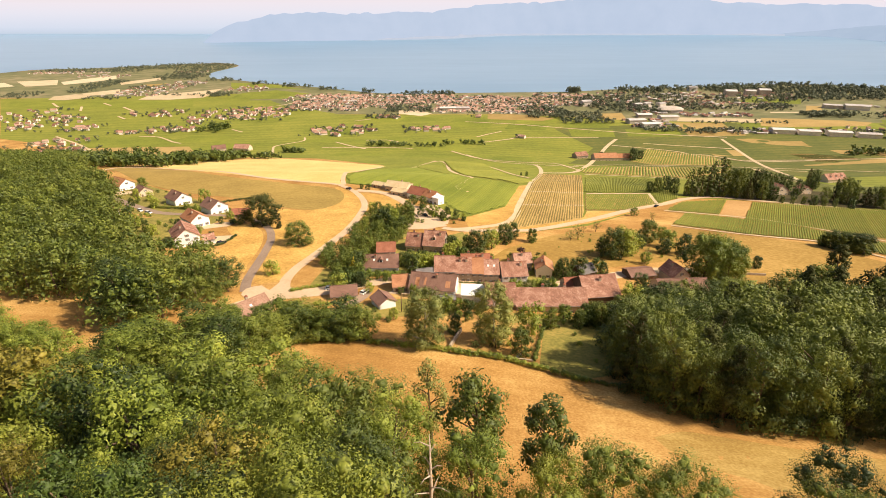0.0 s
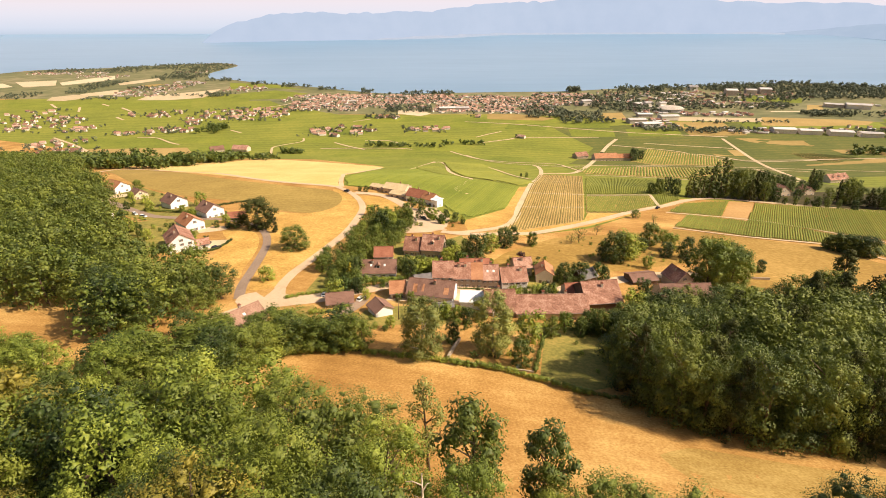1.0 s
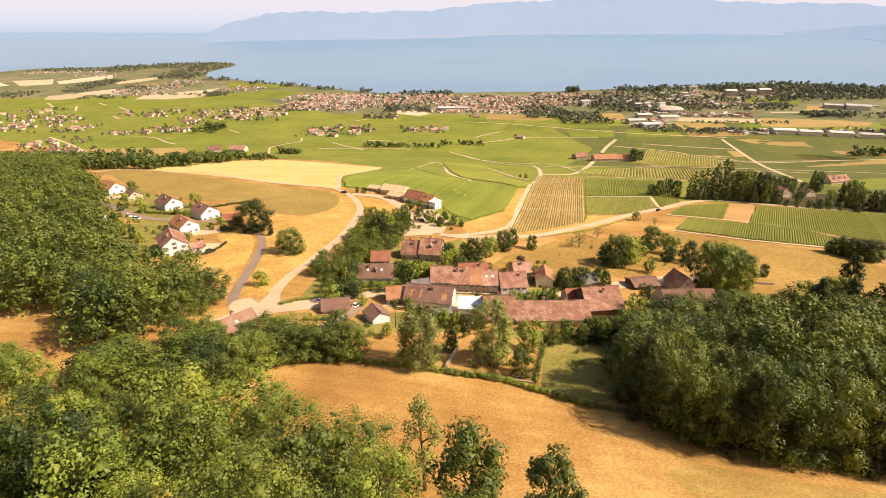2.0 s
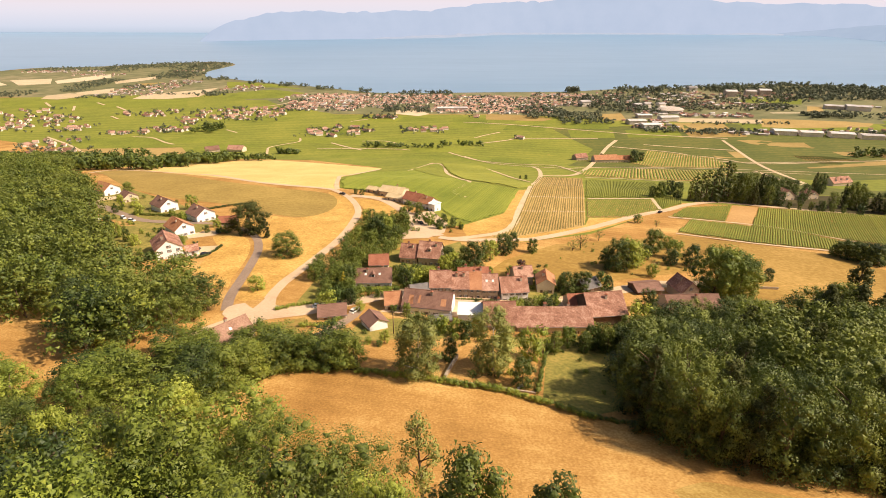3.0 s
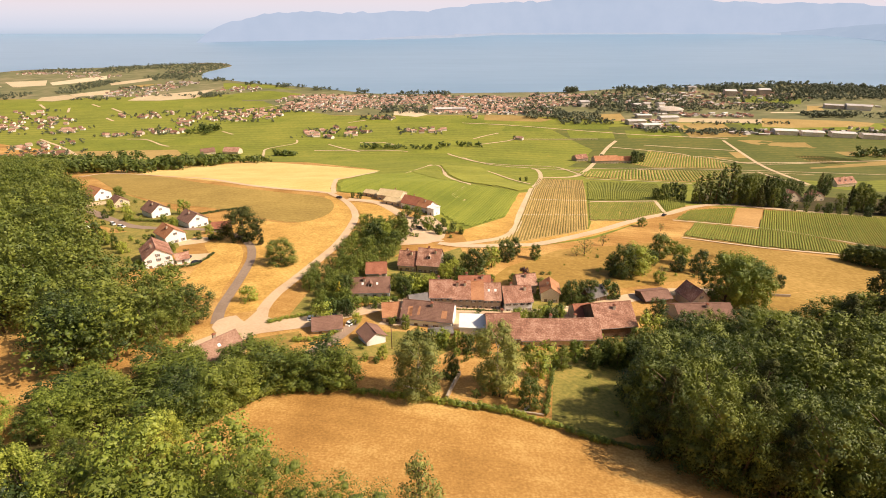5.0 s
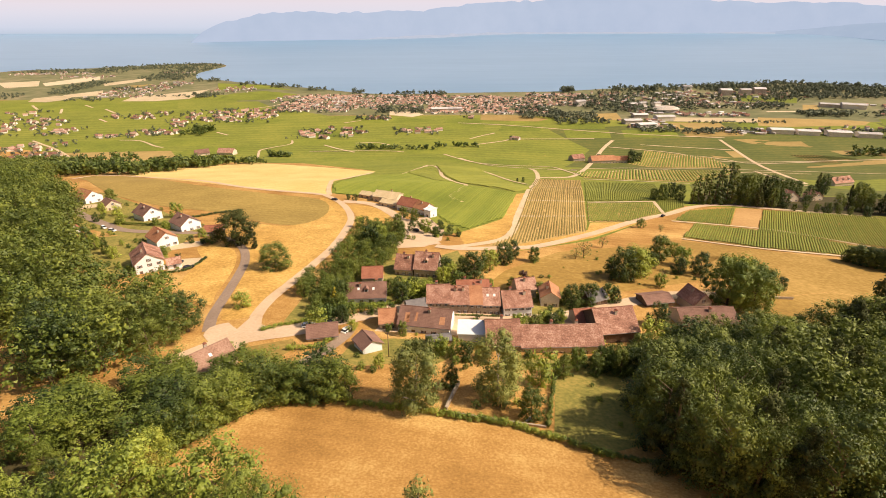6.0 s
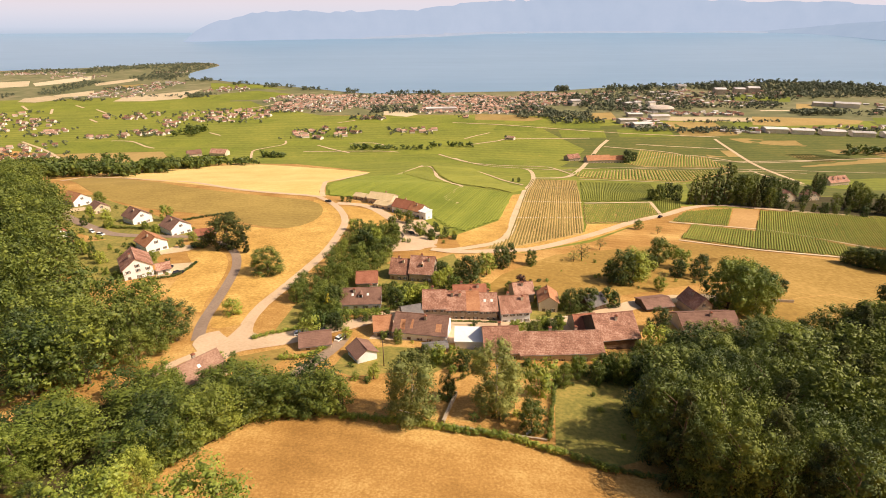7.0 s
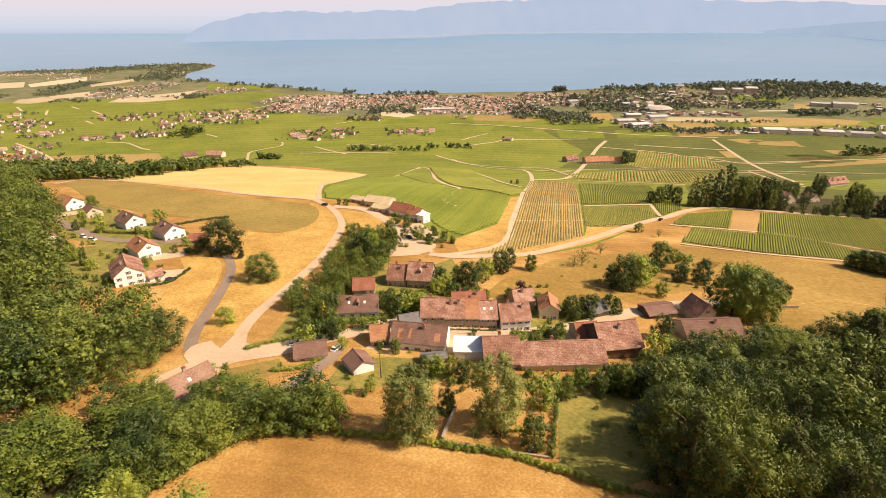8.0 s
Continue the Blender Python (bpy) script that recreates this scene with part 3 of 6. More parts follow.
patch("mown_meadow", [(136.6, 293.8), (161.9, 285.7), (208.3, 266.1), (213.2, 248.8), (223.3, 235.7), (197.1, 208.0), (184.5, 215.4), (169.4, 222.9), (139.8, 214.8), (136.6, 226.8), (125.2, 245.0), (117.5, 259.5)], M["mown"], 1, "mown dry meadow below the vineyards", "meadow")

patch("driveway", [(-110, 222), (-103, 228), (-103, 240), (-112, 238), (-116, 230)], M["gravel"], 3, "pale gravel driveway beside the chalet", "driveway")
patch("driveway", [(-224, 332), (-212, 340), (-210, 350), (-222, 347), (-232, 340)], M["gravel"], 3, "pale gravel driveway before a white house", "driveway")
patch("driveway", [(-150, 300), (-142, 304), (-140, 312), (-150, 312)], M["gravel"], 3, "pale terrace behind a white house", "terrace")
patch("driveway", [(-122, 250), (-112, 256), (-110, 266), (-120, 264), (-126, 256)], M["gravel"], 3, "pale terrace before a white house", "terrace")

# roads and tracks
road("asphalt_road", [(-71.8, 168.2), (-75.5, 180.9), (-78.1, 198.9), (-80.6, 219.4), (-83.5, 236.0), (-90.2, 253.0), (-101.4, 267.4), (-116.5, 277.0), (-126.2, 280.2)], 3.8, M["asphalt"], 4, "grey asphalt lane curving up to the houses")
road("asphalt_road", [(-126.2, 280.2), (-160.1, 284.1), (-181.9, 299.2), (-207.8, 321.1), (-237.5, 348.6), (-263.8, 374.0)], 5.4, M["asphalt"], 4, "grey asphalt lane between the houses")
road("farm_track", [(-60.9, 180.0), (-60.6, 196.6), (-54.7, 225.3), (-49.2, 256.0), (-48.2, 298.6), (-50.9, 323.5), (-59.9, 350.1), (-74.2, 373.0), (-83.7, 379.1), (-145, 402), (-242, 472), (-307, 501), (-308, 464)], 4.2, M["concrete_road"], 4, "pale concrete farm track along the field", ragged=0.06)
road("farm_track", [(-73.3, 376.2), (-76.9, 391.2), (-80, 415), (-81, 449), (-62, 536)], 3.4, M["gravel"], 5, "pale gravel track beside the wheat", ragged=0.1)
road("village_street", [(-61.3, 358.5), (-38.7, 349.7), (-18.9, 312.3), (-5.6, 275.8), (-0.1, 264.7)], 6.6, M["concrete_road"], 5, "pale street leading to the farm", ragged=0.05)
patch("farm_yard", [(-19.0, 314.9), (-4.7, 322.2), (4.6, 292.7), (2.7, 271.6), (-5.4, 260.1), (-18.4, 257.1), (-26.9, 265.3), (-17.3, 285.5)], M["concrete_road"], 4, "pale concrete farm yard", "yard")
road("vineyard_path", [(3.9, 260.9), (13.4, 264.0), (34.5, 280.3), (44.7, 305.2), (51.9, 338.2), (70, 408), (103, 539), (113, 607), (110, 628)], 4.2, M["gravel"], 5, "pale gravel path beside the vines", ragged=0.1)
road("country_road", [(-0.1, 262.1), (13.1, 259.6), (38.1, 265.6), (53.0, 271.3), (87.1, 300.0), (126.8, 337.4), (158.1, 359.6), (183.2, 379.6), (209.0, 389.9), (234.6, 383.7), (309.7, 360.3), (347.7, 346.0)], 5.2, M["concrete_road"], 6, "pale country road between vineyards", ragged=0.04)
road("vineyard_path", [(-31, 529), (-8, 617), (4, 594), (7, 515), (19, 447), (24, 424), (10.8, 382.8), (17.7, 365.5)], 3.6, M["gravel"], 6, "winding pale gravel path in the vineyard", ragged=0.1)
road("village_street", [(-69.7, 167.1), (-62.7, 166.0), (-53.0, 169.0), (-39.1, 174.1), (-26.2, 181.2), (-15.8, 188.8), (-4.4, 192.3), (5.1, 185.5), (20.4, 186.3), (37.5, 185.1), (50.6, 190.5), (62.9, 197.6), (78.5, 205.6), (97.4, 213.1), (118.1, 213.5)], 6.6, M["concrete_road"], 6, "worn pale street through the village", ragged=0.05)
road("garden_lane", [(-38.3, 145.1), (-34.2, 152.5), (-28.9, 165.4), (-28.0, 172.2)], 4.0, M["asphalt"], 5, "narrow grey lane beside a hedge")
road("garden_lane", [(-66.0, 161.3), (-69.5, 156.5), (-72.6, 150.5), (-73.5, 142.3)], 3.2, M["concrete_road"], 5, "narrow shaded lane by the corner house")
road("country_road", [(104, 544), (142, 562), (175, 630), (206, 704), (252, 807), (286, 869)], 5.5, M["gravel"], 6, "pale road to the vineyard farm")
road("country_road", [(462, 873), (437, 748), (410, 650), (379, 539)], 5.0, M["gravel"], 6, "straight pale road across the plain")
patch("gravel_yard", [(77.5, 204.0), (89.2, 212.5), (107.2, 219.2), (121.8, 215.9), (116.3, 210.3), (95.4, 208.9)], M["gravel"], 7, "pale gravel yard by the barns", "yard")
LINES = [[(161, 633), (237, 657), (367, 651), (529, 611)], [(151, 547), (207, 544), (256, 534)],
         [(32, 717), (69, 646), (120, 630), (165, 623)], [(108.8, 382.8), (160.5, 393.4)], [(151.4, 340.3), (188.8, 332.3), (216.7, 320.5), (246.2, 286.8), (256.3, 273.4)],
         [(138.5, 298.4), (175.4, 282.7), (215.1, 270.9), (220.0, 256.7), (228.2, 243.7)],
         [(92, 463), (126, 462)], [(65.2, 380.3), (107.2, 384.2)], [(52.1, 335.6), (96.6, 343.8)], [(161.2, 395.2), (154.0, 360.6)], [(264, 819), (346, 779), (403, 716), (633, 732)],
         [(-167, 817), (-140, 784), (-112, 756)], [(-228, 696), (-245, 754), (-249, 777), (-236, 801), (-219, 827), (-225, 858)], [(12, 748), (31, 711), (51, 675), (84, 656), (119, 655), (143, 650), (151, 612), (155, 578)], [(45, 601), (60, 553), (71, 505), (81, 473)],
         [(56, 874), (76, 900), (102, 927)], [(62, 827), (109, 860), (129, 875), (204, 879), (260, 882)], [(43, 1025), (126, 1001), (222, 961), (294, 933), (347, 915), (477, 886)], [(319, 836), (366, 821), (442, 799)], [(198, 614), (259, 651), (305, 631), (323, 614), (378, 628), (435, 612)],
         [(225, 580), (265, 558)], [(291, 736), (364, 759), (399, 733), (422, 703), (513, 714)], [(384, 638), (368, 550), (373, 522)], [(-635, 866), (-525, 767), (-420, 641)], [(-499, 867), (-465, 862), (-420, 816), (-400, 801)], [(-658, 1086), (-626, 1053)], [(-918, 1273), (-865, 1213)],
         [(-818, 1222), (-780, 1158)], [(-719, 1214), (-667, 1159)], [(-798, 1274), (-761, 1239)], [(-33, 521), (-21, 567), (-9, 624)], [(-122, 833), (-87, 835), (-68, 816)], [(-318, 1412), (-363, 1259), (-391, 1225)], [(-373, 939), (-345, 911)], [(-142, 1056), (-171, 1030)], [(-44, 760), (-73, 768), (-177, 764)]]
for line in LINES:
    far = np.hypot(*line[0])
    road("field_path", line, 1.6 + far * 0.0022, M["gravel"], 8, "narrow pale path between vine parcels", "path", ragged=0.15)

for u in (0.12, 0.24, 0.36, 0.48, 0.6, 0.72, 0.84):
    line = [(101 + 44 * u, 533 + 3 * u), (76 + 40 * u, 426 + 8 * u), (52 + 42 * u, 332 + 4 * u), (41 + 43 * u, 284 + 22 * u)]
    road("field_path", line, 1.15, M["vine_soil"], 8, "narrow dry gap between vine rows", "path", ragged=0.15)

# lake and far shore
water = bmesh.new()
rim = [np.array(SHORE[0]), *smooth_line(SHORE[1:-1], 30), np.array(SHORE[-1])]
face = water.faces.new([water.verts.new((x, y, -105.7)) for x, y in [*map(tuple, rim), *LAKE[len(SHORE):]]])
face.normal_update()
bmesh.ops.triangulate(water, faces=[face])
bmesh.ops.recalc_face_normals(water, faces=water.faces)
water_mesh = bpy.data.meshes.new("water")
water.to_mesh(water_mesh)
water.free()
water_mesh.materials.append(M["lake"])
tagged(new("water", water_mesh), "calm blue-grey lake under haze", "lake", kind="structure")


def mountain_range(name, foot, a0, a1, crest, seed, mat, label, back=110):
    """A far range: a folded slope that rises from the shore to an uneven crest. foot(a) gives its distance and crest(a) its height above the lake, by bearing in degrees."""
    n, rows = 150, 9
    verts, faces = [], []
    for i in range(n):
        a = a0 + (a1 - a0) * i / (n - 1)
        for j in range(rows):
            u = j / (rows - 1)
            h = crest(a) * (u ** 0.8) * (1 + 0.14 * noise.noise((a * 0.35, u * 2, seed)) + 0.06 * noise.noise((a * 1.4, u * 4, seed)))
            r = foot(a) + back * u + 25 * noise.noise((a * 0.8, u * 3, seed + 5))
            verts.append((r * math.sin(radians(a)), r * math.cos(radians(a)), -108 + h))
    for i in range(n - 1):
        for j in range(rows - 1):
            faces.append((i * rows + j, (i + 1) * rows + j, (i + 1) * rows + j + 1, i * rows + j + 1))
    return tagged(new(name, mesh_of(name, verts, faces, mat, True)), label, "mountains", kind="structure")


def bearing_curve(knots):
    a, h = np.array([k[0] for k in knots], float), np.array([k[1] for k in knots], float)
    return lambda x: float(hermite(np.array(x), a, h))


# an added glowing sheet behind the mountains stands in for haze and low sky
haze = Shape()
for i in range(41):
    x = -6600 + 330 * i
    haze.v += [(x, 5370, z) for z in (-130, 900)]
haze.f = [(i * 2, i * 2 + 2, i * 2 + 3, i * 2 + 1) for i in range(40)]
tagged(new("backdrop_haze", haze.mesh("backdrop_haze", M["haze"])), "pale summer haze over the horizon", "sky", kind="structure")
FOOT = bearing_curve([(-24, 4150), (-22.5, 4180), (-7.6, 4290), (1, 4580), (6, 5080), (12.8, 5330), (20, 5540), (27, 5840), (33, 5900), (36, 5500), (40, 4900), (48, 4700)])
FAR_FOOT = bearing_curve([(-24, 4150), (-22.5, 4180), (-7.6, 4290), (1, 4580), (6, 5080), (12.8, 5330), (20, 5540), (27, 5840), (33, 6180), (41, 6800)])
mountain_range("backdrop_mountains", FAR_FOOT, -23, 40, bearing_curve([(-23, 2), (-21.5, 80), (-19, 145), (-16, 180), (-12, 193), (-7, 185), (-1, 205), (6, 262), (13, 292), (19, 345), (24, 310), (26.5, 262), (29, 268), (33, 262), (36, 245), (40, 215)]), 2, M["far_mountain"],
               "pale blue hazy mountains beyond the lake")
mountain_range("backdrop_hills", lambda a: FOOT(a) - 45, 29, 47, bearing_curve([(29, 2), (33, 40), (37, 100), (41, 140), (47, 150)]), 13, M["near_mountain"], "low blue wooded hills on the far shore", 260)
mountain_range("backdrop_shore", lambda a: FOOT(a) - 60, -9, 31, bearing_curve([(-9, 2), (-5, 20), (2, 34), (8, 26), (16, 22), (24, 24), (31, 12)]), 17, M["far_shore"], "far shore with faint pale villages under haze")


# ---- vineyards ----
def vineyard(name, poly, angle, spacing, h, wide, mat, label, soil=None, layer=3, seed=1):
    """A vineyard parcel: its soil, and rows of vines as one uneven hedge each, all in one mesh."""
    thing = tagged(new(name), label, "vineyard", "vineyard parcels")
    cx, cy = np.mean([p[0] for p in poly]), np.mean([p[1] for p in poly])
    if soil is not None:
        ground = patch("soil", poly, soil, layer)
        for key in ("label", "category", "kind"):
            if key in ground:
                del ground[key]
        ground.parent = thing
    u, n = np.array((math.cos(radians(angle)), math.sin(radians(angle)))), np.array((-math.sin(radians(angle)), math.cos(radians(angle))))
    P = np.array(poly, float)
    lo, hi = (P @ n).min(), (P @ n).max()
    a0, a1 = (P @ u).min(), (P @ u).max()
    step = max(2.2, np.hypot(cx, cy) / 130)
    r = np.random.RandomState(seed)
    shape = Shape()
    for c in np.arange(lo + spacing / 2, hi, spacing):
        s = np.arange(a0, a1 + step, step)
        pts = s[:, None] * u + c * n
        ok = inside(poly, pts[:, 0], pts[:, 1]) & (r.rand(len(s)) > 0.0005)
        start = None
        for i in range(len(s) + 1):
            if i < len(s) and ok[i]:
                start = i if start is None else start
                continue
            if start is not None and i - start > 1:
                verts, faces = [], []
                for k in range(start, i):
                    q = pts[k] + n * r.uniform(-0.08, 0.08) * spacing
                    g = float(height(*q) + lift(*q, layer))
                    ww, hh = wide * r.uniform(0.7, 1.3) / 2, h * r.uniform(0.8, 1.2)
                    verts += [(*(q - n * ww), g), (*(q - n * ww * 0.8), g + hh * 0.8), (*q, g + hh), (*(q + n * ww * 0.8), g + hh * 0.8), (*(q + n * ww), g)]
                m = i - start
                for k in range(m - 1):
                    faces += [(k * 5 + j, k * 5 + 5 + j, k * 5 + 6 + j, k * 5 + 1 + j) for j in range(4)]
                shape.add(verts, faces)
            start = None
    part("vine_canopy", shape.mesh("vine_canopy", mat), thing)["kind"] = "stuff"
    return thing


vineyard("vineyard", [(-70.1, 379.5), (-77, 407), (-70, 494), (-31, 529), (-8, 604), (3, 519), (18, 429), (59, 406), (60, 400), (41.0, 329.8), (15.9, 296.9), (6.5, 310.9), (-4.9, 342.2), (-14.3, 362.6), (-25.7, 369.3), (-52.7, 375.5)], 72, 1.7, 0.4, 1.6, M["vine_light"], "dense green vineyard on a rounded slope", M["vine_light"], 3, 1)
vineyard("vineyard", [(0, 624), (47, 622), (76, 426), (61, 406), (22, 441), (8, 527)], 40, 1.8, 0.6, 1.6, M["vine"], "dark green vineyard parcel", M["vine"], 4, 2)
vineyard("vineyard", [(-29, 540), (-10, 610), (0, 587), (5, 509), (19, 439), (-4, 473)], 60, 1.8, 0.6, 1.6, M["vine"], "dark green vineyard wedge", M["vine"], 4, 3)
vineyard("vineyard", [(100, 534), (146, 537), (119, 434), (92.2, 325.1), (86.2, 305.7), (34.3, 266.0), (24.9, 265.6), (40.2, 287.4), (50.8, 331.5), (75, 426)], 76, 1.5, 0.26, 0.8, M["vine_sparse"], "sparse straw-coloured vineyard in long rows", M["vine_soil"], 4, 4)
vineyard("vineyard", [(148, 529), (217, 526), (190, 443), (162.0, 397.0), (108.1, 385.9)], 72, 1.35, 0.5, 1.0, M["vine"], "green vineyard in straight rows", M["plain"], 4, 5)
vineyard("vineyard", [(107.1, 379.4), (158.6, 389.7), (152.6, 361.8), (122.5, 335.6), (94.5, 329.2)], 66, 1.35, 0.5, 1.0, M["vine"], "green vineyard in straight rows beside the road", M["vine_soil"], 4, 6)
vineyard("vineyard", [(163.5, 395.5), (195, 422), (178.0, 380.6), (156.8, 363.7)], 66, 1.35, 0.5, 1.0, M["vine"], "small green vineyard corner", M["plain"], 4, 7)
vineyard("vineyard", [(152.4, 341.7), (176.5, 370.0), (216.5, 382.5), (185.8, 334.5)], 58, 1.3, 0.5, 1.0, M["vine"], "green vineyard in neat rows below the road", M["stubble"], 4, 8)
vineyard("vineyard", [(233.6, 377.5), (313.3, 364.6), (354.3, 352.6), (267.4, 266.5), (249.9, 291.1), (198.5, 324.2)], 58, 1.3, 0.5, 1.0, M["vine"], "wide green vineyard in neat rows", M["stubble"], 4, 9)
vineyard("vineyard", [(140.3, 300.9), (164.4, 336.4), (215.8, 319.2), (243.4, 283.6), (252.7, 269.7), (232.3, 248.1), (222.9, 260.0), (214.3, 273.6), (176.1, 283.8), (162.4, 292.0)], 58, 1.3, 0.5, 1.0, M["vine"], "green vineyard strip above the dry meadow", M["stubble"], 4, 10)
vineyard("vineyard", [(311, 795), (387, 745), (375, 665), (270, 669), (253, 698)], 65, 3.4, 0.7, 2.1, M["vine_light"], "yellowish vineyard with pale rows", M["vine_soil"], 4, 11)
vineyard("vineyard", [(157, 606), (231, 642), (361, 646), (342, 612), (262, 546), (156, 560)], 70, 3.4, 0.7, 2.1, M["vine_light"], "light green vineyard with pale rows", M["vine_soil"], 4, 12)


# ---- trees ----
def leaf_cloud(rs, lobes, count, size, droop=0.0, flat=0.0, core=0.28):
    """Leaves over the outsides of many lobes (x, y, z, radius), pointed blades on uneven inner masses of foliage, with normals that follow the lobes."""
    lobes = np.array(lobes)
    weight = lobes[:, 3] ** 2
    pick = rs.choice(len(lobes), count, p=weight / weight.sum())
    d = rs.normal(size=(count, 3))
    d[:, 2] += 0.3
    d /= np.linalg.norm(d, axis=1)[:, None]
    c = lobes[pick, :3] + d * lobes[pick, 3:4] * rs.uniform(0.62, 1.16, (count, 1)) * np.array([1, 1, 0.85])
    nrm = d + rs.normal(scale=0.45, size=(count, 3))
    nrm[:, 2] += 0.25 + flat
    nrm /= np.linalg.norm(nrm, axis=1)[:, None]
    t = np.cross(nrm, rs.normal(size=(count, 3)))
    t[:, 2] -= droop
    t /= np.linalg.norm(t, axis=1)[:, None] + 1e-9
    b = np.cross(nrm, t)
    s = size * rs.uniform(0.6, 1.4, (count, 1))
    verts = np.stack([c - t * s * 0.8 - b * s * 0.6, c + t * s * 1.1, c - t * s * 0.5 + b * s * 0.75], 1).reshape(-1, 3)
    soft = 0.62 * d + 0.38 * nrm
    soft = np.repeat(soft / np.linalg.norm(soft, axis=1)[:, None], 3, axis=0)
    faces = np.arange(count * 3).reshape(-1, 3)
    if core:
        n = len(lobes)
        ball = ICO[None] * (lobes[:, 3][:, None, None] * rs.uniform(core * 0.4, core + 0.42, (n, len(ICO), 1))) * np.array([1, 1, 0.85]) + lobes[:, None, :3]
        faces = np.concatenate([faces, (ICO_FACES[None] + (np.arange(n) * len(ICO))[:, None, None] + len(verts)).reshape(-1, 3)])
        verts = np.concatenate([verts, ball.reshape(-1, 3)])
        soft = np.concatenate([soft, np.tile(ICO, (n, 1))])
    return verts, faces, soft


ico = bmesh.new()
bmesh.ops.create_icosphere(ico, subdivisions=1, radius=1)
bmesh.ops.triangulate(ico, faces=ico.faces)
ICO = np.array([v.co[:] for v in ico.verts])
ICO_FACES = np.array([[v.index for v in f.verts] for f in ico.faces])
ico.free()


def fast_mesh(name, verts, faces, mat, normals):
    me = bpy.data.meshes.new(name)
    me.vertices.add(len(verts))
    me.vertices.foreach_set("co", np.asarray(verts, np.float32).ravel())
    me.loops.add(len(faces) * 3)
    me.loops.foreach_set("vertex_index", np.asarray(faces, np.int32).ravel())
    me.polygons.add(len(faces))
    me.polygons.foreach_set("loop_start", np.arange(0, len(faces) * 3, 3, dtype=np.int32))
    me.materials.append(mat)
    me.update(calc_edges=True)
    me.polygons.foreach_set("use_smooth", np.ones(len(faces), bool))
    me.attributes.new("custom_normal", "FLOAT_VECTOR", "POINT").data.foreach_set("vector", np.asarray(normals, np.float32).ravel())
    me.update()
    return me


# kind: (crown foot, widest radius, shape power, lobes, lobe radius, sprays, spray size, leaf, bark) for a tree 10 m high
KINDS = {
    "beech": (2.0, 3.4, 0.55, 62, 0.95, 6900, 0.117, "leaf_a", "bark"),
    "oak": (1.6, 3.9, 0.6, 62, 1.02, 6900, 0.117, "leaf_b", "bark"),
    "ash": (2.2, 3.3, 0.6, 56, 0.92, 6200, 0.117, "leaf_light", "bark"),
    "near_beech": (2.0, 3.4, 0.55, 70, 0.92, 18500, 0.066, "leaf_a", "bark"),
    "near_oak": (1.6, 3.9, 0.6, 72, 0.98, 18500, 0.066, "leaf_b", "bark"),
    "near_ash": (2.2, 3.3, 0.6, 70, 0.9, 18500, 0.066, "leaf_light", "bark"),
    "near_mid": (1.6, 3.7, 0.55, 76, 0.95, 19000, 0.066, "leaf_mid", "bark"),
    "edge_oak": (0.2, 3.5, 0.36, 44, 1.3, 9000, 0.115, "leaf_b", "bark"),
    "edge_fir": (0.1, 3.1, 0.9, 46, 1.05, 7500, 0.115, "leaf_dark", "bark"),
    "near_russet": (2.0, 3.6, 0.6, 70, 0.92, 18500, 0.066, "leaf_russet", "bark"),
    "russet": (2.0, 3.6, 0.6, 60, 0.98, 6500, 0.117, "leaf_russet", "bark"),
    "wood_mid": (1.0, 3.3, 0.55, 34, 1.15, 3000, 0.18, "leaf_mid", "bark"),
    "wood_oak": (1.0, 3.7, 0.6, 34, 1.25, 3000, 0.18, "leaf_b", "bark"),
    "fir": (0.8, 2.9, 1.0, 50, 0.9, 5500, 0.13, "leaf_dark", "bark"),
    "pine": (4.2, 2.1, 0.7, 22, 0.75, 4000, 0.12, "leaf_b", "bark"),
    "sparse": (3.0, 1.9, 0.8, 24, 0.62, 2200, 0.12, "leaf_birch", "bark"),
    "poplar": (0.4, 1.0, 0.5, 34, 0.6, 3200, 0.12, "leaf_b", "bark"),
    "cypress": (0.3, 1.1, 0.6, 26, 0.6, 2000, 0.14, "leaf_dark", "bark"),
    "birch": (0.3, 2.9, 0.4, 90, 0.85, 12500, 0.105, "leaf_birch", "birch_bark"),
    "round": (0.5, 4.3, 0.45, 56, 1.2, 7000, 0.16, "leaf_b", "bark"),
    "orchard": (1.4, 4.6, 0.45, 34, 1.4, 3600, 0.2, "leaf_a", "bark"),
    "plane": (0.7, 4.8, 0.5, 70, 1.35, 8500, 0.15, "leaf_plane", "bark"),
    "bare": (3.0, 4.6, 0.5, 22, 1.2, 500, 0.25, "leaf_birch", "bark"),
    "bush": (0.2, 5.2, 0.5, 18, 2.1, 900, 0.42, "leaf_a", "bark"),
    "dark_bush": (0.2, 5.2, 0.5, 18, 2.1, 900, 0.42, "leaf_b", "bark"),
    "cedar": (0.4, 4.4, 0.5, 64, 1.25, 10500, 0.14, "leaf_dark", "bark"),
    "copper": (0.8, 4.6, 0.5, 26, 1.4, 3000, 0.24, "leaf_red", "bark"),
    "golden": (0.3, 2.4, 0.8, 24, 0.9, 1800, 0.22, "leaf_yellow", "bark"),
}
TEMPLATES, LOBES = {}, {}


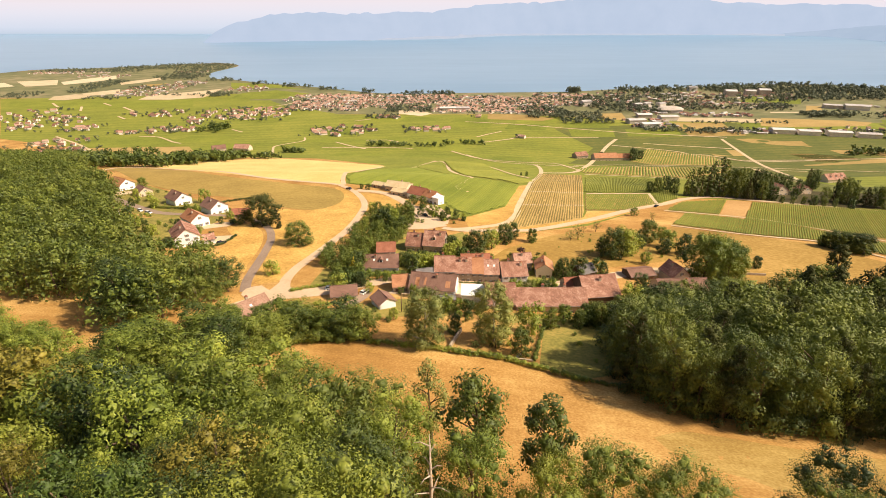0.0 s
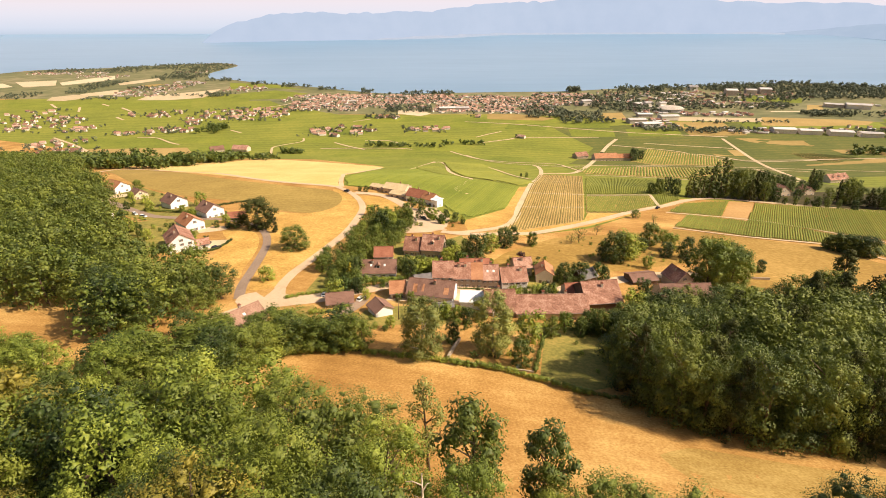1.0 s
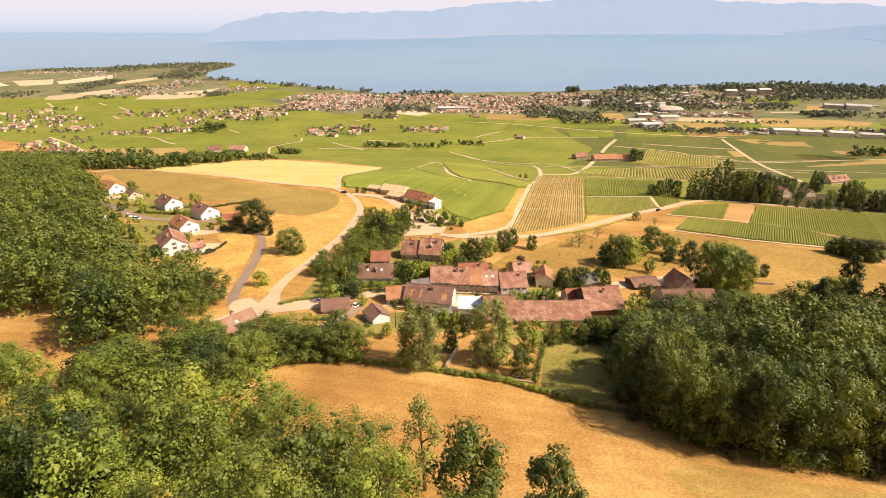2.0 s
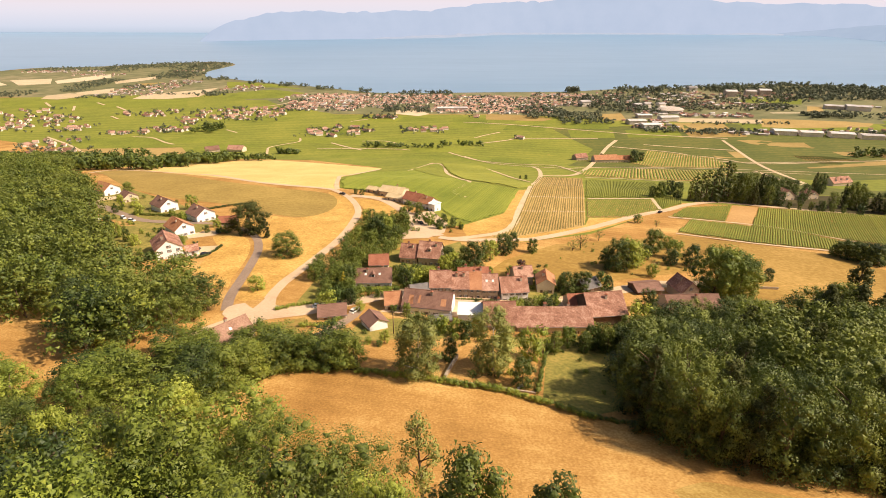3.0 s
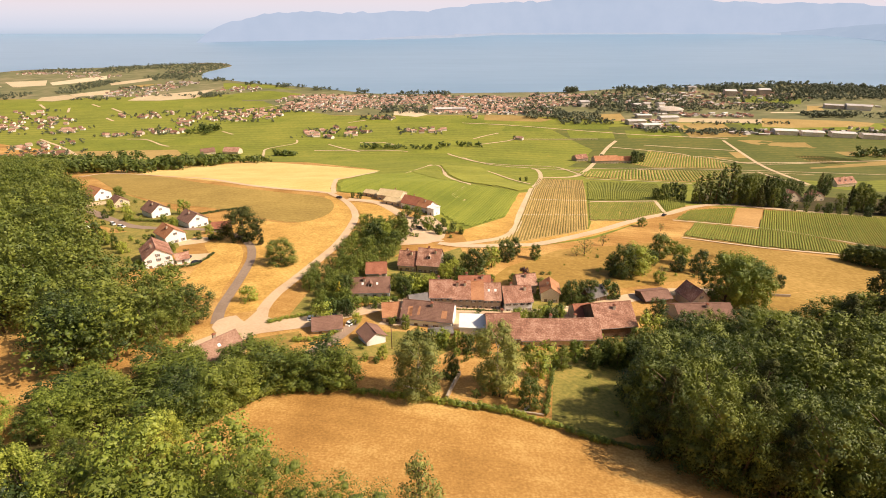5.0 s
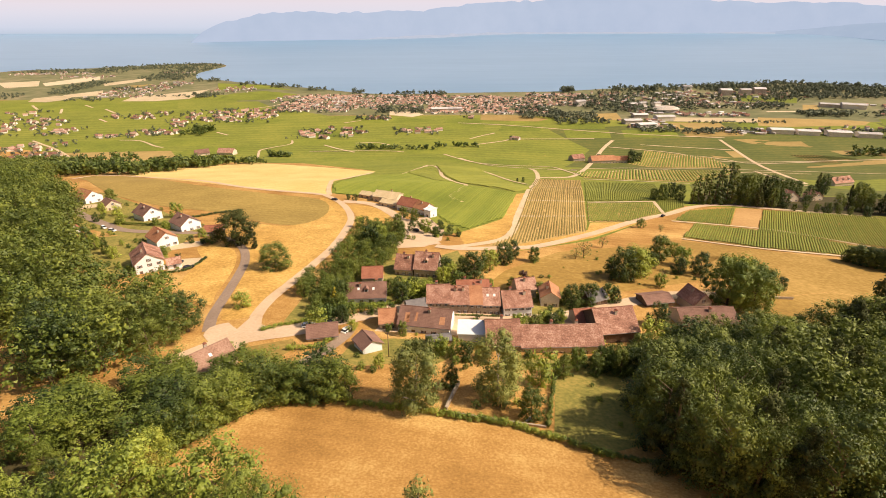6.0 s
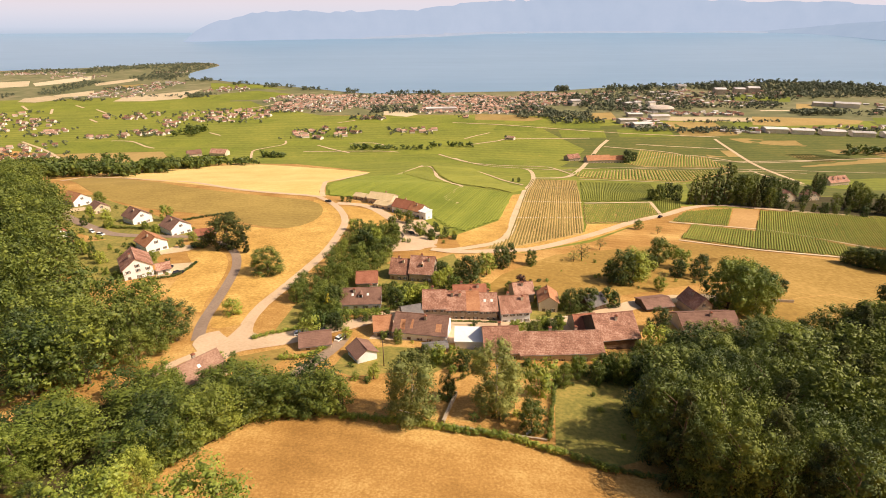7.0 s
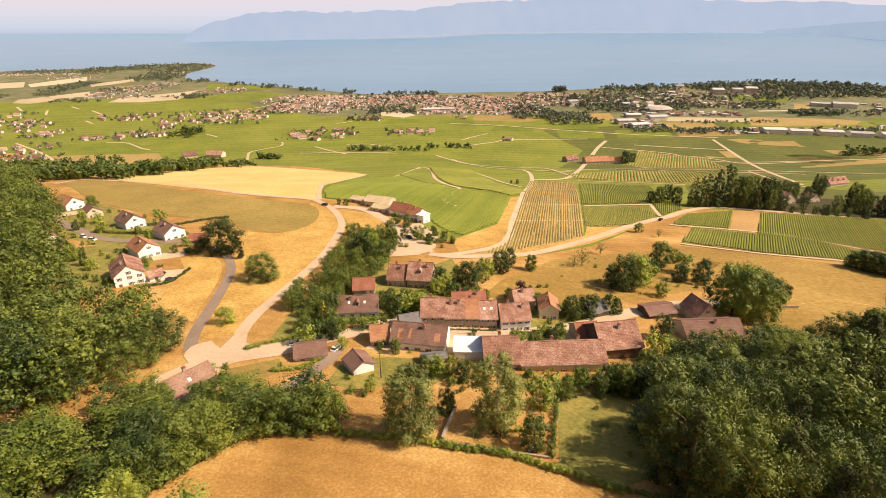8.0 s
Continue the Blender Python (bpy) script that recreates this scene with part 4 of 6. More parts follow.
def tree_template(kind, variant):
    foot, wide, power, n, lobe, count, size, leaf, bark = KINDS[kind]
    rs = np.random.RandomState(sum(map(ord, kind)) * 7 + variant)
    lobes = []
    for i in range(n):
        u = (i + rs.rand()) / n
        z = foot + (9.6 - foot) * u
        if kind in ("fir", "edge_fir", "golden"):
            env = wide * (1 - u) ** 0.85 + 0.25
        elif kind in ("poplar", "cypress"):
            env = wide * math.sin(math.pi * min(1, 0.12 + 0.86 * u)) ** 0.5
        else:
            env = wide * math.sin(math.pi * (0.1 + 0.84 * u)) ** power
        a = i * 2.4 + rs.uniform(-0.6, 0.6)
        r = env * math.sqrt(rs.uniform(0.15, 1)) * rs.uniform(0.8, 1.12)
        lr = lobe * rs.uniform(0.65, 1.3) * (1 if kind not in ("fir", "edge_fir", "golden", "poplar", "cypress") else (1 - 0.55 * u))
        lobes.append((r * math.cos(a), r * math.sin(a), min(z, 9.9 - lr * 0.7), lr))
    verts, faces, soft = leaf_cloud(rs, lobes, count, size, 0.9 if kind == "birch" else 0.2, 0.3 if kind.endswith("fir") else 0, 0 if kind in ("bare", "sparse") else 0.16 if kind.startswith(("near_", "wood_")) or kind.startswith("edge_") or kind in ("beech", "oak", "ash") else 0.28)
    LOBES[kind, variant] = np.array(lobes)
    crown = fast_mesh("crown", verts, faces, M[leaf], soft)
    wood = Shape()
    top = 9.2 if kind in ("fir", "edge_fir", "poplar", "cypress", "pine", "sparse") else 7.5
    bend = rs.uniform(-0.25, 0.25, 2)
    spine = [(bend[0] * t * t, bend[1] * t, top * t - 0.4) for t in (0, 0.25, 0.5, 0.75, 1)]
    girth = 0.16 if kind in ("poplar", "cypress", "sparse", "pine", "birch") else 0.24
    wood.tube(spine, [girth * 1.35, girth, girth * 0.8, girth * 0.5, girth * 0.15], 7)
    for x, y, z, r in lobes[:: max(1, n // (14 if kind in ("sparse", "bare", "pine") else 8))]:
        z0 = max(0.5, min(top * 0.9, z - math.hypot(x, y) * 0.75))
        t = z0 / top
        wood.tube([(bend[0] * t * t, bend[1] * t, z0), (x * 0.5, y * 0.5, (z0 + z) / 2 + 0.1), (x, y, z)], [girth * 0.42, girth * 0.26, girth * 0.07], 5)
    return crown, wood.mesh("trunk", M[bark], True)


TREE_WORDS = {"beech": "broad leafy green tree with a clumpy crown", "oak": "dark green broad-crowned tree", "ash": "yellow-green leafy tree", "russet": "olive-brown tree with drying summer leaves", "fir": "tall dark conifer", "pine": "slender pine with a bare lower trunk",
              "sparse": "thin sparse tree with open branches", "poplar": "tall narrow dark poplar", "cypress": "narrow dark cypress", "birch": "drooping grey-green birch", "mid": "leafy mid-green broadleaf tree", "round": "rounded dark green tree",
              "orchard": "spreading green orchard tree", "plane": "large broad light-green tree", "bare": "thin half-bare fruit tree", "bush": "rounded green shrub", "dark_bush": "rounded dark green shrub",
              "cedar": "dense dark spreading cedar", "copper": "dark red copper-leaved tree", "golden": "yellow-green golden conifer"}


def plant(kind, x, y, h, where, group, wide=1.0, sink=0.15):
    """One tree: trunk and crown, turned and scaled by chance from a few built ones."""
    r = random.Random(int(x * 31 + y * 17 + h * 5))
    variant = r.randrange(3)
    if (kind, variant) not in TEMPLATES:
        TEMPLATES[kind, variant] = tree_template(kind, variant)
    crown, trunk = TEMPLATES[kind, variant]
    bushy = kind.endswith("bush")
    word = kind.replace("wood_", "").replace("near_", "").replace("edge_", "")
    tree = tagged(new("shrub" if bushy else "tree"), TREE_WORDS[word] + " " + where, "shrub" if bushy else "tree", group)
    s = h / 10
    w = s * wide * r.uniform(0.88, 1.12)
    tree.matrix_world = Matrix.LocRotScale((x, y, float(height(x, y)) - sink), Euler((r.uniform(-0.04, 0.04), r.uniform(-0.04, 0.04), r.uniform(0, 6.28))), (w, w, s))
    part("trunk", trunk, tree)
    part("crown", crown, tree)
    return tree


def wood(poly, spacing, kinds, low, high, where, group, seed, wide=1.0, keep_out=()):
    """Trees over a plan area, on a loose grid."""
    r = random.Random(seed)
    xs, ys = [p[0] for p in poly], [p[1] for p in poly]
    j = 0
    y = min(ys)
    while y < max(ys):
        x = min(xs) + (spacing / 2 if j % 2 else 0)
        while x < max(xs):
            px, py = x + r.uniform(-0.33, 0.33) * spacing, y + r.uniform(-0.33, 0.33) * spacing
            h, kind = r.uniform(low, high), r.choice(kinds)
            if poly is NEAR_WOOD:
                h *= min(1.0, max(0.45, 1.0 - (py - 62) / 70))
            if inside(poly, [px], [py])[0] and not any(inside(k, [px], [py])[0] for k in keep_out):
                plant("near_" + kind if poly is NEAR_WOOD and py < 50 else kind, px, py, h, where, group, wide)
            x += spacing
        y += spacing * 0.87
        j += 1


def woodland(name, poly, spacing, kinds, low, high, label, seed, wide=1.0, keep=0.45, swell=1.45, keep_out=()):
    """The trees of a thick wood that cannot be told apart, joined: crowns by leaf, and trunks."""
    r = random.Random(seed)
    rs = np.random.RandomState(seed)
    thing = tagged(new(name), label, "woodland", kind="stuff")
    crowns, stems = {}, Shape()
    xs, ys = [p[0] for p in poly], [p[1] for p in poly]
    j, y = 0, min(ys)
    while y < max(ys):
        x = min(xs) + (spacing / 2 if j % 2 else 0)
        while x < max(xs):
            px, py, h, kind, v = x + r.uniform(-0.35, 0.35) * spacing, y + r.uniform(-0.35, 0.35) * spacing, r.uniform(low, high), r.choice(kinds), r.randrange(3)
            x += spacing
            if not inside(poly, [px], [py])[0] or any(inside(k, [px], [py])[0] for k in keep_out):
                continue
            if (kind, v) not in TEMPLATES:
                TEMPLATES[kind, v] = tree_template(kind, v)
            a, s = r.uniform(0, 6.28), h / 10
            w = s * wide * r.uniform(0.88, 1.15)
            g = float(height(px, py)) - 0.15
            q = LOBES[kind, v].copy()
            q = np.stack([(q[:, 0] * math.cos(a) - q[:, 1] * math.sin(a)) * w + px, (q[:, 0] * math.sin(a) + q[:, 1] * math.cos(a)) * w + py, q[:, 2] * s + g, q[:, 3] * (s + w) / 2], 1)
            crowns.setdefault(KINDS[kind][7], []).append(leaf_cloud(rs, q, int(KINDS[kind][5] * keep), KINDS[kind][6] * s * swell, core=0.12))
            stems.tube([(px, py, g - 0.3), (px, py, g + h * 0.6)], [0.28 * s, 0.1 * s], 5)
        y += spacing * 0.87
        j += 1
    for leaf, groups in crowns.items():
        shift = np.cumsum([0] + [len(g[0]) for g in groups[:-1]])
        v, soft = np.concatenate([g[0] for g in groups]), np.concatenate([g[2] for g in groups])
        f = np.concatenate([g[1] + k for g, k in zip(groups, shift)])
        part("crown", fast_mesh("crown", v, f, M[leaf], soft), thing)["kind"] = "stuff"
    part("trunk", stems.mesh("trunk", M["bark"]), thing)["kind"] = "stuff"
    return thing


NEAR_WOOD = [(-105, 20), (-112, 60), (-124, 92), (-114, 108), (-98, 110), (-88, 104), (-70, 112), (-56, 104), (-46, 97), (-38, 86), (-28, 74), (-16, 58), (-9, 44), (-5, 26), (6, 20), (6, 14), (-80, 14)]
wood(NEAR_WOOD, 10.2, ["beech", "beech", "oak", "ash", "beech", "oak", "ash", "beech", "oak", "russet"], 14, 24, "on the wooded slope", "trees of the wooded slope", 3, 0.98)
for kind, x, y, h, wide in [("near_mid", -25, 74, 19, 1.15), ("near_oak", -13, 66, 20, 0.95), ("beech", -34, 84, 19, 1.1), ("beech", -46, 82, 21, 1.1), ("pine", 5, 57, 24, 0.85), ("pine", 14.5, 56.5, 21, 0.8), ("sparse", -2, 75, 20.5, 0.9),
                            ("near_mid", 21, 46, 18, 1.0), ("near_mid", 29, 45, 16, 1.0), ("near_oak", 51, 50, 17, 0.9), ("near_mid", 45, 40, 15, 0.9), ("near_ash", 13, 43, 17, 0.7), ("near_russet", -22, 39, 21, 1.1), ("near_beech", 4, 46, 18, 0.9), ("near_beech", -6, 52, 21, 1.0), ("oak", -14, 56, 22, 1.0)]:
    plant(kind, x, y, h, "above the dry meadow", "trees of the wooded slope", wide)
for x, y, h in ((-122, 122, 12), (-116, 116, 11), (-129, 127, 13), (-121, 112, 12), (-110, 112, 10), (-127, 118, 12), (-104, 114, 9), (-106.4, 110.4, 12), (-100.8, 111.2, 12), (-99.8, 106.3, 12), (-90.8, 105.0, 12), (-78.9, 107.1, 12)):
    plant("beech", x, y, h, "beside the small clearing", "trees of the wooded slope", 1.15)
EAST_EDGE = [(45, 119), (45.5, 107), (52.5, 98), (62.5, 91.5), (76, 89.5), (88, 87), (112, 82), (112, 102), (88, 106), (76, 112), (80, 134), (66, 128), (56, 123)]
EAST_WOOD = [(45, 119), (45.5, 107), (52.5, 98), (62.5, 91.5), (76, 89.5), (88, 87), (120, 80), (210, 90), (210, 150), (165, 166), (124, 158), (98, 144), (76, 132), (58, 124)]
for i, (x, y) in enumerate(smooth_line([(50, 120), (48.5, 108.5), (54.5, 100), (63.5, 94), (76, 91.5), (88, 89), (104, 85.5)], 6.2)):
    plant(("edge_oak", "edge_oak", "edge_fir", "edge_oak")[i % 4], float(x), float(y), (19, 21, 22, 17.5, 20.5)[i % 5], "at the front of the dark wood", "trees of the dark wood", 0.8)
wood([(54, 119), (53, 109), (60, 102), (68, 98), (80, 96), (112, 91), (112, 102), (88, 106), (76, 112), (80, 134), (66, 128), (58, 123)], 8.4, ["edge_oak", "edge_fir", "edge_oak", "edge_oak", "edge_fir"], 18, 23, "in the dark wood", "trees of the dark wood", 8, 0.85)
woodland("east_wood", EAST_WOOD, 8.5, ["oak", "fir", "oak", "oak", "fir"], 18, 23, "dense dark wood of oaks and firs beside the village", 9, 0.85, 0.3, 1.4, (EAST_EDGE,))
for x, y, h in ((140, 168, 30), (150, 160, 28), (118, 152, 25)):
    plant("fir", x, y, h, "rising above the dark wood", "trees of the dark wood", 0.9)
WEST_WOOD = [(-330, 470), (-300, 425), (-215.6, 334.4), (-187.2, 283.4), (-154.5, 235.2), (-132.2, 209.2), (-104.2, 189.6), (-93.5, 188.0), (-74.6, 168.2), (-76, 166), (-80, 150), (-86, 129), (-99, 130), (-112, 148), (-124, 156), (-150, 158), (-190, 170), (-330, 320), (-430, 430), (-430, 540)]
woodland("west_wood", WEST_WOOD, 10.5, ["wood_mid", "wood_oak", "wood_oak", "wood_mid", "wood_oak"], 12, 19.5, "dense green broadleaf wood below the white houses", 12, 1.35, 0.34, 1.45, ([(-86, 134), (-52, 134), (-52, 158), (-76, 160)],))
for x, y, h in ((-90, 140, 18), (-97, 138, 19), (-93, 152, 18), (-104, 148, 19), (-86, 163, 16), (-100, 160, 18), (-78, 168, 14), (-81, 152, 11), (-79, 160, 11)):
    plant("oak", x, y, h, "at the wood's edge", "trees of the west wood", 1.15)
for x, y, h in ((-61, 133, 8), (-55.5, 138.5, 6.5), (-66, 131, 7.5)):
    plant("wood_mid", x, y, h, "below the corner house", "trees along the meadow", 1.3)
LANE_TREES = [(-92.8, 125.2), (-81.3, 125.6), (-72.1, 139.6), (-66.2, 141.4), (-46.0, 142.7), (-22.3, 135.2), (-20.9, 126.8), (-38.9, 126.8), (-48.8, 114.4), (-53.7, 106.8), (-78.8, 106.8)]
wood(LANE_TREES, 8.7, ["wood_mid", "wood_oak", "wood_mid", "wood_mid"], 7.5, 10.5, "above the meadow", "trees along the meadow", 15, 1.75, ([(-76, 136), (-54, 136), (-54, 152), (-76, 152)],))
for i, (x, y) in enumerate(smooth_line([(-56, 109.5), (-52, 114), (-48.5, 119.5), (-44, 125.5), (-38, 128.5), (-30, 128.5), (-22, 128.5)], 4.6)):
    plant(("wood_mid", "wood_oak", "wood_mid")[i % 3], float(x), float(y), (9.5, 10.5, 9, 11)[i % 4], "above the meadow", "trees along the meadow", 1.25)
wood([(50, 124), (56, 140), (64, 152), (80, 164), (104, 169), (120, 164), (98, 147), (76, 135), (58, 126)], 7.5, ["wood_oak", "round", "oak"], 11, 15, "beside the barns", "trees by the barns", 33, 1.1)
GULLY = [(-45, 180), (-39, 176.5), (-30.1, 181.1), (-33.4, 201.7), (-27.8, 223.0), (-18.5, 244.1), (-17.1, 280.2), (-27.9, 298), (-40, 292), (-43.5, 265.0), (-46.5, 234.7), (-51, 205)]
woodland("gully_thicket", GULLY, 4.8, ["wood_oak", "wood_mid", "wood_mid", "wood_mid", "wood_mid"], 4, 8, "tangled green thicket in the gully beside the track", 18, 1.15, 0.55, 1.2)
for x, y, h in [(-5.2, 125.5, 18.0), (14.8, 129.7, 18.8)]:
    plant("birch", x, y, h, "in a village garden", "garden birches", 1.12)
for i, (x, y, h) in enumerate([(21.8, 121.9, 8.6), (27.5, 138.3, 10.4), (26.0, 168.4, 8.8), (31.5, 169.9, 8.3), (34.3, 143.4, 7.2), (47.3, 148.6, 7.5), (39.4, 148.2, 7.4), (-10.8, 167.5, 5.0), (-2.3, 158.1, 4.6), (1.6, 153.9, 6.6), (-15.9, 144.6, 4.7), (8.4, 151.0, 6.5), (3.3, 134.9, 6.8), (0.8, 152.8, 5.2), (5.5, 153.1, 5.3), (-12.3, 194.9, 9.1), (-16.8, 202.1, 7.0), (-7.5, 198.9, 7.3), (-27.1, 169.9, 4.7), (-33.8, 206.7, 5.9), (-34.8, 194.5, 8.9), (37.2, 179.5, 5.2), (42.4, 181.6, 6.1), (50.3, 197.0, 9.3), (57.1, 199.0, 9.8), (65.8, 203.1, 8.5), (48.8, 199.3, 7.1), (69.1, 203.4, 6.1), (77.5, 183.2, 8.9), (68.4, 166.7, 10.2), (73.8, 167.0, 8.2), (61.1, 157.5, 8.9)]):
    plant(("round", "bush", "orchard", "round")[i % 4], x, y, h, "in a village garden", "garden trees", 0.85 if h > 8 else 0.75)
for i, (x, y, h) in enumerate([(85.7, 230.1, 21.7), (79.8, 227.2, 17.4), (108.1, 256.9, 12.3), (115.1, 248.4, 9.7), (109.6, 238.4, 7.8), (30.7, 241.3, 10.1), (23.3, 230.9, 10.2), (45.2, 245.7, 7.3), (15.9, 221.3, 12.6), (118.1, 263.7, 7.6), (88.9, 232.2, 8.1), (98.7, 244.1, 7.9), (76.3, 231.1, 9.3), (11.3, 227.8, 7.8), (35.8, 250.5, 8.5), (93.9, 221.0, 6.5), (119.0, 237.8, 11.0), (147.5, 222.9, 6.1), (123.7, 320.5, 6.1)]):
    plant("round" if i % 3 else "orchard", x, y, min(h, 15), "on the dry meadow", "orchard trees", 0.95)
for x, y, h in [(70.8, 254.6, 8.6), (85.5, 273.6, 6.2), (66.3, 252.5, 5.8), (131.8, 311.7, 5.2), (98.5, 228.8, 5.9)]:
    plant("bare", x, y, h, "on the dry meadow", "orchard trees")
for x, y, h in [(113, 203, 22), (121, 200, 18), (122, 208, 19), (106, 168, 13)]:
    plant("plane", x, y, h, "beside the barns", "large village trees", 1.0)
plant("cedar", -95.5, 261, 16, "beside the curving lane", "lane trees", 1.25)
plant("round", -67.9, 228.1, 11, "on the dry slope", "lane trees", 1.3)
for x, y, h in [(-84.7, 253.0, 13.8), (-98.6, 255.4, 8.3)]:
    plant("cypress", x, y, h, "beside the curving lane", "lane trees")
for x, y, h in [(-67.8, 187.8, 7.8), (-60.7, 156.7, 2.9), (-36.2, 176.9, 8.3), (-38.6, 172.1, 8.5), (-41.8, 295.4, 8.0), (-57.2, 157.7, 2.3), (-117.2, 272.2, 6.2), (-107.7, 262.1, 6.3)]:
    plant("bush", x, y, h * 0.8, "beside the track", "track shrubs", 0.9)
for i, (x, y, h) in enumerate([(-208.5, 351.5, 11.8), (-149.8, 315.2, 12.0), (-194.9, 320.5, 10.1), (-189.4, 304.2, 5.9), (-186.9, 320.2, 7.8), (-140.3, 283.6, 7.6), (-163.7, 256.6, 12.4), (-163.2, 245.3, 10.6), (-187.8, 270.3, 11.5), (-148.6, 244.9, 8.0), (-141.8, 239.3, 7.4), (-157.2, 250.9, 10.1), (-121.3, 242.9, 4.5), (-172.9, 298.9, 8.6), (-151.7, 294.8, 6.3), (-117.6, 261.3, 5.2), (-206.0, 280.7, 14.9)]):
    plant(("round", "bush", "orchard")[i % 3], x, y, h * 0.8, "in a house garden", "garden trees", 0.8)
for i, (x, y, h) in enumerate([(-58.6, 364.5, 4.7), (-53.8, 361.8, 5.7), (-19.1, 317.4, 8.9), (-12.5, 312.7, 9.1), (-21.2, 299.9, 8.8), (-5.8, 286.1, 9.4), (0.0, 279.1, 6.8), (7.4, 287.6, 6.4), (11.6, 283.0, 5.6), (3.1, 294.7, 5.9), (-13.2, 291.2, 6.4), (-26.5, 260.9, 12.9), (-19.2, 270.3, 13.2), (-31.6, 259.1, 13.3)]):
    plant(("round", "dark_bush", "orchard")[i % 3], x, y, h * 0.85, "beside the farm yard", "farm trees", 0.8)
for x, y, h in [(77.4, 506.6, 3.9), (82.3, 503.7, 5.5), (217.2, 714.2, 12.2), (258.5, 706.9, 20.3), (271.8, 716.2, 15.3), (169.5, 399.8, 15.2), (180.8, 410.9, 14.7), (183.0, 401.4, 15.2), (164.4, 402.9, 10.1)]:
    plant("round", x, y, h * 0.85, "among the vineyards", "vineyard trees", 0.8)
for i, (x, y, h) in enumerate([(227.5, 391.4, 26.2), (235.8, 395.4, 28.2), (239.8, 392.2, 26.4), (243.8, 389.2, 23.7), (252.1, 393.0, 21.4), (244.3, 385.9, 15.7), (233.4, 385.3, 17.7), (288.4, 436.2, 15.3), (295.9, 436.9, 13.4), (287.5, 409.5, 13.5), (323.0, 450.2, 20.6), (321.0, 438.7, 19.2), (337.3, 463.1, 14.2), (271.4, 389.0, 9.9), (255.0, 377.2, 5.9), (269.7, 374.9, 6.7), (275.9, 372.2, 8.3), (290.4, 381.7, 13.2), (302.2, 388.4, 18.8), (305.7, 385.3, 20.3), (308.2, 382.2, 17.8), (310.8, 376.1, 14.7), (315.3, 373.2, 15.4), (319.9, 370.4, 16.1), (324.7, 367.6, 16.8), (281.9, 369.5, 7.4), (261.4, 374.5, 5.9), (287.9, 366.8, 7.4), (297.9, 364.2, 7.4), (408.3, 508.0, 7.8), (408.6, 500.4, 6.7), (224.5, 392.9, 23.4), (252.9, 386.4, 11.5)]):
    plant(("round", "wood_oak", "fir", "wood_oak")[i % 4] if h > 7 else "dark_bush", x, y, min(h, 24), "in the roadside grove", "grove trees", 0.85 if 7 < h < 18 else 0.6)
for x, y, h in [(188.4, 391.4, 20.4), (192.4, 391.8, 22.5), (195.9, 390.4, 24.0), (199.9, 390.8, 26.1), (204.3, 391.2, 27.4), (208.7, 391.6, 29.9), (213.5, 392.0, 33.6), (217.9, 392.4, 31.6)]:
    plant("poplar", x, y, min(h, 34), "beside the country road", "poplar row", 1.0)
for x, y, h in [(206.9, 264.3, 6.2), (209.3, 261.9, 8.8), (211.7, 259.5, 10.0), (214.2, 256.5, 10.1), (216.4, 253.4, 10.7), (219.4, 250.5, 11.2)]:
    plant("round", x, y, min(h, 11), "at the meadow's corner", "meadow shrubs", 1.1)
for x, y, h in [(93.4, 147.9, 19.7), (101.5, 153, 17)]:
    plant("ash", x, y, min(h, 24), "at the edge of the dark wood", "trees of the dark wood", 1.1)
for i, (x, y, h) in enumerate([(126.4, 169.8, 17.5), (129.1, 166.2, 21.3), (131.6, 162.7, 22.3), (133.1, 159.3, 24.4), (120.6, 169.5, 13.6), (132.5, 173.9, 15.0), (140.9, 170.4, 16.8)]):
    plant(("oak", "fir")[i % 2], x, y, min(h, 24), "at the edge of the dark wood", "trees of the dark wood", 1.0)
for x, y, h in [(47.0, 148.0, 8.1), (50.0, 148.8, 8.9), (51.0, 145.8, 8.7), (54.5, 148.4, 9.3), (43.9, 145.4, 6.6), (55.5, 146.0, 10.9)]:
    plant("round", x, y, min(h, 9), "below the long barn", "garden trees", 0.8)
for i, (x, y, h) in enumerate([(-14.9, 204.6, 7.1), (-11.6, 200.7, 7.6), (-8.7, 202.3, 7.7), (-5.5, 200.9, 7.6), (-3.5, 198.9, 7.5), (-9.5, 196.9, 5.9), (4.3, 224.2, 8.9), (6.3, 218.7, 8.8), (2.9, 215.7, 7.4), (8.4, 214.0, 5.9), (12.7, 213.4, 4.5), (17.0, 212.7, 4.0), (21.3, 212.1, 4.5), (30.2, 212.9, 4.9), (39.8, 206.0, 6.1), (-25.8, 185.5, 4.0), (-22.1, 185.6, 3.9), (-18.4, 185.7, 3.9), (-15.6, 186.6, 3.5), (-22.8, 183.4, 3.7), (-19.1, 183.9, 3.4), (36.4, 180.3, 5.4), (38.8, 178.4, 5.3), (42.1, 180.7, 5.4), (31.7, 175.0, 4.7), (-29.8, 181.1, 6.4), (-31.2, 177.0, 6.2)]):
    plant(("orchard", "bush", "round", "orchard")[i % 4], x, y, min(h, 8), "in a village garden", "garden trees", 0.85)
plant("copper", 34.6, 214, 7.5, "behind the village houses", "garden trees", 0.9)
plant("golden", -35.5, 188, 9, "at the end of a cottage", "garden trees", 0.9)


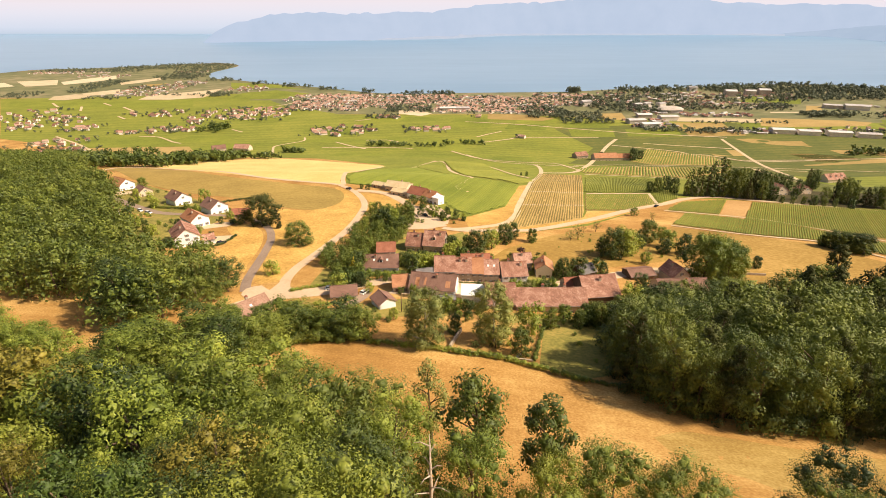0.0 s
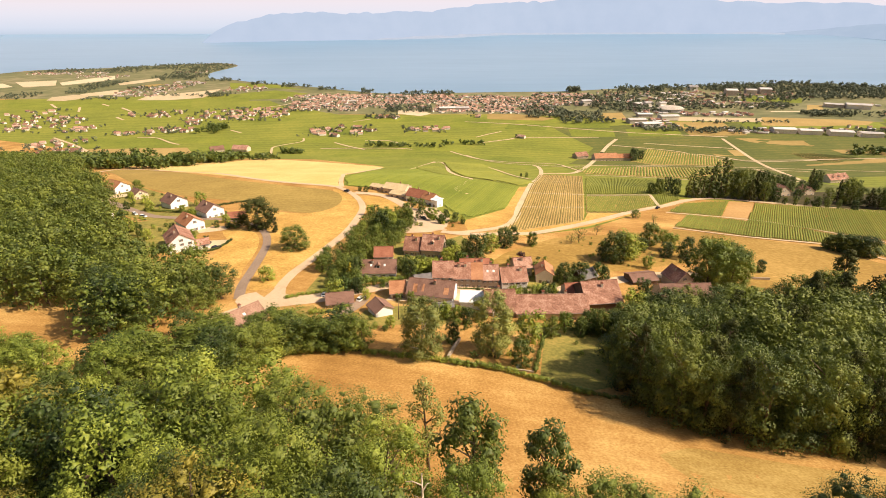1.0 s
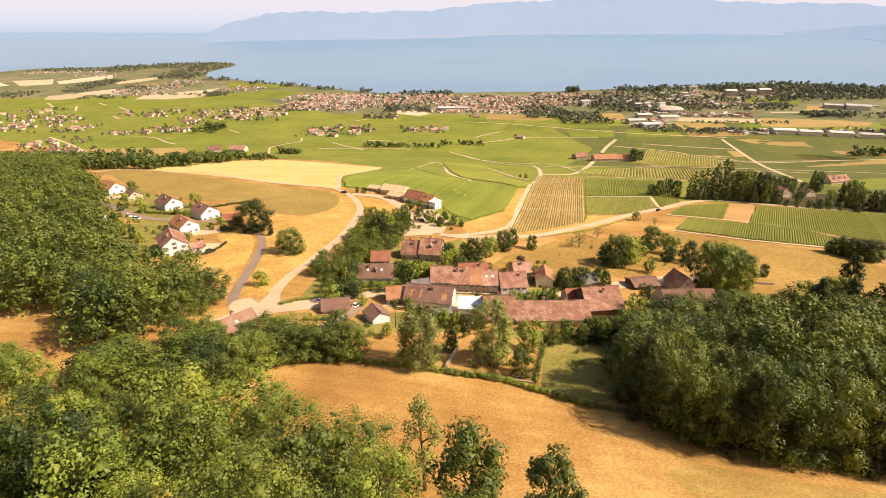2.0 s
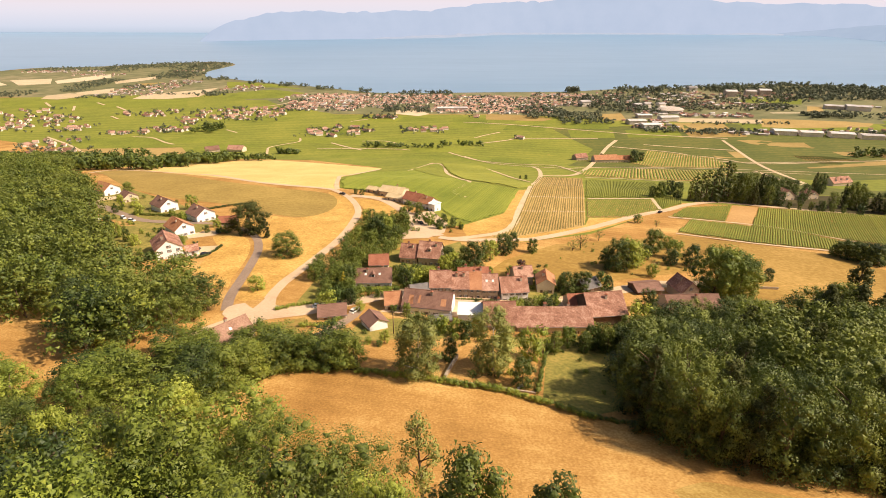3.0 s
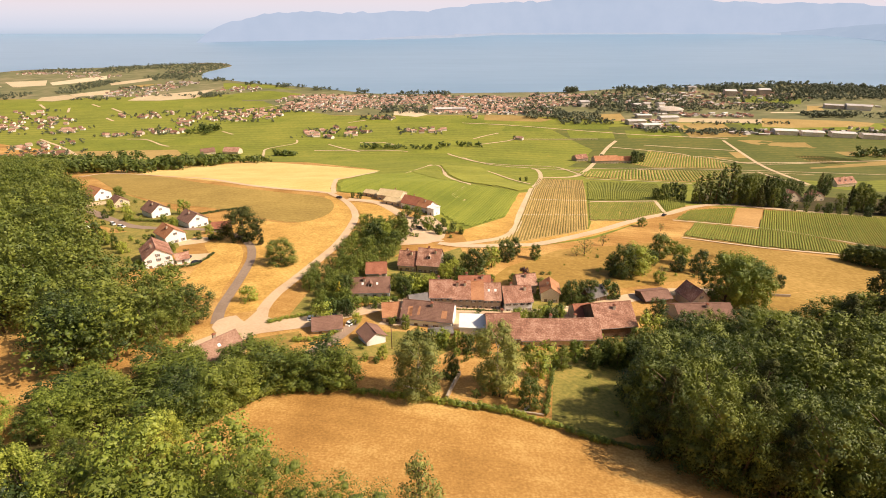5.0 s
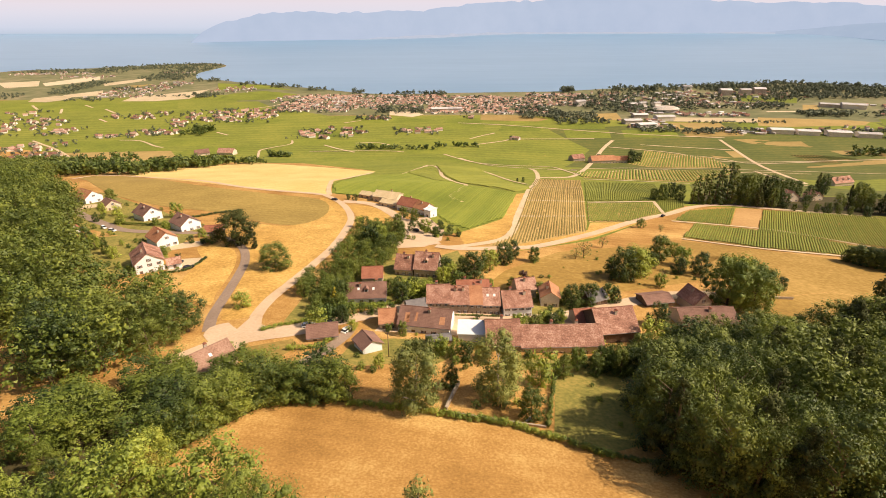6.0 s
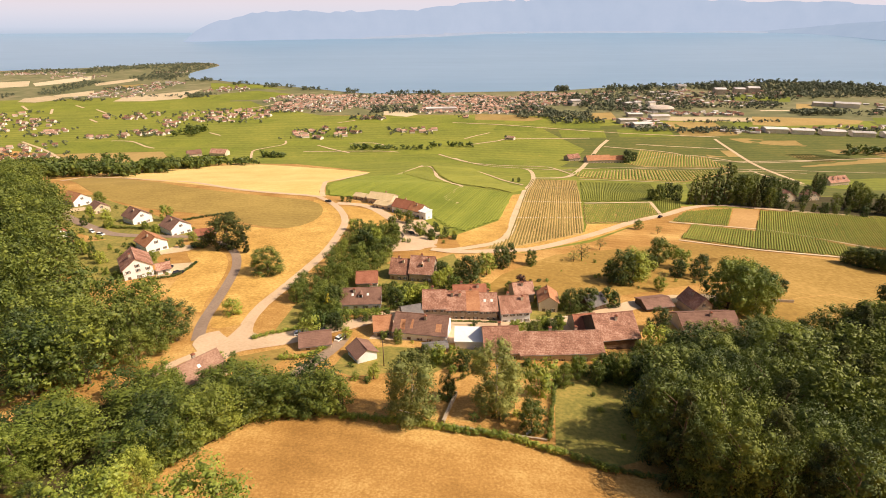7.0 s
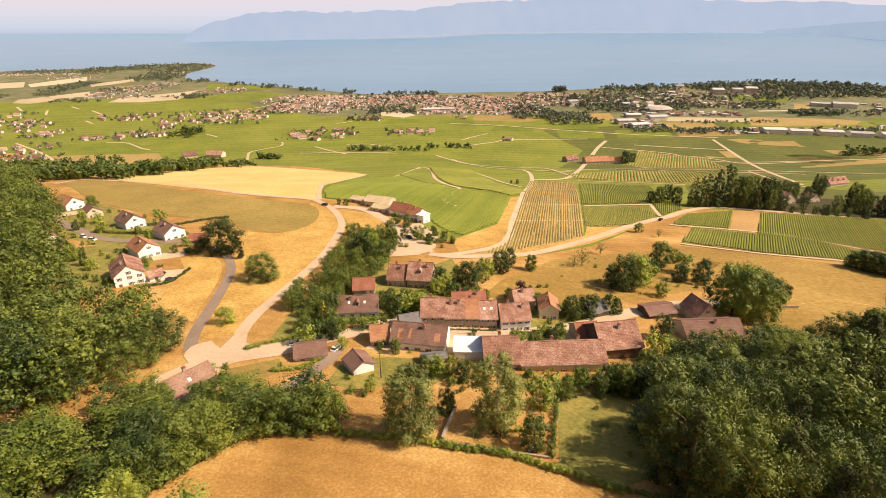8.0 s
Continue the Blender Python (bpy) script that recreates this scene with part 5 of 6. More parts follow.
# dead tree among the near ones
dead = tagged(new("dead_tree"), "bare pale dead tree on the wooded slope", "dead tree")
dead.location = (-1.5, 41, float(height(-1.5, 41)))
dead.scale = (1.15, 1.15, 1.15)
trunk = Shape().tube([(0, 0, -0.3), (0.1, 0, 6), (0.2, 0.1, 12), (0.1, 0.2, 18)], [0.3, 0.24, 0.16, 0.05], 7)
part("trunk", trunk.mesh("trunk", M["dead_wood"], True), dead)
limb_rnd = random.Random(4)
for i in range(16):
    z, a, n = 6 + 0.72 * i, i * 2.3, limb_rnd.uniform(1.2, 2.8) * (1.2 - i / 22)
    limb = Shape().tube([(0.12, 0.05, z), (0.12 + n * 0.6 * math.cos(a), n * 0.6 * math.sin(a), z + 0.5), (0.12 + n * math.cos(a), n * math.sin(a), z + 0.4)], [0.08, 0.05, 0.015], 5)
    part("limb", limb.mesh("limb", M["dead_wood"]), dead)


# ---- hedges and low walls ----
def hedge(name, points, h, wide, mat, label, group="", seed=1, density=26, spray=0.2):
    line = smooth_line(points, 0.8)
    rs = np.random.RandomState(seed)
    lobes = []
    for p in line:
        g = float(height(*p))
        for _ in range(3):
            lobes.append((p[0] + rs.uniform(-0.3, 0.3) * wide, p[1] + rs.uniform(-0.3, 0.3) * wide, g + h * rs.uniform(0.25, 0.75), min(h, wide) * rs.uniform(0.35, 0.55)))
    verts, faces, soft = leaf_cloud(rs, lobes, int(len(line) * density * 2.2), spray * 0.85)
    return tagged(new(name, fast_mesh(name, verts, faces, M[mat], soft)), label, "hedge", group)


hedge("hedge", [(-20.7, 125.5), (-8.2, 123.9), (2.8, 121.2), (15.8, 118.7), (26.5, 113.6), (36.4, 108.8)], 1.7, 1.8, "leaf_a", "clipped green hedge along the dry meadow", "meadow hedges", 1, 60)
hedge("hedge", [(-60, 102.5), (-54.5, 106.5), (-49.5, 113.5), (-44.5, 121), (-38.5, 125), (-30, 126)], 3.0, 3.2, "leaf_mid", "rough green undergrowth along the dry meadow", "meadow hedges", 21, 70, 0.26)
hedge("hedge", [(33.5, 110.5), (40, 108.3), (47, 106.5)], 1.2, 1.6, "leaf_b", "low green hedge at the wood's edge", "meadow hedges", 2, 50)
hedge("hedge", [(32.6, 144.5), (28.5, 131), (25, 118.5)], 1.6, 1.1, "leaf_b", "narrow green hedge beside the lawn", "garden hedges", 3, 40)
hedge("hedge", [(-43.5, 155.8), (-36, 157.5), (-31.5, 164.5)], 1.6, 1.6, "leaf_a", "clipped green hedge beside the lane", "garden hedges", 4, 50)
hedge("hedge", [(-112, 220.5), (-103.5, 225), (-101.5, 239)], 1.2, 1.2, "leaf_b", "low clipped hedge round the house garden", "garden hedges", 5, 36)
hedge("hedge", [(-142, 311), (-132, 322), (-118, 330)], 1.6, 1.6, "leaf_b", "green hedge behind the houses", "garden hedges", 6, 36)
hedge("hedge", [(-176, 300), (-160, 296), (-144, 296)], 1.8, 1.8, "leaf_b", "green hedge between the houses", "garden hedges", 7, 36)
hedge("hedge", [(4.5, 163), (10, 160.5), (15, 157)], 1.8, 1.5, "leaf_b", "dark clipped hedge beside the white roof", "garden hedges", 8, 50)
hedge("hedge", [(-30, 188.6), (-22, 190), (-15, 193)], 1.8, 1.8, "leaf_a", "green hedge before the cottage", "garden hedges", 9, 50)
hedge("hedge", [(-55, 169.5), (-50, 173), (-43, 177)], 1.6, 1.6, "leaf_a", "green hedge along the street", "garden hedges", 10, 40)
hedge("hedge", [(27, 184), (34, 183.5), (40, 183.8)], 1.2, 1.0, "leaf_b", "low hedge before the white house", "garden hedges", 11, 40)
hedge("hedge", [(-9, 300), (-4, 289), (2, 281), (8, 283)], 2.2, 2.2, "leaf_b", "dark hedge round the farm garden", "garden hedges", 12, 40)


hedge("hedge", [(-2.5, 184.6), (6, 184.4), (14, 184.6), (21.5, 184.8)], 0.8, 0.9, "leaf_b", "low dark planters before the row houses", "garden hedges", 13, 30)
hedge("hedge", [(-33, 190.5), (-26, 191), (-19, 192)], 1.6, 2.2, "leaf_b", "dark hedge below the long cottage", "garden hedges", 14, 50)


def low_wall(name, points, h, thick, mat, label):
    line = smooth_line(points, 2.0)
    way = np.gradient(line, axis=0)
    way /= np.linalg.norm(way, axis=1)[:, None]
    side = np.stack([-way[:, 1], way[:, 0]], 1) * thick / 2
    verts, faces = [], []
    for p, s in zip(line, side):
        g = float(height(*p))
        verts += [(*(p - s), g - 0.3), (*(p - s), g + h), (*(p + s), g + h), (*(p + s), g - 0.3)]
    n = len(line)
    for i in range(n - 1):
        faces += [(i * 4 + j, i * 4 + j + 1, i * 4 + 5 + j, i * 4 + 4 + j) for j in range(3)]
    faces += [(3, 2, 1, 0), tuple((n - 1) * 4 + j for j in range(4))]
    return tagged(new(name, mesh_of(name, verts, faces, mat)), label, "wall")


low_wall("garden_wall", [(5.6, 136.5), (3.7, 130), (1.9, 123.3)], 1.3, 0.5, M["stone"], "pale rubble garden wall running to the meadow")
low_wall("garden_wall", [(1.9, 122.6), (9, 121.3), (16, 119.8), (24.5, 118.2)], 0.6, 0.4, M["stone"], "low stone wall below the garden")
low_wall("retaining_wall", [(113, 211), (128, 213), (146, 213)], 1.1, 0.4, M["stone"], "pale stone wall beside the meadow road")
low_wall("retaining_wall", [(-19, 262), (-14, 282), (-19, 296)], 1.0, 0.4, M["stone"], "stone retaining wall by the farm street")
low_wall("garden_wall", [(41, 187.5), (47, 190.5), (56, 194.5)], 1.0, 0.4, M["plaster_cream"], "pale rendered wall along the village street")


# ---- houses ----
def window(house, x, z, y, facing, wide=0.9, tall=1.2, shutters=True):
    """A framed window with its pane, sill and shutters, on a wall at y; facing: degrees round z."""
    m = Matrix.Translation((x, y, z)) @ Matrix.Rotation(radians(facing), 4, "Z")
    f = Shape()
    a, b = wide / 2, 0.08
    for x0, z0, x1, z1 in ((-a, 0, -a + b, tall), (a - b, 0, a, tall), (-a + b, 0, a - b, b), (-a + b, tall - b, a - b, tall), (-b / 2, b, b / 2, tall - b)):
        f.box(x0, -0.06, z0, x1, 0.02, z1)
    win = part("window", f.mesh("window_frame", M["white_paint"]), house, "", m)
    part("pane", Shape().box(-a + b, -0.03, b, a - b, 0.01, tall - b).mesh("pane", M["glass"]), win)
    part("sill", Shape().box(-a - 0.08, -0.14, -0.1, a + 0.08, 0.02, 0.0).mesh("sill", M["stone"]), win)
    if shutters:
        for s in (-1, 1):
            x0 = s * a if s > 0 else -a - 0.42
            part("shutter", Shape().box(x0 + 0.02, -0.07, 0, x0 + 0.4, -0.01, tall).mesh("shutter", M["shutter"]), win)
    return win


FOOTPRINTS = []


def house(x, y, length, yaw, width, eave, roof="tile_old", wall="plaster_cream", label="", category="house", gable=False, pitch=34, windows=2, floors=1, chimneys=1, group="village houses", over=0.55, name="house", dormers=0, patches=0, seed=0, skylights=0, door_at=0.3):
    """A house whose front wall runs from (x, y) by its length along yaw, and whose depth goes back from it. gable: the ridge runs front to back."""
    r = random.Random(seed * 77 + int(x * 13 + y * 7))
    u = Vector((math.cos(radians(yaw)), math.sin(radians(yaw))))
    v = Vector((-u.y, u.x))
    corners = [Vector((x, y)) + u * a + v * b for a in (0, length) for b in (0, width)]
    ground = [float(height(c.x, c.y)) for c in corners]
    FOOTPRINTS.append([tuple(Vector((x, y)) + u * a + v * b) for a, b in ((-0.9, -0.9), (length + 0.9, -0.9), (length + 0.9, width + 0.9), (-0.9, width + 0.9))])
    base = min(ground)
    rise_floor = 0.35 * (max(ground) - base)
    thing = tagged(new(name), label, category, group)
    thing.matrix_world = pose(x, y, base, 0, 0, yaw)
    top = eave + rise_floor
    span, run = (length, width) if gable else (width, length)
    rise = math.tan(radians(pitch)) * span / 2

    def place(a, b, z):
        """a along the ridge, b across it."""
        return (b, a, z) if gable else (a, b, z)

    w = Shape()
    prism = [place(0, 0, -1), place(0, span, -1), place(0, span, top), place(0, span / 2, top + rise), place(0, 0, top),
             place(run, 0, -1), place(run, span, -1), place(run, span, top), place(run, span / 2, top + rise), place(run, 0, top)]
    faces = [(0, 1, 2, 3, 4), (9, 8, 7, 6, 5), (0, 4, 9, 5), (1, 6, 7, 2), (0, 5, 6, 1), (4, 3, 8, 9), (2, 7, 8, 3)]
    w.add(prism, [f if gable else f[::-1] for f in faces])
    part("wall", w.mesh("wall", M[wall]), thing)
    slope = Vector((span / 2, rise)).normalized()
    for s, title in ((0, "roof_slope"), (1, "roof_slope")):
        sh = Shape()
        n = max(3, int(run / 1.6))
        lower, upper = -over, span / 2
        verts = []
        for i in range(n + 1):
            a = -over * 0.7 + (run + over * 1.4) * i / n
            sag = 0.06 * math.sin(i * 1.7 + s) + (0.12 * math.sin(math.pi * i / n) if roof == "tile_old" else 0)
            for b in (lower, upper):
                z = top + rise * b / (span / 2) - sag * (1 if b > 0 else 0.5)
                bb = b if s == 0 else span - b
                verts += [place(a, bb, z + 0.03), place(a, bb, z + 0.25)]
        fs = []
        for i in range(n):
            k = i * 4
            fs += [(k + 1, k + 3, k + 7, k + 5), (k, k + 4, k + 6, k + 2), (k, k + 1, k + 5, k + 4), (k + 2, k + 6, k + 7, k + 3)]
        fs += [(0, 2, 3, 1), (n * 4, n * 4 + 1, n * 4 + 3, n * 4 + 2)]
        sh.add(verts, fs)
        part(title, sh.mesh(title, M[roof]), thing)
    ridge = [place(-over * 0.7 + (run + over * 1.4) * i / 6, span / 2, top + rise + 0.22 - (0.1 * math.sin(math.pi * i / 6) if roof == "tile_old" else 0)) for i in range(7)]
    part("ridge_cap", Shape().tube(ridge, [0.16] * 7, 6).mesh("ridge_cap", M[roof]), thing)
    for b in (-over - 0.06, span + over + 0.06):
        z = top - rise * over / (span / 2) + 0.05
        part("gutter", Shape().tube([place(-over * 0.6, b, z), place(run + over * 0.6, b, z)], [0.09, 0.09], 6).mesh("gutter", M["zinc"]), thing)
    for i in range(chimneys):
        a, b = run * ((i + 1) / (chimneys + 1) + r.uniform(-0.12, 0.12)), span * (0.5 + r.choice((-0.14, 0.14)))
        z = top + rise * (1 - abs(b - span / 2) / (span / 2))
        cx, cy, _ = place(a, b, 0)
        stack = part("chimney", Shape().box(cx - 0.4, cy - 0.35, z - 0.5, cx + 0.4, cy + 0.35, z + 1.5).mesh("chimney", M["plaster_cream" if i % 2 else "plaster_grey"]), thing)
        part("chimney_cap", Shape().box(cx - 0.5, cy - 0.45, z + 1.52, cx + 0.5, cy + 0.45, z + 1.66).box(cx - 0.2, cy - 0.2, z + 1.68, cx + 0.2, cy + 0.2, z + 1.95).mesh("chimney_cap", M["tile_red"]), stack)
    tilt = math.degrees(math.atan2(rise, span / 2))
    for i in range(patches):
        a0, b0 = run * r.uniform(0.05, 0.8), span * 0.5 * r.uniform(0.05, 0.3)
        pw, pl = run * r.uniform(0.08, 0.16), span * 0.5 * r.uniform(0.4, 0.6)
        zz = [top + rise * b / (span / 2) + 0.27 for b in (b0, b0 + pl)]
        part("tile_patch", Shape().add([place(a0, b0, zz[0]), place(a0 + pw, b0, zz[0]), place(a0 + pw, b0 + pl, zz[1]), place(a0, b0 + pl, zz[1]),
                                        place(a0, b0, zz[0] - 0.3), place(a0 + pw, b0, zz[0] - 0.3), place(a0 + pw, b0 + pl, zz[1] - 0.3), place(a0, b0 + pl, zz[1] - 0.3)],
                                       [(0, 1, 2, 3), (7, 6, 5, 4), (0, 4, 5, 1), (1, 5, 6, 2), (2, 6, 7, 3), (3, 7, 4, 0)]).mesh("tile_patch", M["tile_orange"]), thing, "patch of newer orange tiles")
    for i in range(skylights):
        a0, b0 = run * (i + 0.7) / (skylights + 0.6), span * 0.5 * 0.45
        zz = [top + rise * b / (span / 2) + 0.3 for b in (b0, b0 + 0.8)]
        part("skylight", Shape().add([place(a0, b0, zz[0]), place(a0 + 0.8, b0, zz[0]), place(a0 + 0.8, b0 + 0.8, zz[1]), place(a0, b0 + 0.8, zz[1]),
                                      place(a0, b0, zz[0] - 0.2), place(a0 + 0.8, b0, zz[0] - 0.2), place(a0 + 0.8, b0 + 0.8, zz[1] - 0.2), place(a0, b0 + 0.8, zz[1] - 0.2)],
                                     [(0, 1, 2, 3), (7, 6, 5, 4), (0, 4, 5, 1), (1, 5, 6, 2), (2, 6, 7, 3), (3, 7, 4, 0)]).mesh("skylight", M["white_paint"]), thing, "pale roof window")
    for i in range(dormers):
        a, b = run * (i + 0.7) / (dormers + 0.4), span * 0.18
        z = top + rise * b / (span / 2)
        cx, cy, _ = place(a, b, 0)
        d = part("dormer", Shape().box(cx - 0.7, cy - 0.1, z - 0.2, cx + 0.7, cy + 2.2, z + 1.2).mesh("dormer", M["plaster_white"]), thing)
        part("dormer_roof", Shape().add([(cx - 0.95, cy - 0.35, z + 1.15), (cx + 0.95, cy - 0.35, z + 1.15), (cx, cy - 0.35, z + 1.85), (cx - 0.95, cy + 2.6, z + 1.15), (cx + 0.95, cy + 2.6, z + 1.15), (cx, cy + 2.6, z + 1.85)],
                                        [(0, 1, 2), (5, 4, 3), (0, 2, 5, 3), (1, 4, 5, 2), (0, 3, 4, 1)]).mesh("dormer_roof", M[roof]), d)
        part("dormer_pane", Shape().box(cx - 0.45, cy - 0.14, z + 0.15, cx + 0.45, cy - 0.1, z + 1.0).mesh("dormer_pane", M["glass"]), d)
    for level in range(floors):
        z = rise_floor + 0.95 + 2.65 * level
        for i in range(windows):
            a = length * (i + 0.5) / windows
            if level == 0 and i == int(windows * door_at):
                dw = part("door", Shape().box(a - 0.5, -0.05, rise_floor - 0.1, a + 0.5, 0.02, rise_floor + 2.05).mesh("door", M["shutter"]), thing)
                part("door_frame", Shape().box(a - 0.62, -0.03, rise_floor - 0.1, a - 0.51, 0.02, rise_floor + 2.17).box(a + 0.51, -0.03, rise_floor - 0.1, a + 0.62, 0.02, rise_floor + 2.17).box(a - 0.51, -0.03, rise_floor + 2.06, a + 0.51, 0.02, rise_floor + 2.17).mesh("door_frame", M["stone"]), dw)
                continue
            if z + 1.25 < top:
                window(thing, a, z, 0, 0)
        for i in range(max(1, windows // 2)):
            b = width * (i + 0.5) / max(1, windows // 2)
            if z + 1.25 < top:
                window(thing, length, z, b, 90, shutters=False)
    if gable and rise > 2.6 and windows:
        window(thing, length / 2, top + 0.2, 0, 0)
    return thing


def barn_doors(thing, x, wide, tall):
    d = part("barn_door", Shape().box(x, -0.09, 0, x + wide, 0.02, tall).mesh("barn_door", M["timber"]), thing)
    for i in range(int(wide / 0.5)):
        part("plank", Shape().box(x + i * 0.5 + 0.03, -0.12, 0.05, x + i * 0.5 + 0.47, -0.09, tall - 0.05).mesh("plank", M["timber"]), d)


b = house(25.6, 158.4, 24.6, 1, 11.4, 4.3, "tile_old", "plaster_cream", "long old barn house with weathered clay tile roof", windows=7, chimneys=2, patches=0, pitch=33, name="barn_house", category="barn")
barn_doors(b, 14, 3.0, 2.6)
house(15.2, 158.8, 10.2, 1, 13.5, 3.7, "tile_old", "plaster_grey", "old barn with moss-stained clay tile roof", windows=3, chimneys=1, pitch=34, name="barn_house", category="barn")
b = house(51.6, 167.2, 13.2, 7, 14.0, 5.6, "tile_old", "timber", "tall barn with large weathered tile roof", windows=0, chimneys=1, pitch=35, name="barn", category="barn")
barn_doors(b, 4, 4.0, 3.4)
# row walls use darker render and stone in place of eave shade and foliage
house(-3.2, 186.6, 7.8, 0, 11.5, 5.2, "tile_old", "plaster_grey", "old row house with weathered red roof", windows=3, floors=2, chimneys=1)
house(4.7, 186.6, 6.5, 0, 11.5, 5.0, "tile_old", "plaster_grey", "old row house with brown roof and chimneys", windows=3, floors=2, chimneys=2)
house(11.3, 186.7, 4.6, 0, 11.5, 5.1, "tile_orange", "stone", "narrow row house with newer orange roof", windows=2, floors=2, chimneys=1)
house(16.0, 186.8, 6.2, 0, 11.0, 5.0, "tile_old", "plaster_grey", "row house with brown roof and roof windows", windows=3, floors=2, chimneys=1, skylights=2)
house(23.6, 185.6, 10.0, 5, 10.5, 5.0, "tile_old", "plaster_white", "white house with brown-red roof and white gable", windows=4, floors=2, chimneys=2)
house(38.8, 196.4, 6.6, -6, 8.5, 4.8, "tile_orange", "plaster_cream", "cottage with orange roof and cream gable", gable=True, windows=2, floors=2, chimneys=2)
house(31.0, 203.5, 7.5, 8, 8.0, 4.4, "tile_old", "plaster_grey", "small old house behind the row", windows=2, chimneys=1)
house(8.0, 201.0, 12.0, 2, 8.0, 3.6, "tile_red", "plaster_cream", "low house with red roof behind the row", windows=3, chimneys=2)
house(58.0, 197.8, 8.0, 25, 7.5, 3.0, "slate", "timber", "small timber shed with grey slate roof", windows=1, chimneys=0, name="shed", category="shed", pitch=30)
house(47.4, 177.5, 7.2, 6, 8.5, 3.4, "tile_red", "plaster_grey", "low outbuilding with dark red roof", windows=2, chimneys=0, name="outbuilding")
house(85.6, 181.8, 20.0, 2, 11.0, 3.6, "tile_brown", "plaster_cream", "long farm building with plain brown roof", windows=5, chimneys=1, name="farm_building", pitch=28)
house(80.0, 199.5, 11.0, 10, 8.0, 2.6, "tile_brown", "timber", "open shed with dull brown roof", windows=0, chimneys=0, name="shed", category="shed", pitch=20)
house(96.5, 196.5, 8.0, 16, 9.0, 4.4, "tile_old", "plaster_cream", "farmhouse with pointed old tile roof", gable=True, windows=2, chimneys=1, pitch=42)
house(-12.4, 170.8, 16.6, -11, 10.5, 4.0, "tile_brown", "plaster_white", "village house with brown roof and white gable", windows=5, chimneys=1, patches=4)
house(-18.4, 171.8, 5.6, 6, 8.0, 3.2, "tile_orange", "plaster_cream", "small annex with orange roof", windows=2, chimneys=0, name="annex")
house(-32.4, 193.4, 14.0, 2, 9.5, 3.3, "tile_brown", "plaster_white", "long cottage with brown roof and dormer", windows=4, chimneys=2, dormers=1, skylights=2, pitch=36)
house(-29.0, 211.0, 7.8, 3, 8.0, 4.0, "tile_red", "plaster_grey", "old barn with faded red roof", windows=0, chimneys=0, name="barn", category="barn")
house(-17.2, 223.0, 7.5, -10, 10.0, 3.6, "tile_old", "plaster_grey", "old manor wing with weathered roof", windows=3, floors=1, chimneys=2, pitch=40, name="manor_wing")
house(-9.2, 221.5, 9.5, -10, 11.0, 4.6, "tile_old", "plaster_grey", "old manor house with steep weathered roof", windows=4, floors=2, chimneys=2, dormers=1, pitch=42, name="manor_house")
house(-39.2, 161.6, 9.0, 10, 7.5, 2.5, "tile_brown", "plaster_cream", "low garage with grey-brown roof", windows=2, chimneys=0, name="garage", category="garage", pitch=28)
house(-21.2, 153.4, 6.0, 32, 6.6, 2.9, "tile_brown", "plaster_white", "small white cottage with brown roof", gable=True, windows=0, chimneys=0, pitch=30, name="cottage")
house(-9.5, 183.0, 6.5, 16, 7.0, 2.8, "slate", "plaster_grey", "low outbuilding with dark slate roof", windows=1, chimneys=0, name="outbuilding", pitch=30)
house(-3.0, 160.6, 7.5, 6, 3.2, 2.0, "slate", "timber", "lean-to shed with grey roof", windows=0, chimneys=0, name="shed", category="shed", pitch=18, over=0.3)
house(-41.5, 361, 17.0, -22, 11.0, 4.2, "fibre", "plaster_cream", "long farm shed with sandy roof", windows=4, chimneys=1, name="farm_shed", category="barn", group="farm buildings", pitch=24)
house(-52, 371, 9.0, -30, 7.0, 2.8, "fibre", "plaster_cream", "low farm shed with sandy roof", windows=2, chimneys=0, name="farm_shed", category="barn", group="farm buildings", pitch=18)
house(-36, 349, 13.0, -28, 8.0, 3.0, "fibre", "plaster_cream", "low farm store with pale roof", windows=3, chimneys=0, name="farm_shed", category="barn", group="farm buildings", pitch=18)
house(-24, 339, 13.0, -32, 10.0, 4.6, "tile_red", "plaster_white", "farmhouse with dark red roof", windows=4, floors=1, chimneys=1, group="farm buildings", name="farmhouse")
house(-13.5, 331.5, 8.5, -38, 9.0, 4.4, "tile_orange", "plaster_white", "white farmhouse wing with orange roof", windows=3, chimneys=1, group="farm buildings", name="farmhouse")
house(-7.0, 324, 5.0, -40, 6.0, 5.0, "white_sheet", "plaster_white", "tall white outbuilding with flat roof", windows=1, chimneys=0, group="farm buildings", name="outbuilding", pitch=6)
house(-121.5, 219.5, 10.5, 33, 14.0, 5.4, "tile_old", "plaster_white", "large white chalet with brown roof and dark windows", gable=True, windows=3, floors=2, chimneys=1, group="white houses", pitch=36, name="chalet")
house(-111.5, 225.5, 5.0, 30, 5.0, 2.6, "tile_old", "plaster_white", "small porch wing beside the chalet", windows=1, chimneys=0, group="white houses", name="porch_wing")
house(-129.0, 252.0, 9.5, 48, 12.0, 4.6, "tile_orange", "plaster_white", "white house with orange roof", gable=True, windows=3, floors=1, chimneys=1, group="white houses")
house(-131.5, 281.5, 10.5, 50, 12.0, 4.6, "tile_brown", "plaster_white", "white house with dark brown roof", gable=True, windows=3, floors=1, chimneys=1, group="white houses")
house(-163.0, 304.6, 10.5, 52, 12.0, 4.6, "tile_brown", "plaster_white", "white house with grey-brown roof beside a garden", gable=True, windows=2, floors=1, chimneys=1, group="white houses")
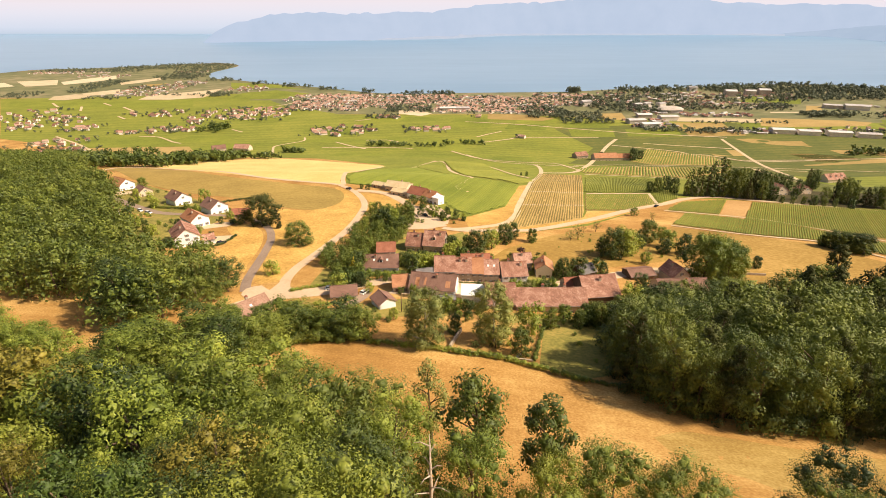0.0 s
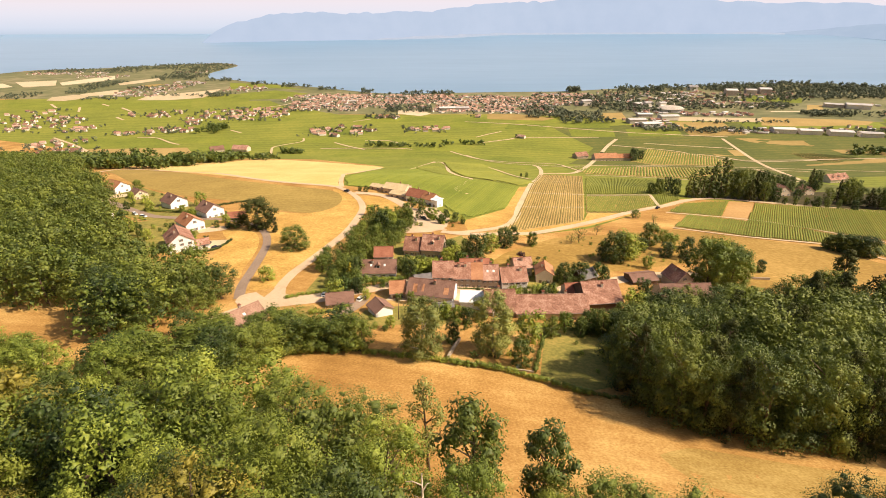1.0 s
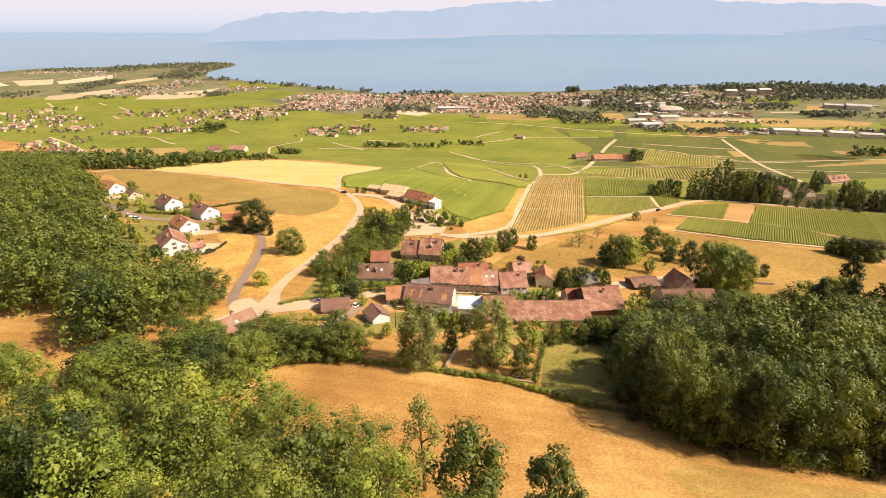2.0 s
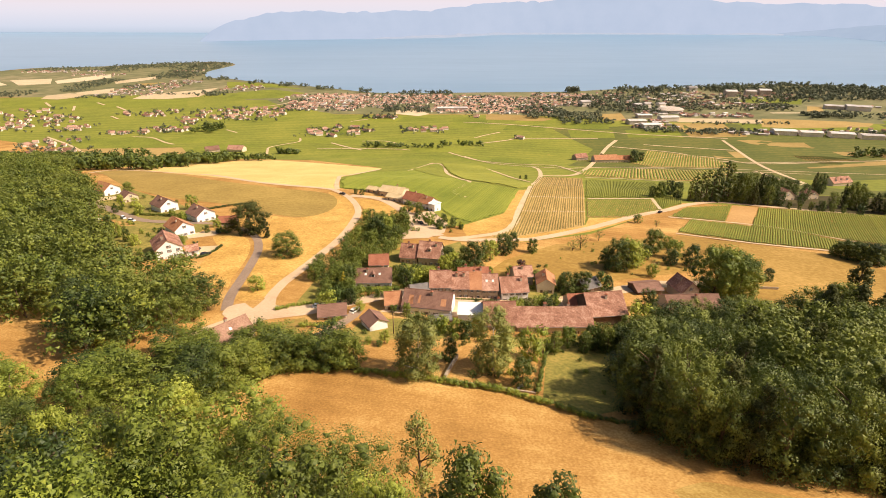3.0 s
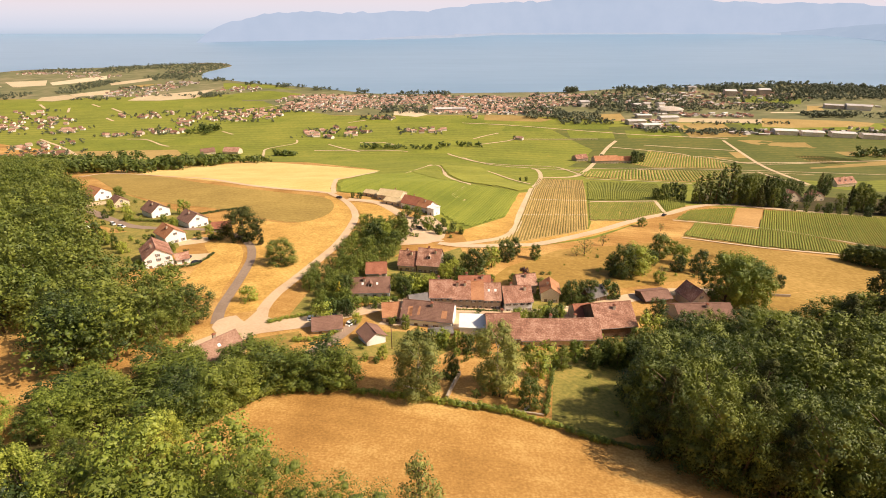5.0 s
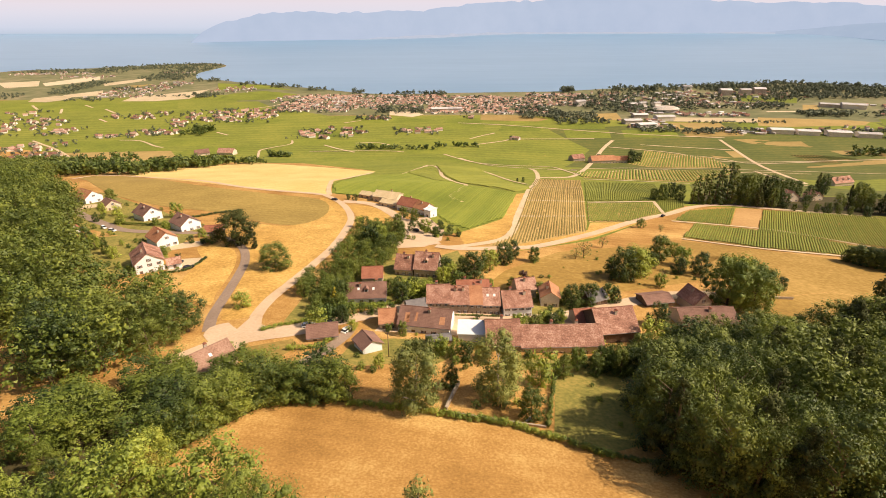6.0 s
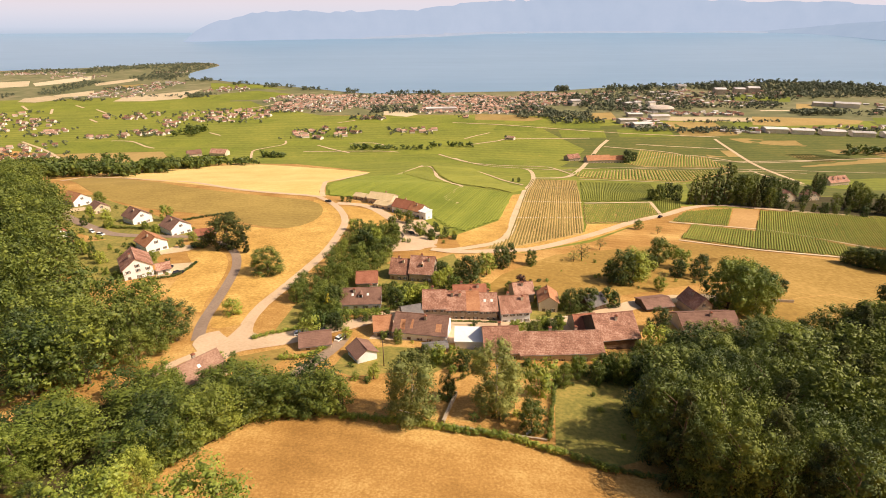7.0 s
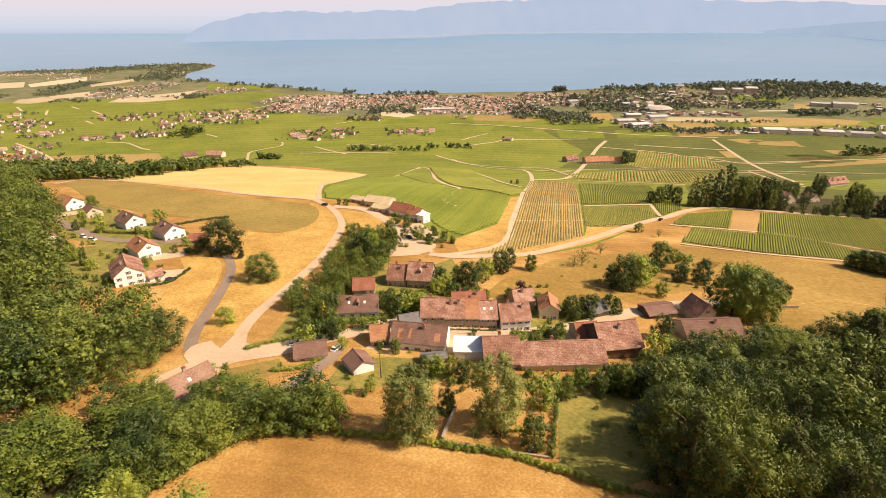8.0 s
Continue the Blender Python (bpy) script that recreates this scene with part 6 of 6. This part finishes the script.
house(-223.0, 349.0, 11.0, 60, 13.0, 4.4, "tile_orange", "plaster_white", "white house with bright orange-red roof", gable=True, windows=2, floors=1, chimneys=0, group="white houses")
house(-187.0, 276.5, 6.0, 50, 9.0, 3.4, "tile_red", "plaster_white", "white house half hidden by trees", gable=True, windows=1, chimneys=0, group="white houses")
house(-200.0, 331.0, 9.0, 50, 9.0, 3.4, "tile_brown", "plaster_cream", "house with brown roof among shrubs", gable=True, windows=2, chimneys=0, group="white houses")
house(-118.0, 276.5, 9.0, 12, 8.0, 2.4, "tile_red", "timber", "low open carport with red roof", windows=0, chimneys=0, name="carport", group="white houses", pitch=24)
house(-62.0, 138.5, 11.0, 48, 9.0, 3.0, "tile_pink", "plaster_cream", "corner house with faded pink tile roof", windows=3, chimneys=1, skylights=1)
house(-69.5, 133.5, 4.0, 30, 3.5, 2.0, "slate", "timber", "small shed with pale roof beside trees", windows=0, chimneys=0, name="shed", category="shed", pitch=16)
house(266, 405, 14.0, 14, 11.0, 4.4, "tile_old", "plaster_cream", "house with red-brown gable roof in the grove", gable=True, windows=3, chimneys=1, group="grove houses")
house(293, 412, 10.0, 14, 9.0, 4.0, "tile_old", "plaster_cream", "small cream house in the grove", gable=True, windows=2, chimneys=0, group="grove houses")
house(398, 526, 24.0, 14, 13.0, 5.0, "tile_old", "plaster_cream", "large farmhouse with dull red roof", windows=8, chimneys=2, group="grove houses", dormers=3)
house(-296, 738, 22.0, -8, 13.0, 4.6, "tile_old", "plaster_cream", "farmhouse with brown roof behind the tree belt", windows=4, chimneys=1, group="hamlet farms")
house(-322, 730, 18.0, 30, 12.0, 4.0, "tile_brown", "plaster_cream", "barn with dull brown roof behind the tree belt", windows=2, chimneys=0, group="hamlet farms", name="barn", category="barn")
house(205, 699, 32.0, 6, 14.0, 5.0, "tile_orange", "plaster_cream", "vineyard farm with orange-red roof", windows=7, chimneys=2, group="vineyard farm")
house(237, 705, 20.0, 6, 12.0, 4.6, "tile_orange", "plaster_cream", "vineyard farm wing with orange roof", windows=5, chimneys=1, group="vineyard farm")
house(184, 713, 18.0, 20, 12.0, 4.6, "tile_old", "plaster_grey", "vineyard barn with brown roof", windows=3, chimneys=0, group="vineyard farm", name="barn", category="barn")

# low building with a white roof
low = tagged(new("flat_roof_building"), "low building with bright white sloping roof", "outbuilding", "village houses")
low.matrix_world = pose(6.6, 164.4, float(height(8, 166)) - 0.2, 0, 0, -4)
part("wall", Shape().box(0, 0, -0.8, 8.6, 6.6, 3.0).mesh("wall", M["plaster_white"]), low)
part("roof_sheet", Shape().add([(-0.3, -0.3, 3.02), (8.9, -0.3, 3.02), (8.9, 6.9, 3.9), (-0.3, 6.9, 3.9), (-0.3, -0.3, 3.22), (8.9, -0.3, 3.22), (8.9, 6.9, 4.1), (-0.3, 6.9, 4.1)],
                               [(3, 2, 1, 0), (4, 5, 6, 7), (0, 1, 5, 4), (1, 2, 6, 5), (2, 3, 7, 6), (3, 0, 4, 7)]).mesh("roof_sheet", M["white_sheet"]), low)


# ---- cars ----
def car(x, y, yaw, paint, label, long=4.3, tall=1.45):
    thing = tagged(new("car"), label, "car", "parked cars")
    thing.matrix_world = pose(x, y, float(height(x, y)) + float(lift(x, y, 6)), 0, 0, yaw)
    a, b = long / 2, 0.86
    body = Shape().box(-a, -b, 0.28, a, b, 0.8, 0.05)
    part("body", body.mesh("body", paint), thing)
    part("cabin", Shape().add([(-a + 0.25, -b + 0.06, 0.8), (a - 1.1, -b + 0.06, 0.8), (a - 1.1, b - 0.06, 0.8), (-a + 0.25, b - 0.06, 0.8),
                               (-a + 0.55, -b + 0.2, tall - 0.05), (a - 1.9, -b + 0.2, tall - 0.05), (a - 1.9, b - 0.2, tall - 0.05), (-a + 0.55, b - 0.2, tall - 0.05)],
                              [(4, 5, 6, 7), (0, 1, 5, 4), (1, 2, 6, 5), (2, 3, 7, 6), (3, 0, 4, 7)]).mesh("cabin", M["glass"]), thing)
    part("roof_panel", Shape().box(-a + 0.53, -b + 0.18, tall - 0.05, a - 1.88, b - 0.18, tall, 0.03).mesh("roof_panel", paint), thing)
    for sx in (-a + 0.8, a - 0.85):
        for sy in (-b - 0.02, b - 0.2):
            part("wheel", Shape().tube([(sx, sy, 0.32), (sx, sy + 0.22, 0.32)], [0.32, 0.32], 12).mesh("wheel", M["rubber"]), thing)
    return thing


for x, y, yaw, paint, label in [(-41.5, 172.6, 14, "car_white", "white car parked beside the street"), (-36.3, 175.2, 16, "car_dark", "dark car parked beside the street"), (-28.6, 169.6, 60, "car_white", "white car by the garage"),
                                (-12.5, 198.3, 12, "car_white", "white car in a village yard"), (-10.5, 203.0, 20, "car_dark", "dark car in a village yard"), (-110.5, 232.2, 60, "car_dark", "dark car before the chalet"), (-103.8, 226.5, 40, "car_dark", "dark car by the garden hedge"),
                                (-176, 289, -40, "car_white", "white car on the lane"), (-168, 283, -20, "car_white", "pale car on the lane"), (-67.2, 361.2, 150, "car_dark", "dark car at the track junction"), (-10.5, 289, 120, "car_dark", "dark car in the farm yard"),
                                (150, 351, 45, "car_dark", "dark car on the country road"), (-6.5, 295, 100, "car_red", "red car in the farm yard")]:
    car(x, y, yaw, M[paint], label)

def shrubs(poly, n, low, high, where, seed):
    """Loose garden shrubs, clear of houses and roads."""
    r = random.Random(seed)
    xs, ys = [p[0] for p in poly], [p[1] for p in poly]
    made = tries = 0
    while made < n and tries < 4000:
        tries += 1
        x, y = r.uniform(min(xs), max(xs)), r.uniform(min(ys), max(ys))
        if not inside(poly, [x], [y])[0] or any(inside(f, [x], [y])[0] for f in FOOTPRINTS):
            continue
        if any((np.hypot(line[:, 0] - x, line[:, 1] - y) < width / 2 + 1.0).any() for line, width in ROAD_LINES):
            continue
        plant(r.choice(("bush", "dark_bush", "bush")), x, y, r.uniform(low, high), where, "garden shrubs", 1.0)
        made += 1


shrubs([(-44, 148), (-20, 142), (14, 146), (50, 150), (62, 168), (75, 200), (40, 214), (-8, 218), (-35, 212), (-46, 165)], 112, 0.9, 3.0, "in a village garden", 51)
shrubs([(-10, 126), (14, 124), (30, 122), (44, 116), (48, 146), (6, 146), (-20, 144)], 18, 0.8, 2.4, "on the garden grass", 54)
shrubs([(-215, 318), (-160, 240), (-118, 216), (-104, 226), (-106, 262), (-130, 300), (-190, 352)], 64, 1.0, 3.4, "in a house garden", 52)
shrubs([(-30, 300), (-14, 262), (10, 272), (14, 292), (-8, 322)], 16, 1.2, 3.2, "beside the farm", 53)
shrubs([(20, 214), (60, 214), (118, 232), (140, 262), (118, 282), (60, 258), (20, 235)], 34, 0.7, 1.8, "on the dry meadow", 55)

# garden furniture: two dark posts and a white bench
for x, y in ((15.0, 126.0), (15.9, 125.6)):
    post = tagged(new("garden_post", Shape().tube([(x, y, float(height(x, y)) - 0.2), (x, y, float(height(x, y)) + 1.5)], [0.26, 0.2], 8).mesh("garden_post", M["timber"])), "short dark wooden post on the dry lawn", "post", "garden posts")
bench = tagged(new("garden_bench"), "small white bench beside a tree", "bench")
bench.matrix_world = pose(21.0, 120.6, float(height(21, 120.6)), 0, 0, 30)
part("seat", Shape().box(-0.8, -0.25, 0.42, 0.8, 0.25, 0.5).mesh("seat", M["white_paint"]), bench)
part("backrest", Shape().box(-0.8, 0.2, 0.5, 0.8, 0.28, 0.95).mesh("backrest", M["white_paint"]), bench)
for sx in (-0.7, 0.62):
    part("leg", Shape().box(sx, -0.2, -0.1, sx + 0.08, 0.24, 0.42).mesh("leg", M["white_paint"]), bench)
for x, y, yaw in ((-31, 152.5, 20), (-33.0, 150.5, 50)):
    bed = hedge("flower_bed", [(x, y), (x + 1.2, y + 0.5), (x + 2.4, y + 0.6)], 0.7, 1.0, "flowers", "orange and yellow flowers beside the lane", "flower beds", int(-x), 60, 0.14)
    bed["category"] = "flowers"
pole = tagged(new("utility_pole"), "tall thin wooden utility pole among gardens", "pole")
pole.location = (-13.8, 152.2, float(height(-13.8, 152.2)))
part("shaft", Shape().tube([(0, 0, -0.5), (0, 0, 8.5)], [0.16, 0.1], 8).mesh("shaft", M["timber"], True), pole)
part("crossarm", Shape().box(-0.7, -0.06, 7.9, 0.7, 0.06, 8.02).mesh("crossarm", M["timber"]), pole)


# ---- distant hamlets and town ----
def far_house_meshes(length, width, eave, rise, roof, wall):
    w = Shape().add([(0, 0, -2), (length, 0, -2), (length, width, -2), (0, width, -2), (0, 0, eave), (length, 0, eave), (length, width, eave), (0, width, eave), (0, width / 2, eave + rise), (length, width / 2, eave + rise)],
                    [(0, 1, 5, 4), (1, 2, 6, 9, 5), (2, 3, 7, 6), (3, 0, 4, 8, 7), (3, 2, 1, 0)])
    o = 0.6
    k = o * rise / (width / 2)
    r = Shape().add([(-o, -o, eave - k), (length + o, -o, eave - k), (length + o, width / 2, eave + rise), (-o, width / 2, eave + rise), (length + o, width + o, eave - k), (-o, width + o, eave - k),
                     (-o, -o, eave - k + 0.3), (length + o, -o, eave - k + 0.3), (length + o, width / 2, eave + rise + 0.3), (-o, width / 2, eave + rise + 0.3), (length + o, width + o, eave - k + 0.3), (-o, width + o, eave - k + 0.3)],
                    [(6, 7, 8, 9), (9, 8, 10, 11), (0, 3, 2, 1), (3, 5, 4, 2), (0, 1, 7, 6), (5, 11, 10, 4), (1, 2, 8, 7), (2, 4, 10, 8), (0, 6, 9, 3), (3, 9, 11, 5)])
    return w.mesh("wall", M[wall]), r.mesh("roof", M[roof])


FAR = [far_house_meshes(*s) for s in ((11, 9, 4.5, 3.2, "far_roof", "far_wall"), (14, 10, 5, 3.5, "far_roof", "far_wall"), (9, 8, 5.5, 3, "far_roof", "far_wall"), (18, 11, 5, 3.5, "far_roof", "far_wall"), (12, 10, 6, 1.2, "far_grey_roof", "far_wall"), (22, 12, 4.5, 1.0, "far_grey_roof", "far_wall"))]


def far_house(k, x, y, yaw, size, label, group):
    thing = tagged(new("far_house"), label, "house", group)
    thing.matrix_world = Matrix.LocRotScale((x, y, float(height(x, y))), Euler((0, 0, radians(yaw))), (size, size, size))
    part("wall", FAR[k][0], thing)
    part("roof", FAR[k][1], thing)


HAMLETS = [(-183, 923, 52, 50, 26), (-29, 937, 40, 30, 14), (-122, 924, 10, 8, 3), (-386, 1123, 66, 80, 60), (-320, 1242, 38, 80, 34), (-580, 1122, 35, 44, 16), (-467, 1087, 44, 90, 34), (-635, 1111, 22, 20, 7), (-752, 991, 60, 90, 40), (-860, 1080, 60, 90, 22), (-643, 941, 26, 30, 12),
           (-540, 897, 24, 14, 8), (-497, 924, 20, 36, 12), (-460, 936, 18, 30, 10), (-585, 800, 40, 50, 14), (-535, 710, 36, 46, 22), (-113, 1069, 26, 12, 7), (62, 1087, 16, 14, 4), (118, 872, 8, 4, 2)]
rnd = random.Random(21)
for cx, cy, rx, ry, n in HAMLETS:
    for _ in range(n):
        a, q = rnd.uniform(0, 6.28), math.sqrt(rnd.random())
        far_house(rnd.choice((0, 0, 1, 2, 1, 3)), cx + rx * q * math.cos(a), cy + ry * q * math.sin(a), rnd.uniform(-40, 40), rnd.uniform(0.42, 0.68), "small distant house with reddish roof in a hamlet", "hamlet houses")


def town(name, spots, grey, size, label, seed):
    """Many far roofs and walls as one mass."""
    r = random.Random(seed)
    wall, tiles, sheets = Shape(), Shape(), Shape()
    for cx, cy, rx, ry, n in spots:
        for _ in range(n):
            x, y = cx + rx * r.uniform(-1, 1), cy + ry * r.uniform(-1, 1)
            if inside(LAKE, [x], [y + 14])[0]:
                continue
            g = float(height(x, y))
            l, w, e, s = r.uniform(8, 17) * size, r.uniform(7, 11) * size, r.uniform(4, 8) * size, radians(r.uniform(-50, 50))
            flat = r.random() < grey
            if flat:
                l, w = l * 1.7, w * 1.3
            rise = 0.4 if flat else w * 0.33
            c, d = math.cos(s), math.sin(s)
            t = lambda a, b, z: (x + a * c - b * d, y + a * d + b * c, g + z)
            wall.add([t(0, 0, -1), t(l, 0, -1), t(l, w, -1), t(0, w, -1), t(0, 0, e), t(l, 0, e), t(l, w, e), t(0, w, e), t(0, w / 2, e + rise), t(l, w / 2, e + rise)],
                     [(0, 1, 5, 4), (1, 2, 6, 9, 5), (2, 3, 7, 6), (3, 0, 4, 8, 7)])
            (sheets if flat else tiles).add([t(-0.5, -0.5, e), t(l + 0.5, -0.5, e), t(l + 0.5, w / 2, e + rise + 0.3), t(-0.5, w / 2, e + rise + 0.3), t(l + 0.5, w + 0.5, e), t(-0.5, w + 0.5, e)],
                                            [(0, 1, 2, 3), (3, 2, 4, 5)])
    thing = tagged(new(name), label, "town", kind="stuff")
    part("wall", wall.mesh("wall", M["far_wall"]), thing)["kind"] = "stuff"
    part("roof", tiles.mesh("roof", M["far_roof"]), thing)["kind"] = "stuff"
    if sheets.v:
        part("flat_roof", sheets.mesh("flat_roof", M["far_grey_roof"]), thing)["kind"] = "stuff"
    return thing


town("town", [(-258, 1290, 70, 130, 300), (-155, 1300, 46, 110, 170), (-46, 1335, 72, 75, 200), (75, 1265, 84, 130, 330), (168, 1245, 70, 125, 230), (305, 1330, 74, 100, 190), (-40, 1200, 40, 26, 30), (10, 1165, 40, 16, 26), (-330, 1360, 60, 60, 50)], 0.1, 0.45, "dense distant lakeside town of red roofs", 31)
town("town", [(520, 1350, 120, 100, 110), (760, 1400, 160, 60, 90), (640, 1240, 120, 50, 60), (450, 1160, 60, 50, 40), (560, 1100, 70, 30, 40), (600, 930, 110, 20, 40), (820, 930, 140, 40, 46), (385, 1005, 40, 40, 34), (1000, 1150, 120, 80, 40)], 0.45, 0.5, "distant mix of pale halls and houses", 32)
town("village", [(-807, 1493, 70, 100, 70), (-777, 1640, 50, 70, 46), (-557, 1540, 55, 50, 40), (-1320, 1960, 130, 40, 60), (-1150, 1860, 90, 40, 30), (-900, 1980, 60, 20, 12)], 0.3, 0.45, "far villages with pale walls in the fields", 33)
for k, x, y, yaw, size in ((5, 351, 1002, 8, 1.5), (5, 365, 965, 12, 1.5), (5, 425, 1040, 5, 1.6), (5, 392, 1076, 0, 1.3), (5, 572, 917, -10, 1.6), (5, 612, 907, -12, 1.5), (5, 655, 896, -14, 1.6), (5, 698, 884, -15, 1.5), (5, 742, 872, -16, 1.6), (5, 790, 868, -18, 1.5),
                            (5, 884, 1184, -25, 2.0), (5, 850, 1205, -25, 1.6), (4, 431, 1205, 20, 1.4), (4, 455, 1212, 20, 1.5), (4, 488, 1215, 20, 1.4), (4, 825, 1420, -10, 2.2), (4, 785, 1412, -10, 2.0), (4, 727, 1399, -8, 2.2), (4, 674, 1494, 0, 1.8), (4, 318, 1229, 15, 1.8), (5, 24, 1160, 4, 1.5), (5, -6, 1158, 4, 1.5)):
    far_house(k, x, y, yaw, size, "large pale hall with a flat grey roof" if k == 5 else "pale apartment block with a flat roof", "distant halls")

# oval hall with a domed roof
hall = tagged(new("oval_hall"), "large pale oval hall with a shallow dome", "hall")
hall.location = (484, 1148, float(height(484, 1148)))
ring = lambda r, q, z: [(r * math.cos(t), q * math.sin(t), z) for t in (2 * math.pi * i / 32 for i in range(32))]
hoop = lambda n: [(k * 32 + i, k * 32 + (i + 1) % 32, (k + 1) * 32 + (i + 1) % 32, (k + 1) * 32 + i) for k in range(n) for i in range(32)]
part("wall", Shape().add(ring(27, 17, -1) + ring(27, 17, 7), hoop(1)).mesh("wall", M["far_grey_roof"]), hall)
part("dome", Shape().add(ring(29, 19, 7) + ring(24, 15, 10) + ring(15, 9, 12) + ring(4, 3, 13), hoop(3) + [tuple(range(96, 128))]).mesh("dome", M["far_wall"], True), hall)


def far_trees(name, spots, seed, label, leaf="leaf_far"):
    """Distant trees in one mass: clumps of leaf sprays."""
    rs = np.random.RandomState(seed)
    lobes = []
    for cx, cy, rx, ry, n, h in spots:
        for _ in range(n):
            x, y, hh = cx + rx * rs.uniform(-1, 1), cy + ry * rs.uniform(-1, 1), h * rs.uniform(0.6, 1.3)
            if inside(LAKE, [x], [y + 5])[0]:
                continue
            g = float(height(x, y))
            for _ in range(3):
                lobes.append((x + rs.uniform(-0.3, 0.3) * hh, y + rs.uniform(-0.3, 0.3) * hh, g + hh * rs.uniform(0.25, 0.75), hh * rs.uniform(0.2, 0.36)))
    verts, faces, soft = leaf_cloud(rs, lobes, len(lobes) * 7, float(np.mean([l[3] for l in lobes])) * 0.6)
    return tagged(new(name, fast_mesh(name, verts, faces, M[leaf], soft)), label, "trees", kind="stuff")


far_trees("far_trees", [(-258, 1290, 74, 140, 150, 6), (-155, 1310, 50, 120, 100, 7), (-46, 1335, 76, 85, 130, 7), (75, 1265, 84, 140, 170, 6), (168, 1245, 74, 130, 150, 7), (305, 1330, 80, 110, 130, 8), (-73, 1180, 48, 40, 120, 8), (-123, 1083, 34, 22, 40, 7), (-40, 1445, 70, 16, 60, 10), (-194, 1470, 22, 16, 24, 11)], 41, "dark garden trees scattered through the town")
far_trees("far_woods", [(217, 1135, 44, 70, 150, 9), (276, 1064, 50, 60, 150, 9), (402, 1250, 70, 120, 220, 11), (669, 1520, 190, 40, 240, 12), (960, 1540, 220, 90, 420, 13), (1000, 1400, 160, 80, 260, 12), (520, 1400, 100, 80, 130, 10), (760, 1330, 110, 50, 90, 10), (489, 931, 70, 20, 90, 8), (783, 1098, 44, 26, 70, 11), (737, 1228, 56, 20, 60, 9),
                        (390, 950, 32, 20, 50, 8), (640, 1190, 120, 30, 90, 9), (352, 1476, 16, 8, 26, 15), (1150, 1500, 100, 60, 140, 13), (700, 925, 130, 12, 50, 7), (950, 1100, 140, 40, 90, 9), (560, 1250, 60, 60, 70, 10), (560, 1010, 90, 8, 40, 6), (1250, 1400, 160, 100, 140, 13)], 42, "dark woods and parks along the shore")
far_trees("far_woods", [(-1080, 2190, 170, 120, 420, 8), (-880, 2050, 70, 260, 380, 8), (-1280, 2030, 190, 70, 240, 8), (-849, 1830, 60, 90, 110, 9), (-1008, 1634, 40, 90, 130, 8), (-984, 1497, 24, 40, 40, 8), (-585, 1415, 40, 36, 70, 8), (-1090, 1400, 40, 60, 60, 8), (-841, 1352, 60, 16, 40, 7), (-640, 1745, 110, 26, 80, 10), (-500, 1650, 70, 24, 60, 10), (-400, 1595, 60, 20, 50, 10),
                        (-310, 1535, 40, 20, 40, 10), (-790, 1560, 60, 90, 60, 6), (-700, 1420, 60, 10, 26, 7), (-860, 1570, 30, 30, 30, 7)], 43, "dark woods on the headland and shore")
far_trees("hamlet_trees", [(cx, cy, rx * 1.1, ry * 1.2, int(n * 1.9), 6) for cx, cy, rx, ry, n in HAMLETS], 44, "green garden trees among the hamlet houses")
far_trees("field_trees", [(-340, 495, 12, 10, 16, 11), (-306, 520, 34, 14, 70, 12), (-278, 565, 16, 20, 60, 12), (-262, 605, 20, 20, 60, 11), (-225, 632, 26, 9, 34, 8), (-380, 540, 46, 26, 90, 12), (-450, 600, 50, 24, 90, 12), (-57, 786, 60, 8, 60, 7), (31, 812, 32, 7, 30, 7), (-208, 722, 18, 8, 26, 8), (-260, 690, 6, 5, 5, 7), (620, 770, 40, 16, 40, 10), (-402, 930, 22, 26, 26, 14), (-385, 640, 30, 40, 40, 11)], 45, "green tree belts and hedges on the plain", "leaf_b")
